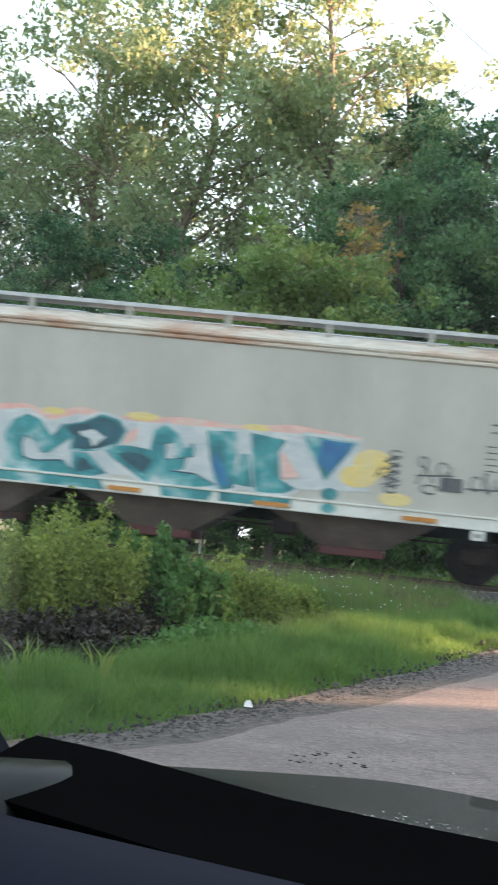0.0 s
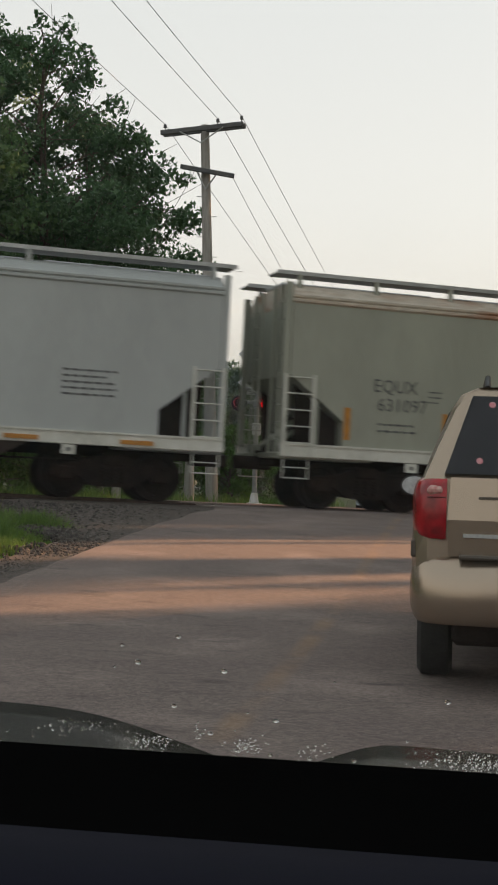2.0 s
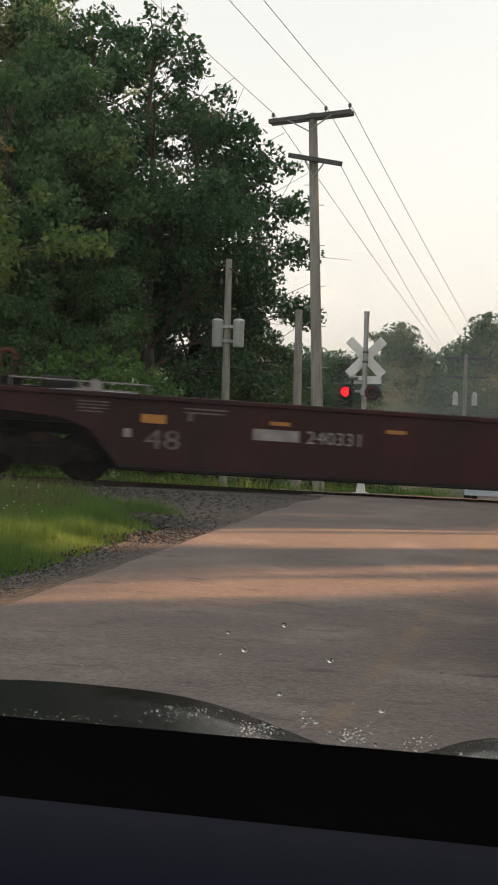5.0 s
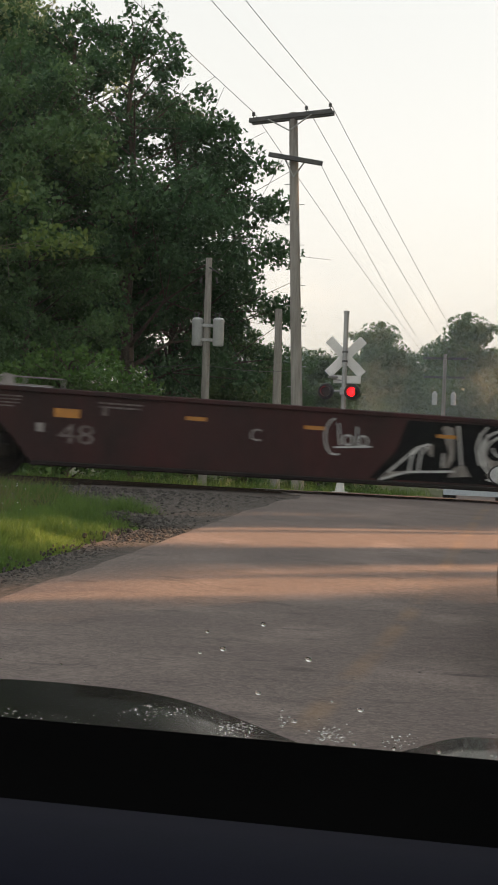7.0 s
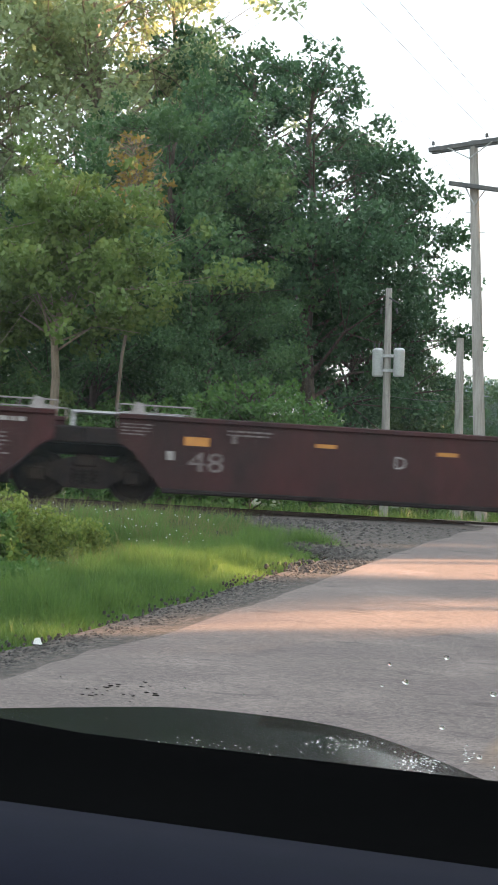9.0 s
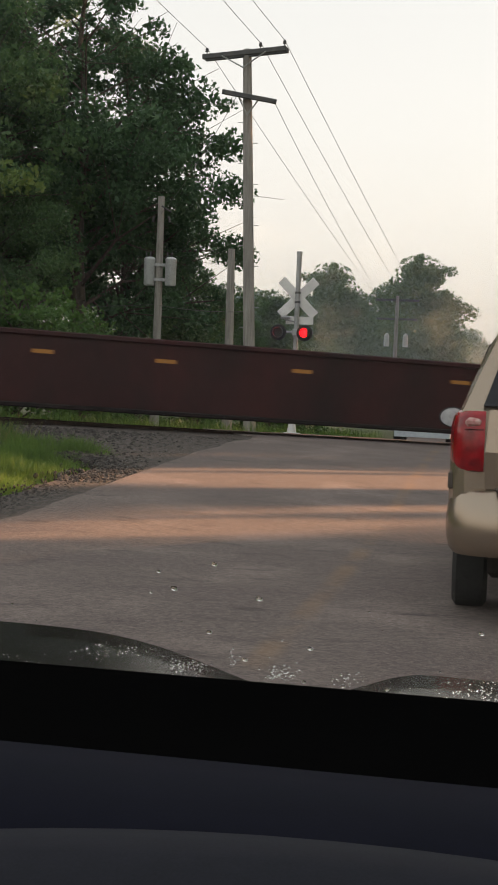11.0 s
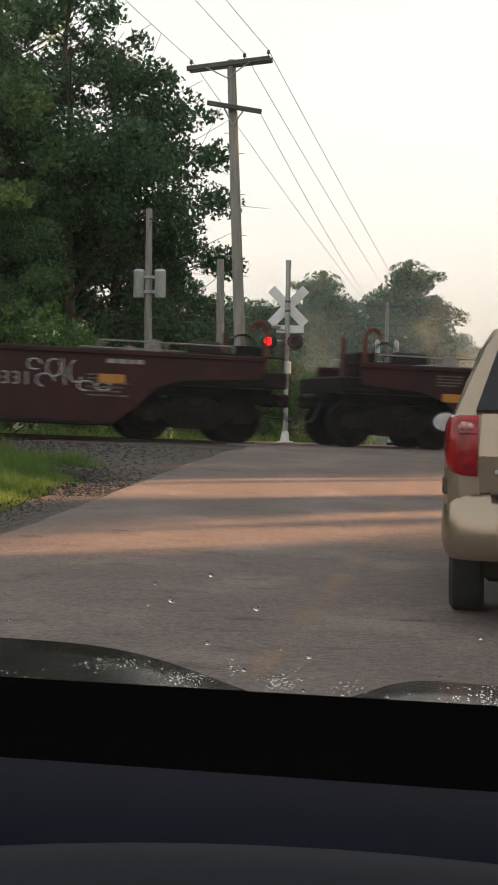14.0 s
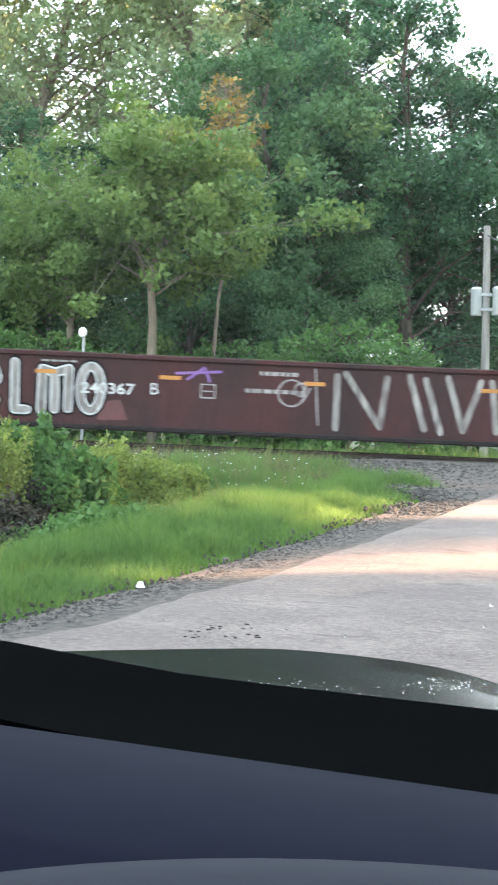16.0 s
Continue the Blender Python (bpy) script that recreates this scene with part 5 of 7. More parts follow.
    part("rear_bumper", Shape().loft(rings), M_VAN, v, "gold bumper, dented below the tailgate", shade=True)
    part("step_pad", Shape().box(-0.72, 0.0, 0.765, 0.72, 0.10, 0.79, 0.01), M_VANDARK, v, "dark recessed step above the bumper")
    part("underbody", Shape().box(-0.75, 0.3, 0.26, 0.75, 4.4, 0.44, 0.03).rod((0.3, 0.1, 0.33), (0.3, 1.2, 0.33), 0.03, n=10), M_UNDER, v)
    return v


M_STICK = stuff("pink_sticker", (0.55, 0.12, 0.16), (0.5, 0.3, 0.3), 60, 0.4)
# dark tone for step and broken trim, and for the fold's painted shade
M_VANDARK = stuff("dark_trim_and_crease_shade", (0.05, 0.04, 0.032), (0.08, 0.065, 0.05), 8, 0.6)
M_TAIL = stuff("red_lamp_plastic", (0.36, 0.006, 0.012), (0.13, 0.003, 0.006), 14, 0.14, spec=0.5)
M_CLEAR = stuff("clear_lamp_plastic", (0.52, 0.34, 0.30), (0.36, 0.12, 0.11), 30, 0.15, spec=0.5)
M_TAILDARK = stuff("dark_red_lamp_plastic", (0.10, 0.004, 0.006), (0.08, 0.004, 0.006), 9, 0.2)
M_MIRROR = stuff("mirror_silver", (0.40, 0.43, 0.46), (0.40, 0.43, 0.46), 3, 0.3, 1.0)
minivan(0.72, 7.35)


# ---- the car we sit in: hood, cowl, dashboard, windscreen and its drops ----
def spline(table, x):
    xs = [r[0] for r in table]
    return [float(np.interp(x, xs, [r[k] for r in table])) for k in range(1, len(table[0]))]


def own_car():
    c_ = thing("driver_car", pose(0, 0, 0), "dark wet car around the viewer, with a black hood and dashboard", "car")
    # the hood's crest: a rounded fender that drops to a sunk middle, and a lower bulge
    crest = [(-46, 0.62, 0.175), (-36, 0.82, 0.175), (-29, 1.12, 0.172), (-23, 1.40, 0.169), (-19, 1.60, 0.174), (-16, 1.66, 0.179), (-13, 1.66, 0.193), (-10.4, 1.6, 0.211), (-8, 1.55, 0.224), (-6.2, 1.55, 0.222), (-4.6, 1.6, 0.201), (-3, 1.65, 0.198), (1, 1.65, 0.200), (6, 1.6, 0.203), (20, 1.5, 0.21), (34, 1.4, 0.2)]
    rings = [[] for _ in range(7)]
    for az in np.arange(-46, 34.5, 1.0):
        y1, sl = spline(crest, az)
        # rounded by averaging the neighbours
        near = [spline(crest, az + d) for d in (-1.6, -0.8, 0, 0.8, 1.6)]
        y1, sl = sum(n[0] for n in near) / 5, sum(n[1] for n in near) / 5
        tx = math.tan(radians(az))
        r1 = y1 / math.cos(radians(az))
        z1 = 1.2 - r1 * sl
        y0 = min(0.80, y1 - 0.1)
        z0 = 1.2 - y0 / math.cos(radians(az)) * 0.262
        for k, u in enumerate((0.0, 0.4, 0.7, 0.88, 1.0, 1.08, 1.2)):
            yy = y0 + (y1 - y0) * u
            bulge = (1 - (1 - min(u, 1)) ** 2)
            zz = z0 + (z1 - z0) * bulge if u <= 1 else z1 - 3.0 * (u - 1) ** 2 * 1.6
            rings[k].append((tx * yy, yy, zz))
    hood = Shape().loft(rings, closed=False)
    part("hood", hood, M_HOODP, c_, "wet black hood that mirrors the trees and sky", shade=True)
    xs = np.linspace(-0.66, 1.05, 24)
    cowl = Shape().loft([[(x, y, z + (0.012 * smooth((-0.40 - x) / 0.24) if z > 0.9 else 0)) for y, z in ((0.70, 1.004), (0.79, 1.008), (0.825, 1.0175), (0.84, 1.0195), (0.855, 1.010), (0.86, 0.80), (0.70, 0.80))] for x in xs])
    part("cowl", cowl, M_COWL, c_, shade=True)
    dash = Shape().loft([[(x, y, z) for y, z in ((0.50, 0.78), (0.50, 0.978), (0.53, 1.000), (0.60, 1.009), (0.68, 1.010), (0.705, 1.000), (0.705, 0.78))] for x in xs])
    part("dashboard", dash, M_DASH, c_, "dark blue-black vinyl dashboard top", shade=True)
    binn = Shape()
    rows = []
    for x in np.linspace(-0.42, 0.34, 28):
        u = (x + 0.04) / 0.38
        h = 1.0325 - 0.060 * u * u
        rows.append([(x, 0.55, h - 0.06), (x, 0.53, h - 0.012), (x, 0.505, h), (x, 0.47, h + 0.002), (x, 0.43, h - 0.008), (x, 0.41, h - 0.04), (x, 0.42, 0.8), (x, 0.54, 0.8)])
    part("instrument_hood", binn.loft(rows), M_WHEELRIM, c_, "grey grained instrument hood", shade=True)
    # doors, roof, glass house and seats close the cabin
    part("door_panel", Shape().box(-0.72, -1.4, 0.3, -0.66, 0.86, 1.0, 0.02), M_DASH, c_)
    part("door_panel", Shape().box(1.05, -1.4, 0.3, 1.11, 0.86, 1.0, 0.02), M_DASH, c_)
    part("mirror_corner", Shape().loft([[(-0.70, 0.94, 0.96), (-0.62, 0.94, 0.96), (-0.62, 0.74, 0.96), (-0.70, 0.70, 0.96)], [(-0.70, 0.82, 1.012), (-0.67, 0.82, 1.010), (-0.67, 0.72, 1.005), (-0.70, 0.70, 1.005)]]), M_COWL, c_, "black door mirror corner")
    for x in (-0.74, 1.08):
        part("pillar", Shape().rod((x, 0.86, 0.99), (x * 0.88, 0.18, 1.60), 0.035, n=8), M_DASH, c_)
        part("door_post", Shape().rod((x, -0.5, 0.98), (x * 0.9, -0.55, 1.6), 0.06, n=8), M_DASH, c_)
    part("roof_lining", Shape().box(-0.66, -1.5, 1.60, 1.0, 0.22, 1.66, 0.03), M_DASH, c_)
    part("rear_panel", Shape().box(-0.70, -1.55, 0.3, 1.08, -1.45, 1.62, 0.03), M_DASH, c_)
    for x0, x1 in ((-0.3, 0.32), (0.48, 1.02)):
        part("seat_back", Shape().box(x0, -0.75, 0.45, x1, -0.5, 1.3, 0.08), M_DASH, c_)
    part("cabin_floor", Shape().box(-0.7, -1.5, 0.2, 1.1, 0.86, 0.3), M_DASH, c_)
    part("firewall", Shape().box(-0.7, 0.84, 0.2, 1.1, 0.87, 0.95), M_BLACK, c_)
    part("wheel_arch", Shape().box(-0.62, -1.3, 0.0, -0.42, -0.7, 0.62, 0.08).box(0.84, -1.3, 0.0, 1.04, -0.7, 0.62, 0.08).box(-0.62, 1.0, 0.0, -0.42, 1.5, 0.58, 0.08).box(0.84, 1.0, 0.0, 1.04, 1.5, 0.58, 0.08), M_TYRE, c_)
    wp = Shape().rod((-0.575, 0.865, 1.0165), (-0.525, 0.87, 1.0125), 0.0022, 0.0016, 6)
    part("wiper_arm", wp, M_GALV, c_, "thin bright wiper arm")
    return c_


OWN = own_car()
# the windscreen: a sloping pane from the cowl to the roof's edge
GLASS_N = Vector((0, 0.59, 0.66)).normalized()
GLASS_P = Vector((0, 0.86, 1.012))


def pane_material():
    mt = bpy.data.materials.new("clear_windscreen_glass")
    mt.use_nodes = True
    N, L = mt.node_tree.nodes, mt.node_tree.links
    N.remove(N["Principled BSDF"])
    tr, gl, fr, ms = N.new("ShaderNodeBsdfTransparent"), N.new("ShaderNodeBsdfGlossy"), N.new("ShaderNodeFresnel"), N.new("ShaderNodeMixShader")
    tr.inputs[0].default_value = (0.97, 0.985, 0.975, 1)
    gl.inputs["Roughness"].default_value = 0.02
    fr.inputs[0].default_value = 1.35
    L.new(fr.outputs[0], ms.inputs[0]), L.new(tr.outputs[0], ms.inputs[1]), L.new(gl.outputs[0], ms.inputs[2])
    # a thin uneven film of dust and dried water that the sky lights
    film, dust, ns, mr = N.new("ShaderNodeMixShader"), N.new("ShaderNodeBsdfTranslucent"), N.new("ShaderNodeTexNoise"), N.new("ShaderNodeMapRange")
    dust.inputs[0].default_value = (0.80, 0.86, 0.84, 1)
    ns.inputs["Scale"].default_value, ns.inputs["Detail"].default_value = 5.0, 4
    mr.inputs[1].default_value, mr.inputs[2].default_value, mr.inputs[3].default_value, mr.inputs[4].default_value = 0.3, 0.7, 0.004, 0.012
    L.new(ns.outputs[0], mr.inputs[0]), L.new(mr.outputs[0], film.inputs[0])
    L.new(ms.outputs[0], film.inputs[1]), L.new(dust.outputs[0], film.inputs[2])
    L.new(film.outputs[0], N["Material Output"].inputs[0])
    return mt


gl_ = Shape().add([(-0.66, 0.86, 1.012), (1.05, 0.86, 1.012), (0.94, 0.20, 1.60), (-0.58, 0.20, 1.60)], [(0, 1, 2, 3)])
pane = part("windscreen", gl_, pane_material(), OWN, "clear windscreen with rain drops")
pane.visible_shadow = False


def glass_at(az, el):
    d = Vector((math.sin(radians(az)) * math.cos(radians(el)), math.cos(radians(az)) * math.cos(radians(el)), math.sin(radians(el))))
    e = Vector((0, 0, 1.2))
    k = (GLASS_P - e).dot(GLASS_N) / d.dot(GLASS_N)
    return e + d * k


def drop_material():
    mt = bpy.data.materials.new("water_drop")
    mt.use_nodes = True
    p = mt.node_tree.nodes["Principled BSDF"]
    p.inputs["Base Color"].default_value = (1, 1, 1, 1)
    p.inputs["Transmission Weight"].default_value = 1.0
    p.inputs["Roughness"].default_value = 0.02
    p.inputs["IOR"].default_value = 1.33
    return mt


M_DROP = drop_material()
tilt = GLASS_N.to_track_quat("Z", "Y").to_matrix().to_4x4()
one = Shape().lathe([(1.0, 0.0), (0.92, 0.35), (0.66, 0.62), (0.3, 0.76), (0.05, 0.8)], n=10).mesh("rain_drop", M_DROP, True)
rd = random.Random(5)
spots = [(-9.9, -8.5, 1.7), (-12.0, -10.0, 1.5), (-7.6, -10.5, 1.7), (-10.4, -11.1, 1.5), (-11.9, -7.1, 1.3), (-13.6, -8.2, 1.6), (-6.1, -12.0, 1.4), (-4.2, -12.0, 1.4), (-7.8, -11.9, 1.2), (-0.3, -9.4, 1.5), (-14.3, -7.5, 1.0), (-7.9, -12.3, 1.2)]
for k in range(46):
    az, el = rd.uniform(-30, 4), -12.4 + 4.0 * rd.random() ** 2
    spots.append((az, el, 0.35 + 0.6 * rd.random() ** 2))
for az, el, r in spots:
    r *= 1.3
    p = glass_at(az, el)
    part("rain_drop", one, None, pane, m=Matrix.Translation(p + GLASS_N * 0.0006) @ tilt @ Matrix.Diagonal((r / 1000, r / 1000 * rd.uniform(0.9, 1.3), r / 1300, 1)))
mist = Shape()
for cx, cy, w, h, n in ((-8.8, -11.6, 0.9, 0.5, 90), (-13.0, -11.5, 1.2, 0.35, 90), (1.0, -11.9, 2.2, 0.6, 260), (-16, -10.9, 2.0, 0.3, 60), (-10.9, -11.1, 0.3, 0.3, 20), (-22, -11.2, 2.5, 0.3, 50), (-5.8, -11.7, 0.8, 0.3, 30)):
    for k in range(n):
        p = glass_at(cx + rd.gauss(0, w / 2), cy + rd.gauss(0, h / 2))
        r = 0.0004 + 0.0007 * rd.random()
        mist.lathe([(r, 0.0), (r * 0.7, r * 0.5), (r * 0.1, r * 0.7)], n=6, m=Matrix.Translation(p + GLASS_N * 0.0006) @ tilt)
tagged(part("condensation", mist, M_DROP, pane, shade=True), kind="stuff")
# the muddy smear low on the glass
smear = Shape()
for k in range(26):
    p = glass_at(-27.4 + 3.2 * rd.random(), -9.0 + 0.35 * rd.gauss(0, 1) * 0.6 - 0.1)
    r = 0.0004 + 0.0008 * rd.random()
    smear.lathe([(r, 0.0), (r * 0.6, r * 0.2), (r * 0.1, r * 0.25)], n=7, m=Matrix.Translation(p + GLASS_N * 0.0006) @ tilt @ Matrix.Diagonal((2.4, 0.8, 1, 1)))
tagged(part("dirt_smear", smear, M_UNDER, pane, "dark flecks of dirt on the glass"), kind="stuff")


# ---- grass, weeds and small things on the verge ----
def on_verge(x, y):
    return x < road_edge(y) - 0.46 - 3.2 * smooth((y - 16.4) / 3.2) + 0.3 * noise.noise(Vector((x * 1.5, y * 1.5, 2))) and track_d(x, y) > 4.4 + 0.6 * noise.noise(Vector((x, y, 8)))


def blades(name, pts, heights, widths, material, bend=0.45, label="", category="grass"):
    """Grass: each blade a bent strip of three triangles."""
    n = len(pts)
    az = rng.random(n) * 2 * np.pi
    side = np.stack([np.cos(az), np.sin(az), np.zeros(n)], 1) * widths[:, None] / 2
    la = rng.random(n) * 2 * np.pi
    lean = np.stack([np.cos(la), np.sin(la), np.zeros(n)], 1) * (heights * bend * rng.random(n))[:, None]
    up = np.stack([np.zeros(n), np.zeros(n), heights], 1)
    v = np.empty((n, 5, 3), np.float32)
    v[:, 0], v[:, 1] = pts - side, pts + side
    v[:, 2], v[:, 3] = pts + side * 0.8 + up * 0.55 + lean * 0.35, pts - side * 0.8 + up * 0.55 + lean * 0.35
    v[:, 4] = pts + up * 0.97 + lean
    me = bpy.data.meshes.new(name)
    me.vertices.add(5 * n)
    me.vertices.foreach_set("co", v.ravel())
    base = (np.arange(n) * 5)[:, None]
    idx = (base + np.array([0, 1, 2, 3, 3, 2, 4])).ravel().astype(np.int32)
    me.loops.add(7 * n)
    me.loops.foreach_set("vertex_index", idx)
    me.polygons.add(2 * n)
    me.polygons.foreach_set("loop_start", (np.arange(n)[:, None] * 7 + np.array([0, 4])).ravel().astype(np.int32))
    me.materials.append(material)
    me.update(calc_edges=True)
    return tagged(part(name, me, None), label, category, kind="stuff")


def scatter(n, x0, x1, y0, y1, keep):
    out = []
    while len(out) < n:
        for x, y in zip(rng.uniform(x0, x1, 4000), rng.uniform(y0, y1, 4000)):
            if keep(x, y):
                out.append((x, y, ground_z(x, y)))
                if len(out) == n:
                    break
    return np.array(out)


def ditch(x, y):
    """How deep in the wet hollow a place lies, 0 to 1."""
    if not (-13 < x < -6.3 and y < 22 and track_d(x, y) > 5):
        return 0.0
    return smooth((-6.3 - x) / 1.2) * smooth((x + 13) / 3.0) * smooth((19.5 + 1.2 * (x + 6) - y) / 4)


def mud():
    xs, ys = np.arange(-13, -6.4, 0.15), np.arange(4, 18, 0.15)
    s = Shape()
    n, ids = 0, {}
    v, f = [], []
    for j in range(len(ys) - 1):
        for i in range(len(xs) - 1):
            if ditch(xs[i], ys[j]) < 0.45 + 0.15 * noise.noise(Vector((xs[i], ys[j], 2))):
                continue
            quad = []
            for a, b in ((i, j), (i + 1, j), (i + 1, j + 1), (i, j + 1)):
                if (a, b) not in ids:
                    ids[(a, b)] = len(v)
                    v.append((xs[a], ys[b], ground_z(xs[a], ys[b]) + 0.012 + 0.02 * noise.noise(Vector((xs[a] * 3, ys[b] * 3, 1)))))
                quad.append(ids[(a, b)])
            f.append(tuple(quad))
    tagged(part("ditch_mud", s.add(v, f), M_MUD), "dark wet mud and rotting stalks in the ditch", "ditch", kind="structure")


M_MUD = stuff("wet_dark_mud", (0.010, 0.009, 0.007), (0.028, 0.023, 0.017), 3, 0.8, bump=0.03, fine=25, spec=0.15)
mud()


def grass():
    near = scatter(150000, -11, -4.3, 4.5, 20, lambda x, y: on_verge(x, y) and (x > -6.75 - 0.33 * max(0, y - 9.5) + 0.3 * noise.noise(Vector((x, y, 6))) or (rng.random() < 0.03 and ditch(x, y) < 0.3)))
    h = 0.04 + 0.15 * rng.random(len(near)) * np.array([0.3 + 1.3 * smooth(0.5 + 0.9 * noise.noise(Vector((p[0] * 1.9, p[1] * 1.9, 4)))) for p in near])
    h *= np.clip((-4.3 - near[:, 0]) * 1.3, 0.35, 1.5)
    blades("grass", near, h, 0.005 + 0.006 * rng.random(len(near)), M_GRASS, 0.9, "lush green roadside grass, uncut and dewy")
    rough = scatter(16000, -26, -6.5, 9, 34, lambda x, y: 4.0 < track_d(x, y) < 12 and on_verge(x, y) and ditch(x, y) < 0.35)
    blades("rough_grass", rough, 0.15 + 0.35 * rng.random(len(rough)), 0.008 + 0.008 * rng.random(len(rough)), M_DRYGRASS, 0.8, "taller rough grass and reeds below the railway")
    far = scatter(26000, -34, 10, 28, 60, lambda x, y: track_d(x, y) < -2.8 and not (-5.0 < x < 3.5))
    blades("far_grass", far, 0.15 + 0.35 * rng.random(len(far)), 0.012 + 0.014 * rng.random(len(far)), M_GRASS, 0.8, "grass beyond the railway")


grass()


def weed(x, y, h, w, leaves, size, mat, name, label, seed, stems=14):
    """A clump of upright stems with small leaves along them."""
    r = np.random.default_rng(seed)
    t = thing(name, pose(x, y, ground_z(x, y) - 0.03), label, "weeds", "weeds in the ditch")
    st, cen = Shape(), []
    for k in range(stems):
        a, q = r.random() * 6.28, w * math.sqrt(r.random())
        b = Vector((math.cos(a) * q * 0.8, math.sin(a) * q * 0.8, 0))
        hh = h * (0.55 + 0.45 * r.random()) * (1 - 0.35 * q / w)
        tip = b + Vector((math.cos(a) * 0.18 * hh * r.random(), math.sin(a) * 0.18 * hh * r.random(), hh))
        st.rod(b, tip, 0.006, 0.002, 4, caps=False)
        for _ in range(leaves // stems):
            u = 0.15 + 0.85 * r.random() ** 0.7
            cen.append(b.lerp(tip, u) + Vector(r.normal(size=3)) * (0.10 * (1.15 - u) + 0.02))
    part("stem", st, M_BRUSHSHADE if mat is M_BRUSHSHADE else M_DRYGRASS, t)
    cen = np.array([c[:] for c in cen])
    part("foliage", leaf_mesh("foliage", cen, size * (0.5 + r.random(len(cen))), mat), None, t)
    return t


wr = random.Random(3)
M_WEED = leafy("weed_leaves", (0.075, 0.15, 0.025), (0.34, 0.38, 0.085), 0.45)
# dead brush brown taken near black, the hollow's shade in its colour
M_BRUSHSHADE = leafy("brown_brush_with_shade", (0.012, 0.012, 0.008), (0.032, 0.027, 0.016), 0.2)
for az, dist, top, w, big in ((-40.6, 14.2, 1.28, 0.55, 0), (-39.4, 14.5, 1.38, 0.5, 0), (-38.2, 15, 1.58, 0.45, 0), (-37.0, 15.2, 1.62, 0.45, 0), (-35.8, 15.4, 1.42, 0.4, 0), (-34.0, 15.8, 1.45, 0.3, 1), (-33.0, 16.2, 0.95, 0.5, 0),
                              (-30.8, 15.8, 1.08, 0.4, 0), (-29.6, 16.2, 0.95, 0.45, 0), (-42.3, 13.9, 1.3, 0.6, 0), (-31.9, 15.4, 0.85, 0.45, 1), (-44.5, 13.9, 1.4, 0.6, 0), (-28.2, 17, 0.75, 0.4, 0)):
    x, y = dist * math.sin(radians(az)), dist * math.cos(radians(az))
    weed(x, y, top - ground_z(x, y) + 0.13, w * 1.2, 8000, 0.045 if big else 0.027, M_LEAF[4] if big else M_WEED, "tall_weed", "tall green weeds growing in the wet ditch", wr.randrange(999), 44)
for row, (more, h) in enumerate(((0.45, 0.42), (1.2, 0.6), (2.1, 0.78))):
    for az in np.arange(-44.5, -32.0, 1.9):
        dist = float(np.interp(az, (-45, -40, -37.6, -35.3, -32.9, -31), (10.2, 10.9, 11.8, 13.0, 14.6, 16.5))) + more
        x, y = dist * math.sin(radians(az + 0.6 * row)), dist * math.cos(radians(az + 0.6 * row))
        weed(x, y, h * wr.uniform(0.8, 1.1), 0.42, 1500, 0.034, M_BRUSHSHADE, "brush_clump", "dead brown brush, its colour darkened for the ditch's shade", wr.randrange(999), 36)
for az, dist in ((-32.2, 12.8), (-30.6, 13.2), (-31.2, 13.9), (-29.6, 14.2), (-33.2, 13.6)):
    x, y = dist * math.sin(radians(az)), dist * math.cos(radians(az))
    weed(x, y, 0.42, 0.55, 2200, 0.04, M_LEAF[4], "leafy_weed", "low broad-leaved green weeds on the verge", wr.randrange(999), 22)


def reed(x, y, seed):
    r = random.Random(seed)
    t = Shape()
    for k in range(9):
        a = r.uniform(-0.5, 0.5)
        b = Vector((r.uniform(-0.05, 0.05), r.uniform(-0.05, 0.05), 0))
        m = b + Vector((a * 0.25, r.uniform(-0.05, 0.05), 0.28))
        e = m + Vector((a * 0.4, 0, 0.16 * (1 - abs(a))))
        for p, q, w0, w1 in ((b, m, 0.011, 0.009), (m, e, 0.009, 0.001)):
            t.add([p + Vector((-w0, 0, 0)), p + Vector((w0, 0, 0.002)), q + Vector((w1, 0, 0.002)), q + Vector((-w1, 0, 0))], [(0, 1, 2, 3)])
    tagged(part("reed", t, M_GRASSB, m=pose(x, y, ground_z(x, y))), "single tuft of long yellow-green reed blades", "reed", "reeds at the ditch")


M_GRASSB = leafy("reed_blades", (0.14, 0.2, 0.05), (0.22, 0.27, 0.08))
for az, dist in ((-35.8, 10.3), (-40.6, 11.2), (-41.3, 10.6), (-38.9, 10.0)):
    reed(dist * math.sin(radians(az)), dist * math.cos(radians(az)), int(dist * 100))
# white flowers along the ballast's foot
fl = Shape()
for k in range(150):
    az, dist = wr.uniform(-32.5, -22), wr.uniform(17.0, 20.5)
    x, y = dist * math.sin(radians(az)), dist * math.cos(radians(az))
    z = ground_z(x, y) + wr.uniform(0.10, 0.32)
    fl.lathe([(0.003, 0), (0.013, 0.004), (0.008, 0.012)], (x, y, z), 6)
tagged(part("wild_flowers", fl, M_WHITE), "small white wild flowers along the ballast", "flowers", kind="stuff")
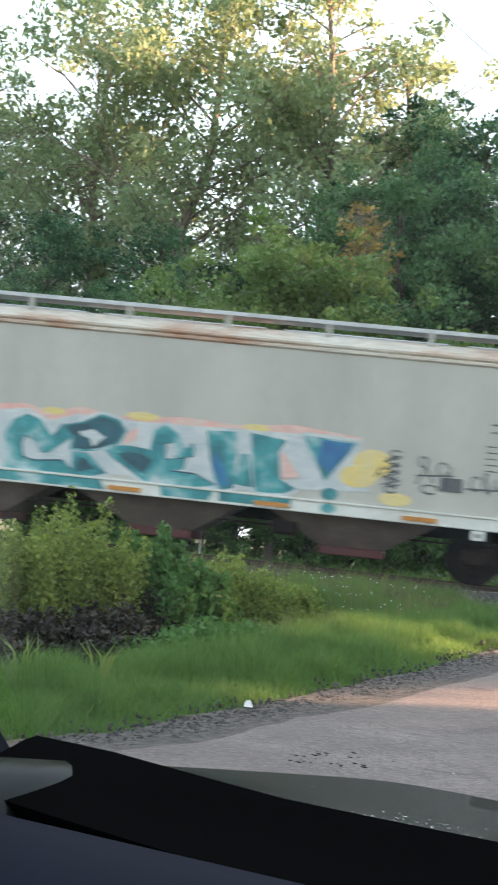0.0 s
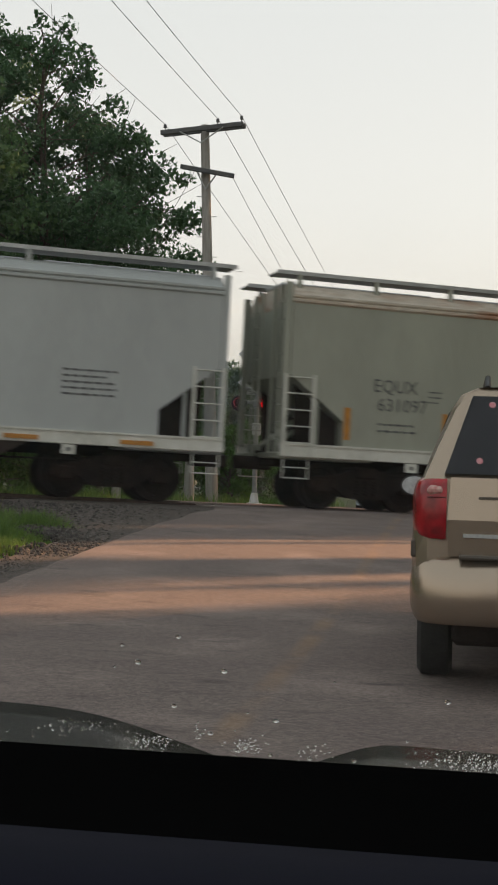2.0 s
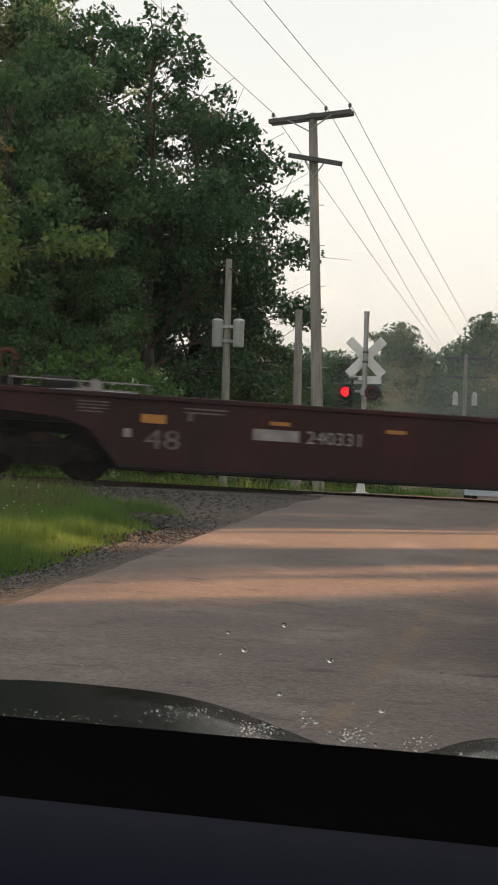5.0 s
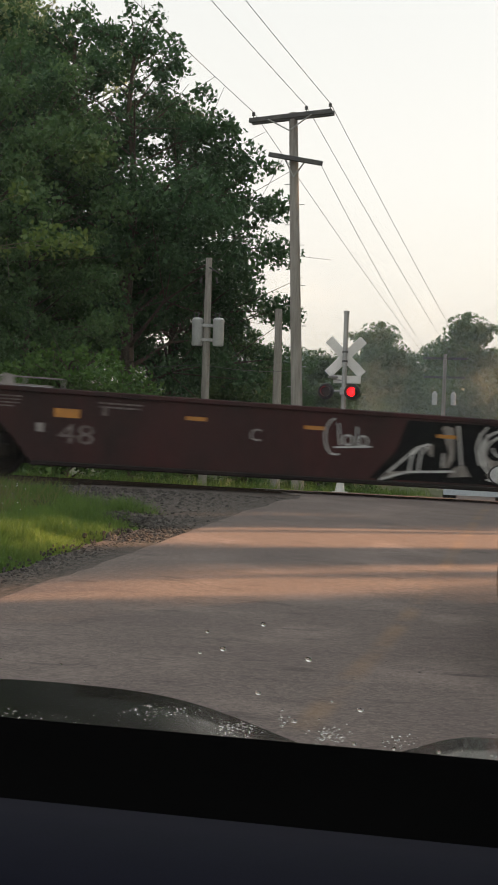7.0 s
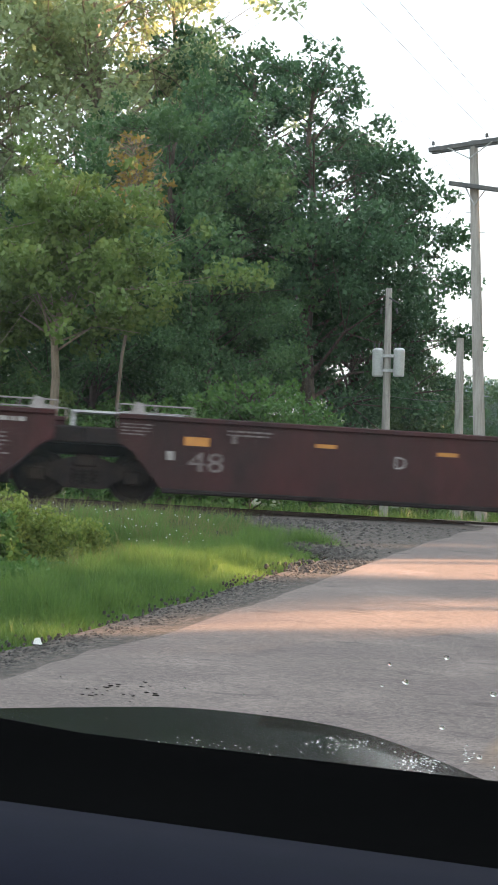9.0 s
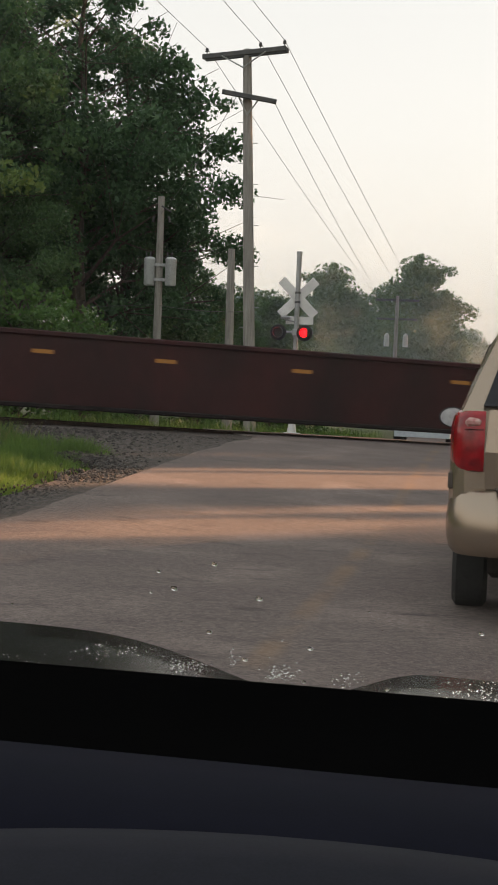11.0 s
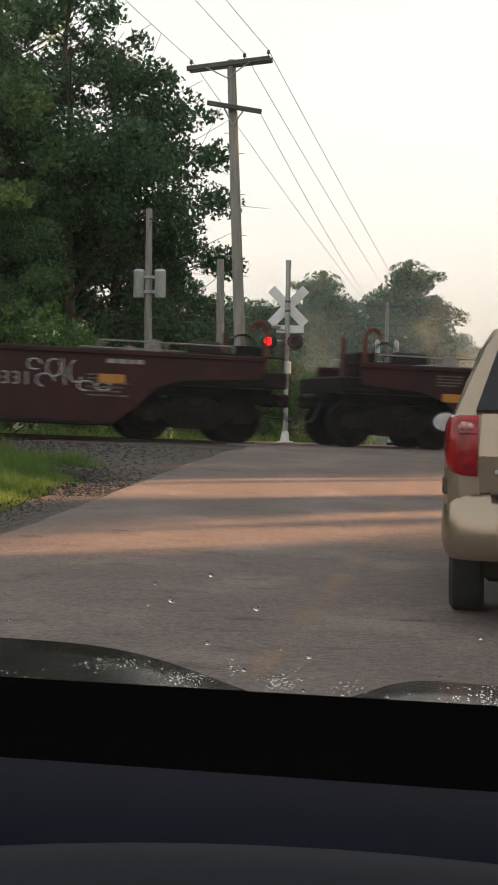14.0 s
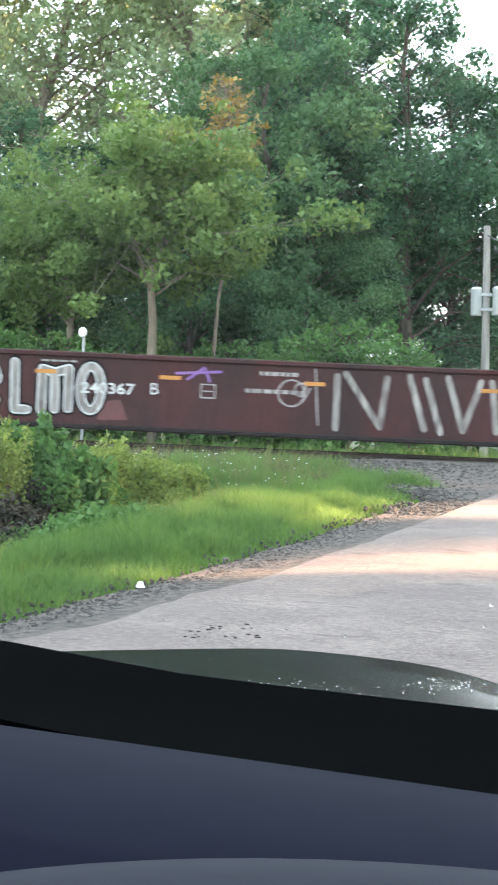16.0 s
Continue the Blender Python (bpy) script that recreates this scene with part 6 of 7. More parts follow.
# stones on the shoulder and at the track's foot
st = Shape()
for k in range(17000):
    if k < 10500:
        y = wr.uniform(5, 14) if k < 6000 else wr.uniform(14, 22)
        x = road_edge(y) - 0.02 - abs(wr.gauss(0, 0.32)) - 3.7 * smooth((y - 15.2) / 3.0) * wr.random()
    else:
        s_, d_ = wr.uniform(-8, 6.5), -wr.uniform(1.4, 6.5)
        p = FOOT + ALONG * s_ + ACROSS * d_
        x, y = p.x, p.y
        if x > road_edge(y):
            continue
    r = wr.uniform(0.006, 0.018) if y < 14 else 0.010 + 0.026 * wr.random() ** 2
    d = track_d(x, y)
    zb = max(ground_z(x, y), road_z(x, y) - 0.05 if d > 3.2 else rail_top(x, y) - 0.37 + 0.16 * (3.3 - d))
    m = Matrix.Translation((x, y, zb)) @ Euler((wr.random() * 6, wr.random() * 6, wr.random() * 6)).to_matrix().to_4x4()
    st.box(-r, -r * 0.8, -r * 0.6, r, r * 0.8, r * 0.6, r * 0.4, m)
tagged(part("gravel", st, M_BALLAST), "loose crushed stones on the shoulder and ballast edge", "gravel", kind="stuff")
tagged(part("litter", Shape().loft([[(-0.05, 0, 0), (0.05, 0.01, 0), (0.05, 0.05, 0), (-0.04, 0.05, 0)], [(-0.03, 0.01, 0.07), (0.03, 0.02, 0.08), (0.02, 0.04, 0.07), (-0.03, 0.04, 0.06)]]), M_WHITE, m=pose(-4.62, 8.2, 0.02) @ Matrix.Scale(0.6, 4)), "crumpled white paper litter in the grass edge", "litter")

# pale stripe of light catching the flagged wire post behind the train
sp = thing("relay_post", place(-32.0, 31), "short grey post with a round white lamp by the wood", "post")
part("post", Shape().rod((0, 0, -0.1), (0, 0, 2.6), 0.035, n=8), M_GALV, sp)
part("lamp", Shape().lathe([(0.02, -0.05), (0.1, -0.03), (0.12, 0.0), (0.1, 0.03), (0.02, 0.05)], n=14, m=pose(0, -0.05, 2.72, 90, 0, 0)), M_WHITE, sp)


# ---- a car that waits beyond the crossing ----
def far_car(x, y):
    t = thing("sedan", pose(x, y, road_z(x, y), 0, 0, 180), "pale blue-white sedan waiting beyond the crossing", "car")
    body = Shape().loft([[(w, yy, 0.35), (w, yy, 0.62), (w * 0.94, yy, z), (-w * 0.94, yy, z), (-w, yy, 0.62), (-w, yy, 0.35)] for yy, w, z in ((0, 0.8, 0.78), (0.4, 0.88, 0.92), (1.3, 0.9, 0.96), (3.6, 0.9, 0.98), (4.4, 0.84, 0.9))])
    part("body", body, M_CARWHITE, t, shade=True)
    part("glasshouse", Shape().loft([[(w, yy, 0.94), (w * 0.82, yy + d, z), (-w * 0.82, yy + d, z), (-w, yy, 0.94)] for yy, d, w, z in ((1.1, 0.7, 0.84, 1.36), (2.0, 0, 0.86, 1.42), (2.9, 0, 0.86, 1.41), (3.7, -0.5, 0.84, 1.32))]), M_VGLASS, t, shade=True)
    for s in (-1, 1):
        part("headlight", Shape().box(s * 0.66 - 0.14, -0.02, 0.60, s * 0.66 + 0.14, 0.1, 0.74, 0.03), M_AMBERGLOW if s > 0 else M_CLEAR, t, "lit headlight")
        for yy in (0.8, 3.5):
            part("wheel", Shape().lathe([(0.1, -0.1), (0.3, -0.1), (0.32, 0), (0.3, 0.1), (0.1, 0.1)], n=18, m=pose(s * 0.8, yy, 0.32, 0, 90, 0)), M_TYRE, t)
    return t


M_CARWHITE = stuff("pale_blue_white_car_paint", (0.6, 0.66, 0.72), (0.55, 0.61, 0.67), 2, 0.25)
M_AMBERGLOW = glow("warm_headlight", (1.0, 0.55, 0.2), 4.0)
far_car(-2.3, 45)


# ---- graffiti and marks on the train ----
def ribbon(lines, w, depth, material, parent, name="graffiti", label=""):
    """Spray-painted lines: flat strokes with round joints on the car's near side."""
    s = Shape()
    e = 0
    for line in lines:
        pts = [Vector((x, z)) for x, z in line]
        for a, b in zip(pts, pts[1:]):
            d = (b - a)
            if d.length < 1e-4:
                continue
            n = Vector((-d.y, d.x)).normalized() * w / 2
            e += 1
            y = depth - 0.00012 * (e % 12)
            s.prism([(p.x, p.y) for p in (a - n, b - n, b + n, a + n)], y, y + 0.004)
        for p in pts:
            e += 1
            y = depth - 0.00012 * (e % 12)
            s.prism([(p.x + w / 2 * math.cos(k * math.pi / 4), p.y + w / 2 * math.sin(k * math.pi / 4)) for k in range(8)], y, y + 0.004)
    return part(name, s, material, parent, label)


def arc(cx, cz, rx, rz, a0, a1, n=14):
    return [(cx + rx * math.cos(radians(a0 + (a1 - a0) * k / n)), cz + rz * math.sin(radians(a0 + (a1 - a0) * k / n))) for k in range(n + 1)]


def slant(line, k, z0):
    return [(x + k * (z - z0), z) for x, z in line]


# the teal piece on the tan hopper: letter shapes with white outlines and darker shading
def patches(polys, depth, material, parent, label=""):
    s = Shape()
    for k, poly in enumerate(polys):
        s.prism(poly, depth - 0.0002 * k, depth + 0.004)
    return part("graffiti", s, material, parent, label)


def grown(poly, k):
    cx, cz = sum(p[0] for p in poly) / len(poly), sum(p[1] for p in poly) / len(poly)
    return [(cx + (x - cx) * k, cz + (z - cz) * k) for x, z in poly]


CREW = []
CREW.append([(5.76, 1.84), (5.87, 2.11), (6.12, 2.24), (6.36, 2.16), (6.61, 1.87), (6.79, 2.13), (6.96, 1.90), (6.57, 1.60), (6.46, 1.59), (6.28, 1.80), (6.11, 1.87), (6.05, 1.71), (6.12, 1.47), (6.32, 1.42), (6.85, 1.47), (7.08, 1.28), (5.82, 1.17)])
CREW.append([(6.79, 2.10), (7.18, 2.21), (7.48, 2.37), (7.81, 2.30), (7.96, 2.11), (7.86, 1.89), (7.55, 1.75), (7.25, 1.69), (6.98, 1.70), (7.01, 1.91)])
CREW.append([(7.04, 1.65), (7.31, 1.63), (7.66, 1.32), (7.07, 1.17)])
CREW.append([(7.61, 1.76), (7.96, 1.85), (8.39, 1.82), (8.72, 1.66), (8.59, 1.41), (8.48, 1.22), (8.17, 1.40), (7.78, 1.62)])
CREW.append([(8.47, 1.85), (8.51, 2.16), (8.70, 2.29), (8.93, 2.15), (9.09, 1.88), (9.23, 2.00), (9.25, 1.79), (8.94, 1.72), (8.81, 1.99), (8.71, 1.96), (8.74, 1.67), (9.11, 1.73), (9.09, 1.55), (8.84, 1.48), (9.31, 1.47), (9.67, 1.32), (9.19, 1.23), (8.79, 1.23), (8.59, 1.44)])
CREW.append([(9.47, 2.26), (10.00, 2.28), (10.03, 1.31), (9.81, 1.25), (9.65, 1.50)])
CREW.append([(10.13, 1.90), (10.25, 1.91), (10.37, 1.35), (10.05, 1.38)])
CREW.append([(10.28, 2.29), (10.89, 2.22), (10.77, 2.03), (10.86, 1.52), (11.13, 1.39), (10.93, 1.30), (10.47, 1.28), (10.40, 1.47)])
CREW.append([(11.23, 2.35), (12.18, 2.31), (11.67, 1.61)])
FIELD = [(4.84, 2.19), (6.10, 2.37), (6.55, 2.18), (7.06, 2.35), (7.80, 2.33), (8.23, 2.32), (9.06, 2.33), (9.99, 2.37), (11.02, 2.38), (12.26, 2.35), (12.47, 1.46), (10.11, 1.32), (7.82, 1.31), (4.96, 1.18)]
patches([[(x, z + (0.11 + 0.05 * math.sin(3 * x) if k < 10 else 0)) for k, (x, z) in enumerate(FIELD)]], Y - 0.002, M_PINK, HA, "pink spray fringe")
patches([arc(6.6, 2.36, 0.22, 0.07, 0, 350, 12), arc(8.25, 2.42, 0.3, 0.08, 0, 350, 12), arc(10.35, 2.42, 0.25, 0.07, 0, 350, 12), arc(12.5, 1.98, 0.36, 0.26, 0, 350, 14), arc(12.25, 1.72, 0.34, 0.2, 0, 350, 14), arc(12.95, 1.38, 0.3, 0.12, 0, 350, 12)], Y - 0.008, M_YELLOW, HA, "yellow spray clouds")
patches([FIELD], Y - 0.006, M_SPRAYWHITE, HA, "white spray base")
ribbon([c + c[:1] for c in CREW], 0.17, Y - 0.010, M_SPRAYWHITE, HA, label="white letter outlines")
ribbon([c + c[:1] for c in CREW], 0.035, Y - 0.0125, M_TEALDARK, HA, label="thin dark inner line")
patches([grown(c_, 1.05) for c_ in CREW], Y - 0.015, M_TEAL, HA, "teal letter fills")
patches([grown(CREW[1], 0.93), grown(CREW[3], 0.6), grown(CREW[2], 0.55)], Y - 0.019, M_TEALDARK, HA, "dark teal shading")
patches([[(7.10, 2.02), (7.36, 2.10), (7.61, 1.97), (7.39, 1.77), (7.32, 1.92), (7.17, 1.96)], [(8.79, 1.97), (8.88, 2.00), (8.94, 1.78), (8.85, 1.77)], [(6.11, 1.56), (6.15, 1.77), (6.32, 1.66), (6.42, 1.53), (6.21, 1.44)]], Y - 0.022, M_SPRAYWHITE, HA, "white swirls and highlights")
patches([[(11.56, 2.32), (12.14, 2.30), (11.74, 1.73), (11.48, 1.94)], [(9.63, 1.91), (9.85, 1.62), (9.95, 1.33), (9.80, 1.29), (9.62, 1.64)]], Y - 0.022, M_BLUE, HA, "blue letter shading")
patches([[(10.83, 2.03), (10.91, 1.99), (11.21, 1.61), (10.91, 1.53)], [(7.99, 2.06), (8.18, 2.23), (8.16, 1.97), (7.91, 1.84)]], Y - 0.021, M_PINK, HA, "pink fills")
patches([[(5.0, 1.02), (7.7, 1.02), (7.6, 1.19), (5.0, 1.19)], [(8.75, 1.02), (9.6, 1.02), (9.7, 1.19), (8.7, 1.19)], [(9.8, 1.03), (11.1, 1.03), (11.1, 1.19), (9.78, 1.19)], arc(11.78, 1.10, 0.14, 0.085, 0, 350, 12)], Y - 0.050, M_TEAL, HA, "teal paint that runs onto the sill")
patches([arc(11.78, 1.36, 0.15, 0.11, 0, 350, 12)], Y - 0.015, M_TEAL, HA)
ribbon([[(12.55, 1.75), (12.68, 1.95), (12.6, 1.85), (12.75, 1.72)]] + [arc(12.85 + 0.05 * (k % 2), 1.55 + 0.13 * k, 0.10, 0.06, 30, 330, 8) for k in range(6)] + [[(12.7, 1.62 + 0.14 * k), (12.98, 1.72 + 0.14 * k)] for k in range(4)] + [arc(13.4, 2.1, 0.08, 0.1, 0, 360, 8), [(13.3, 1.7), (13.45, 2.0), (13.6, 1.75)], arc(13.75, 2.0, 0.1, 0.12, 20, 340, 8), [(13.3, 1.85), (13.95, 1.9)], [(13.85, 1.75), (13.9, 2.05)], arc(13.55, 1.62, 0.16, 0.08, 0, 300, 8)], 0.03, Y - 0.01, M_BLACKINK, HA, label="dark scribbled tags")
part("placard", Shape().box(13.72, Y - 0.024, 1.62, 14.12, Y, 1.86), M_BLACKINK, HA, "black stencil panel")
bars(14.55, 2.9, 0.6, 2, 0.14, Y, M_BLACKINK, HA, 20, 0.25)
bars(14.5, 2.5, 1.2, 5, 0.11, Y, M_BLACKINK, HA, 21, 0.22)
ribbon([arc(14.35 + 0.22 * k, 1.80 + 0.03 * (k % 3), 0.09, 0.13 + 0.04 * (k % 2), 40 + 60 * k, 300 + 40 * k, 9) for k in range(6)] + [[(14.2, 1.70), (15.7, 1.74)], [(14.5, 2.0), (14.6, 1.62)], [(15.1, 2.02), (15.25, 1.66), (15.4, 1.95)]], 0.032, Y - 0.004, M_BLACKINK, HA, label="dark scrawled tag")
# white outlines on the second well unit
TAG_LINES = []
TAG_FILLS = []
TAG_LINES.append([(8.07, 0.50), (8.41, 0.80), (8.61, 0.99), (8.86, 1.07)])
TAG_LINES.append([(8.48, 0.54), (8.53, 0.86), (8.69, 0.99)])
TAG_LINES.append([(8.66, 0.56), (8.70, 0.87), (8.80, 1.00)])
TAG_LINES.append([(7.92, 0.35), (8.43, 0.52), (9.37, 0.58)])
TAG_LINES.append([(9.42, 1.44), (9.52, 0.72)])
TAG_LINES.append([(9.16, 0.90), (9.13, 0.69)])
TAG_LINES.append([(9.89, 0.74), (9.81, 1.05), (9.88, 1.31), (10.01, 1.46)])
TAG_LINES.append([(10.00, 0.69), (9.94, 1.03), (10.03, 1.32)])
TAG_LINES.append([(10.54, 1.50), (10.81, 1.22), (10.90, 0.91), (10.77, 0.53), (10.51, 0.38)])
TAG_LINES.append([(10.65, 1.50), (10.94, 1.28), (11.05, 0.87), (10.88, 0.49)])
TAG_LINES.append([(10.07, 0.46), (10.35, 0.41), (10.56, 0.47)])
TAG_LINES.append([(11.03, 0.71), (11.07, 1.24), (11.31, 1.49), (11.58, 1.49), (11.76, 1.28), (11.81, 1.02), (11.62, 0.87)])
TAG_LINES.append([(11.18, 0.98), (11.39, 1.05), (11.61, 1.10)])
TAG_LINES.append([(10.76, 1.51), (11.05, 1.32), (11.31, 1.55)])
TAG_LINES.append([(10.93, 0.54), (11.21, 0.42)])
TAG_LINES.append([(12.04, 1.36), (12.25, 1.48), (12.47, 1.55)])
TAG_LINES.append([(12.08, 1.47), (12.19, 1.55)])
TAG_LINES.append([(12.25, 0.62), (12.16, 1.10), (12.42, 1.42), (12.75, 1.48), (13.04, 1.37)])
TAG_LINES.append([(12.36, 0.68), (12.30, 1.05), (12.54, 1.36), (12.87, 1.40)])
TAG_LINES.append([(13.09, 1.57), (13.08, 1.16), (12.73, 1.03)])
TAG_LINES.append([(13.15, 0.68), (13.15, 1.11), (13.08, 0.84)])
TAG_LINES.append([(13.18, 0.95), (13.53, 0.92), (13.77, 0.75), (13.90, 0.54), (14.24, 0.52)])
TAG_LINES.append([(13.23, 0.55), (13.89, 0.56)])
TAG_LINES.append([(13.09, 1.57), (13.18, 1.44)])
TAG_LINES.append([(12.62, 1.02), (13.01, 1.07), (13.06, 0.84)])
TAG_FILLS.append([(7.92, 0.39), (8.04, 0.50), (8.43, 0.54), (8.45, 0.48), (8.17, 0.44), (8.13, 0.37)])
TAG_FILLS.append([(9.32, 0.60), (9.45, 0.69), (9.60, 0.70), (9.72, 0.50), (9.27, 0.46)])
TAG_FILLS.append([(9.09, 1.39), (9.16, 1.44), (9.34, 1.41), (9.36, 0.81), (9.26, 0.64), (9.11, 0.63), (9.27, 0.91)])
TAG_FILLS.append([(9.99, 0.95), (10.12, 0.84), (10.43, 0.82), (10.68, 1.05), (10.70, 0.84), (10.43, 0.71), (10.13, 0.69)])
TAG_FILLS.append([(10.03, 0.58), (10.23, 0.53), (10.50, 0.55), (10.60, 0.68), (10.62, 0.55), (10.45, 0.44), (10.15, 0.44)])
TAG_FILLS.append([(11.12, 1.22), (11.71, 1.26), (11.75, 1.05), (11.61, 1.17), (11.19, 1.14)])
TAG_FILLS.append([(11.16, 0.65), (11.64, 0.68), (11.67, 0.79), (11.87, 0.80), (11.95, 0.61), (11.85, 0.44), (11.70, 0.52), (11.16, 0.53)])
TAG_FILLS.append([(12.49, 1.27), (12.85, 1.29), (12.88, 1.15), (12.54, 1.12)])
TAG_FILLS.append([(12.44, 0.67), (13.04, 0.71), (13.01, 0.55), (12.54, 0.52)])
TAG_FILLS.append([(8.81, 1.06), (8.94, 1.07), (8.93, 0.83), (8.87, 0.86)])
TAG_LINES += [arc(10.39, 0.96, 0.50, 0.46, 0, 360, 22), arc(10.39, 0.94, 0.40, 0.36, 100, 430, 20), arc(10.39, 1.06, 0.24, 0.16, 180, 360, 10)]
TAG_LINES += [arc(11.45, 1.20, 0.42, 0.30, -60, 200, 14), arc(11.45, 1.20, 0.30, 0.18, -40, 200, 12), arc(11.45, 0.80, 0.44, 0.26, -200, 60, 14), arc(11.45, 0.80, 0.2, 0.08, 0, 360, 12)]
TAG_LINES += [arc(12.68, 0.97, 0.46, 0.42, 20, 320, 18), arc(12.68, 0.97, 0.36, 0.32, 40, 300, 16), arc(12.68, 1.09, 0.16, 0.10, 0, 360, 12)]
patches([[(7.7, 0.36), (8.6, 0.36), (13.2, 0.38), (12.9, 0.9), (12.7, 1.5), (8.4, 1.5), (8.2, 0.9)]], WY - 0.0005, M_BLACKSPRAY, WELLS[1], "flat black spray ground")
ribbon(TAG_LINES, 0.16, WY - 0.002, M_BLACKSPRAY, WELLS[1], label="black spray shading")
patches(TAG_FILLS, WY - 0.006, M_SPRAYGREY, WELLS[1], "grey-white letter fills")
ribbon(TAG_LINES, 0.042, WY - 0.009, M_SPRAYTHIN, WELLS[1], label="white spray outlines of large letters")
ribbon([arc(7.0, 1.1, 0.2, 0.34, 100, 290, 10), [(7.05, 1.35), (7.1, 0.95)], arc(7.25, 1.05, 0.09, 0.1, 0, 360, 8), [(7.42, 1.3), (7.42, 0.95)], arc(7.55, 1.05, 0.08, 0.1, 60, 400, 8), [(7.0, 0.9), (7.7, 0.95)]], 0.03, WY - 0.004, M_SPRAYWHITE, WELLS[1])
letter("C", 5.35, WY, 0.92, 0.24, M_LETTER, WELLS[1])
letter("D", 5.6, WY, 0.92, 0.24, M_LETTER, WELLS[2])
letter("240331", 12.98, WY, 0.92, 0.25, M_LETTER, WELLS[4], 1.05)
part("line_mark", Shape().box(11.95, WY - 0.008, 0.93, 12.88, WY, 1.14), M_LETTER, WELLS[4], "plain bar where a line name is painted")
ribbon([[(x + 0.34, z) for x, z in line] for line in [arc(14.15, 1.25, 0.13, 0.16, 60, 400, 12), arc(14.0, 1.02, 0.16, 0.12, 0, 250, 10), [(14.3, 1.42), (14.36, 0.95)], arc(14.55, 1.2, 0.12, 0.2, 100, 330, 10), arc(14.75, 0.95, 0.16, 0.09, 0, 300, 10), arc(15.05, 0.95, 0.14, 0.07, 20, 330, 10), arc(13.8, 1.3, 0.12, 0.1, 0, 300, 9)]], 0.02, WY - 0.004, M_SPRAYWHITE, WELLS[4])
ribbon([arc(9.6, 1.05, 0.15, 0.15, 45, 405, 4)], 0.03, WY - 0.004, M_LETTER, WELLS[4])
# tall grey-white blocks on the last car
blk = [[(3.08, 0.98), (3.45, 1.05)] + arc(3.27, 0.95, 0.22, 0.42, 20, 325, 16), [(3.78, 1.40), (3.80, 0.55), (4.02, 0.55)], [(4.28, 0.56), (4.28, 1.30), (4.50, 1.24), (4.52, 0.58)], [(4.52, 1.24), (4.76, 1.32), (4.76, 0.60)], arc(5.16, 0.98, 0.19, 0.40, 0, 360, 18)]
ribbon(blk, 0.25, WY - 0.003, M_BLACKSPRAY, V1, label="black graffiti outline")
ribbon(blk, 0.17, WY - 0.006, M_SPRAYTHIN, V1, label="white inner line")
ribbon(blk, 0.12, WY - 0.009, M_SPRAYGREY, V1, label="streaky grey-white block letters")
patches([[(2.6, 0.40), (3.0, 0.40), (2.95, 0.72)], [(5.3, 0.42), (5.85, 0.44), (5.7, 0.80), (5.35, 0.75)]], WY - 0.0015, M_REDGATE, V1, "faded pink spray patches")
letter("240367", 4.98, WY - 0.016, 0.90, 0.20, M_SPRAYTHIN, V1, 0.98, 0.006)
letter("B", 6.22, WY, 0.92, 0.22, M_SPRAYTHIN, V1)
ribbon([[(7.15, 0.9), (7.4, 0.9), (7.4, 1.14), (7.15, 1.14), (7.15, 0.9)], [(7.2, 1.02), (7.35, 1.02)]], 0.025, WY - 0.003, M_LETTER, V1)
ribbon([arc(8.78, 1.05, 0.24, 0.24, 0, 360, 16), arc(8.95, 1.12, 0.11, 0.12, 60, 300, 8), [(9.05, 1.28), (9.0, 0.92), (9.12, 1.15)], [(9.2, 1.5), (9.28, 0.5)]], 0.03, WY - 0.003, M_LETTER, V1, label="thin sprayed face outline")
bars(7.95, 1.10, 1.05, 1, 0.09, WY, M_LETTER, V1, 41, 0.8)
bars(8.2, 1.42, 0.75, 1, 0.09, WY, M_LETTER, V1, 42, 0.8)
bars(4.25, 1.47, 0.7, 1, 0.07, WY, M_LETTER, V1, 43, 0.5)
letter("48", 1.75, WY, 1.33, 0.11, M_LETTER, V1)
letter("45", 2.18, WY, 1.33, 0.11, M_LETTER, V1)
bars(2.42, 1.43, 0.4, 4, 0.05, WY, M_FADED, V1, 44, 0.5)
ribbon([[(9.6, 1.4), (9.6, 0.45)], [(9.75, 1.45), (10.4, 0.5), (10.5, 1.4)], [(10.9, 1.45), (11.2, 0.5)], [(11.2, 1.4), (11.5, 0.45)], [(11.6, 1.45), (11.9, 0.5), (12.2, 1.4)], [(12.4, 1.4), (12.5, 0.5)], [(12.8, 1.42), (13.0, 0.6)], [(13.3, 1.4), (13.2, 0.5)]], 0.11, WY - 0.004, M_SPRAYGREY, V1, label="long grey drip letters")
ribbon([[(6.7, 1.32), (7.5, 1.38)], [(6.9, 1.22), (7.2, 1.44), (7.3, 1.2)]], 0.05, WY - 0.004, M_PURPLE, V1, label="faded purple tag")
part("notice", Shape().add([(1.52, WY - 0.01, 1.0), (1.84, WY - 0.01, 0.99), (1.80, WY - 0.01, 1.13), (1.52, WY - 0.01, 1.20), (1.52, WY, 1.0), (1.84, WY, 0.99), (1.80, WY, 1.13), (1.52, WY, 1.20)], [(0, 1, 2, 3), (0, 4, 5, 1), (1, 5, 6, 2), (2, 6, 7, 3), (3, 7, 4, 0)]), M_NOTICE, V1, "fluorescent yellow paper notice")
bars(1.55, 1.15, 0.24, 3, 0.05, WY - 0.012, M_BLACKINK, V1, 30, 0.4)
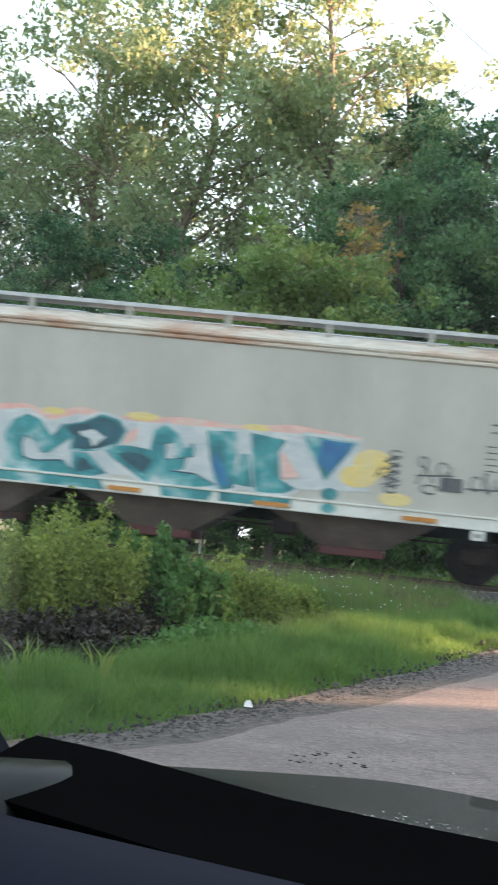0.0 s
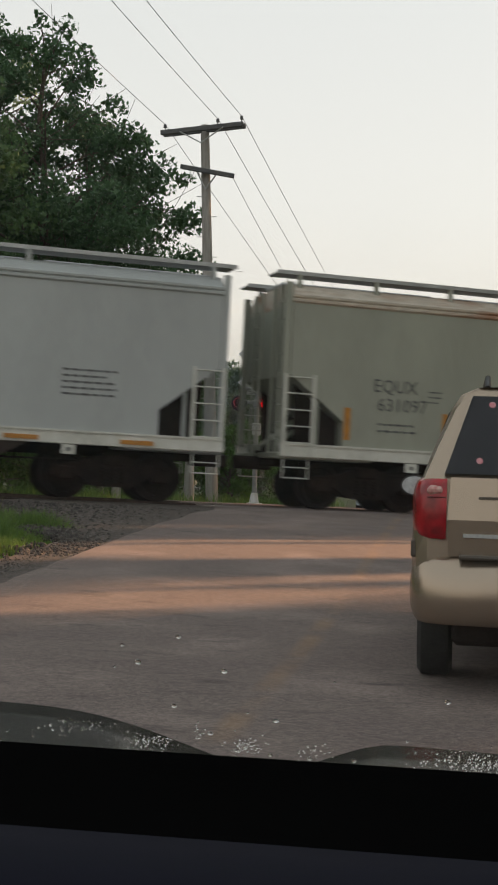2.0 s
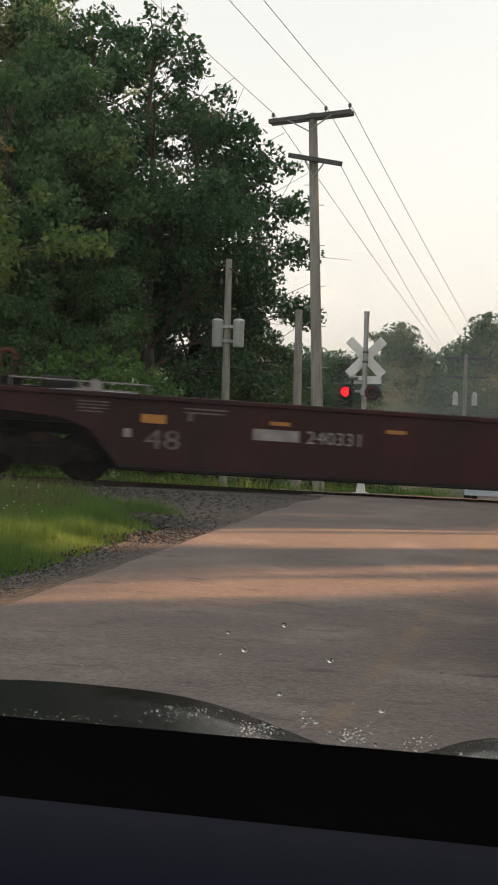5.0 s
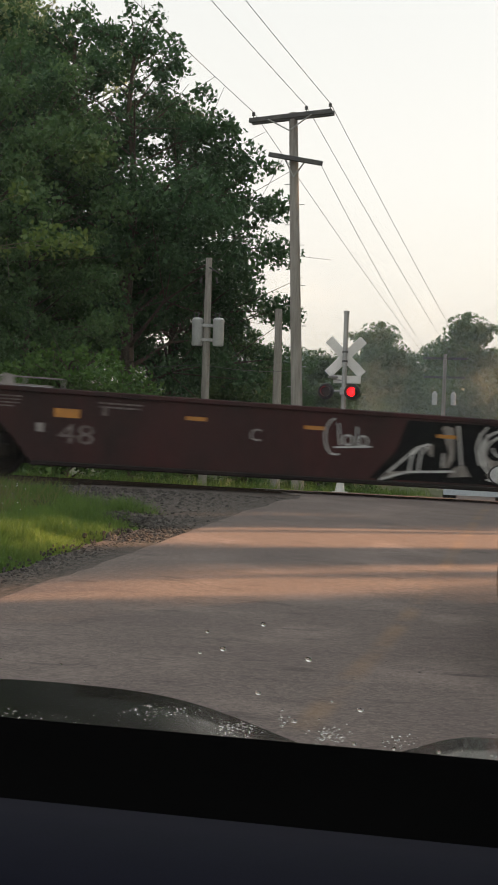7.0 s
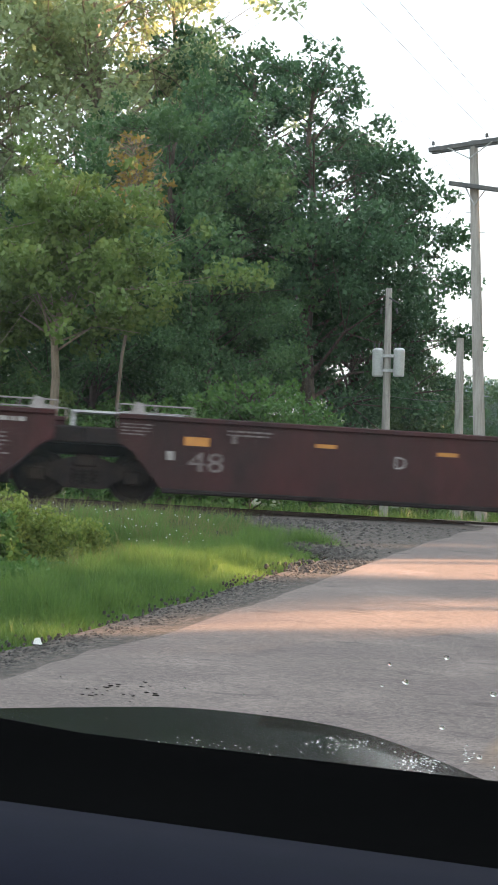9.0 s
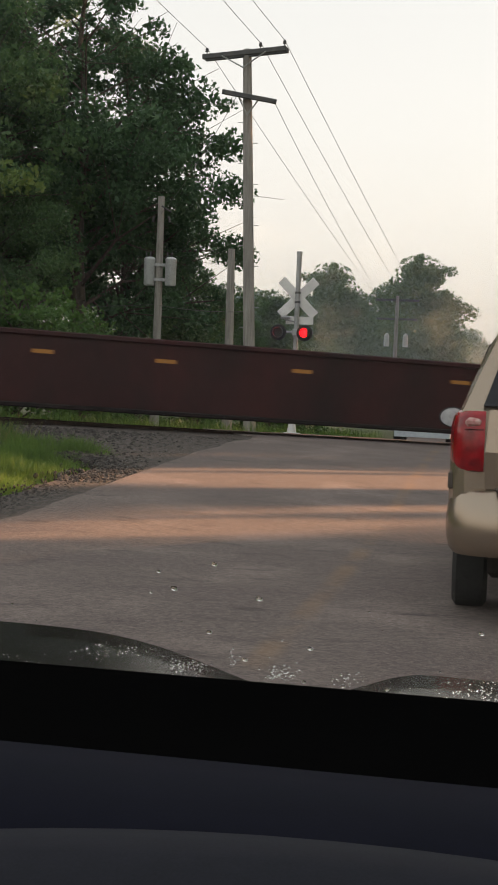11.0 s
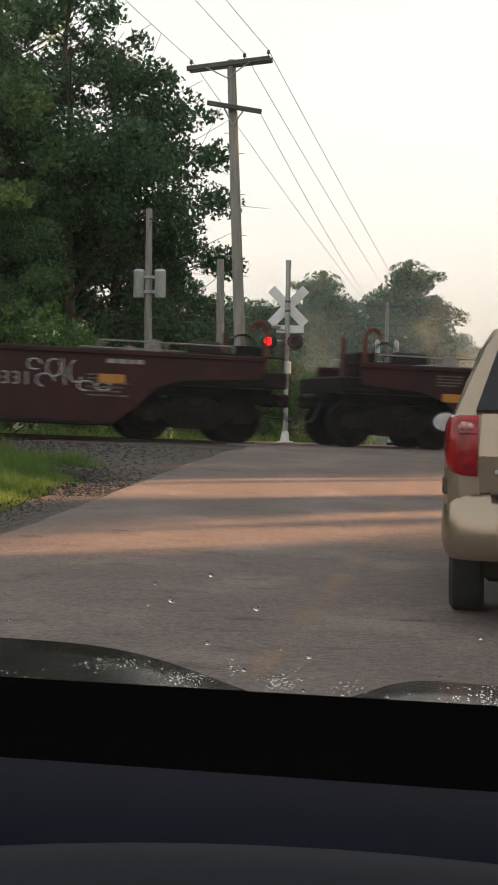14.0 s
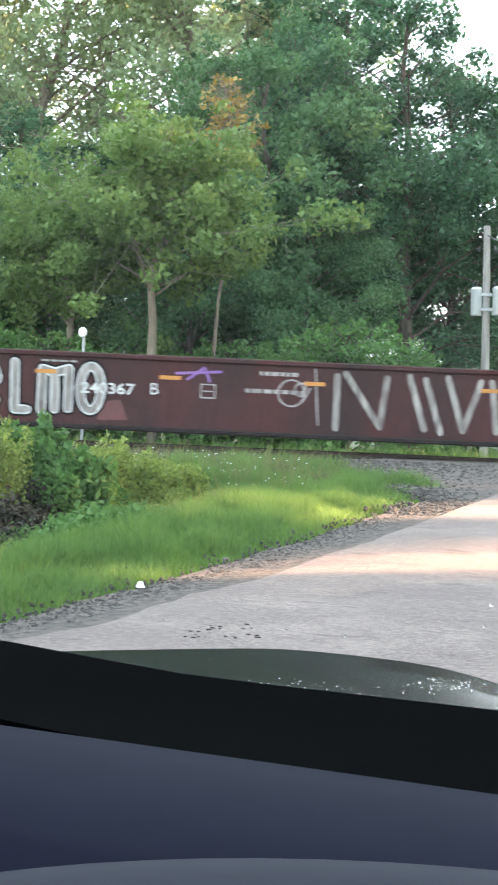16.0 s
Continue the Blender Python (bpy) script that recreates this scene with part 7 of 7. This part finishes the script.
ribbon([[(2.55, 1.4), (2.55, 1.2), (2.68, 1.2)], arc(2.82, 1.3, 0.07, 0.1, 60, 300, 8), [(2.5, 1.1), (2.5, 0.85)], [(2.62, 1.1), (2.62, 0.85)], [(2.5, 0.97), (2.62, 0.97)], arc(2.8, 0.97, 0.07, 0.12, -90, 90, 8)], 0.03, WY - 0.004, M_LETTER, V1)
ribbon([[(3.3, 1.3), (3.5, 0.6), (3.7, 1.3)], arc(4.3, 1.0, 0.3, 0.35, 0, 360, 12), [(5.0, 1.4), (5.1, 0.5)], [(5.6, 1.3), (6.2, 0.6)]], 0.08, WY - 0.004, M_SPRAYGREY, V2)
# odd things that lie on the wells' end platforms
part("white_bracket", Shape().box(14.35, WY, 1.63, 14.55, WY + 0.3, 1.98, 0.03).box(14.95, WY, 1.63, 15.25, WY + 0.3, 2.05, 0.03), M_WHITE, WELLS[2], "white steel end brackets")
part("brown_panel", Shape().box(14.55, WY + 0.05, 1.63, 14.95, WY + 0.25, 1.95, 0.02), M_REDGATE, WELLS[2], "red-brown panel between the brackets")
part("white_plank", Shape().box(8.0, WY - 0.02, 1.64, 10.1, WY + 0.12, 1.74, 0.02), M_WHITE, WELLS[4], "long white plank on the top chord")
letter("240331", 4.85, WY, 0.92, 0.25, M_LETTER, WELLS[0], 1.05)
part("line_mark", Shape().box(3.85, WY - 0.008, 0.93, 4.72, WY, 1.14), M_LETTER, WELLS[0], "plain bar where a line name is painted")


# ---- what moves: the train rolls past to the left at a steady pace ----
SPEED = 8.8
AHEAD = ((0.0, 0.0), (1.0, 0.0), (2.0, 0.0), (3.0, 0.05), (4.5, 0.15), (6.0, 0.15), (8.0, 0.15), (10.0, 0.12), (12.0, 0.1), (14.0, 0.1), (15.0, 0.08), (16.0, -0.2))


def motions():
    for ob, x0 in ROLLING:
        rows = []
        for t, more in AHEAD:
            s = x0 - SPEED * t - more
            p = FOOT + ALONG * s
            rows.append((t, pose(p.x, p.y, RAIL_Z - GRADE * s, 0, LEAN, 24.9)))
        walk(ob, rows)
    # added discs cover the two lamps in turn, two thirds of a second each
    for cover, x, y, z, right in COVERS:
        rows = []
        for k in range(-24, 2):
            t = 15.2 + 0.65 * k
            shut = (k % 2 == 0) == right
            rows += [(t - 0.10, pose(x, y, z, 0, 0, 88 if shut else 0)), (t + 0.10, pose(x, y, z, 0, 0, 0 if shut else 88))]
        rows = [(0.0, rows[0][1])] + [row for row in rows if 0.03 < row[0] < 15.97] + [(16.0, rows[-1][1])]
        walk(cover, rows)


motions()
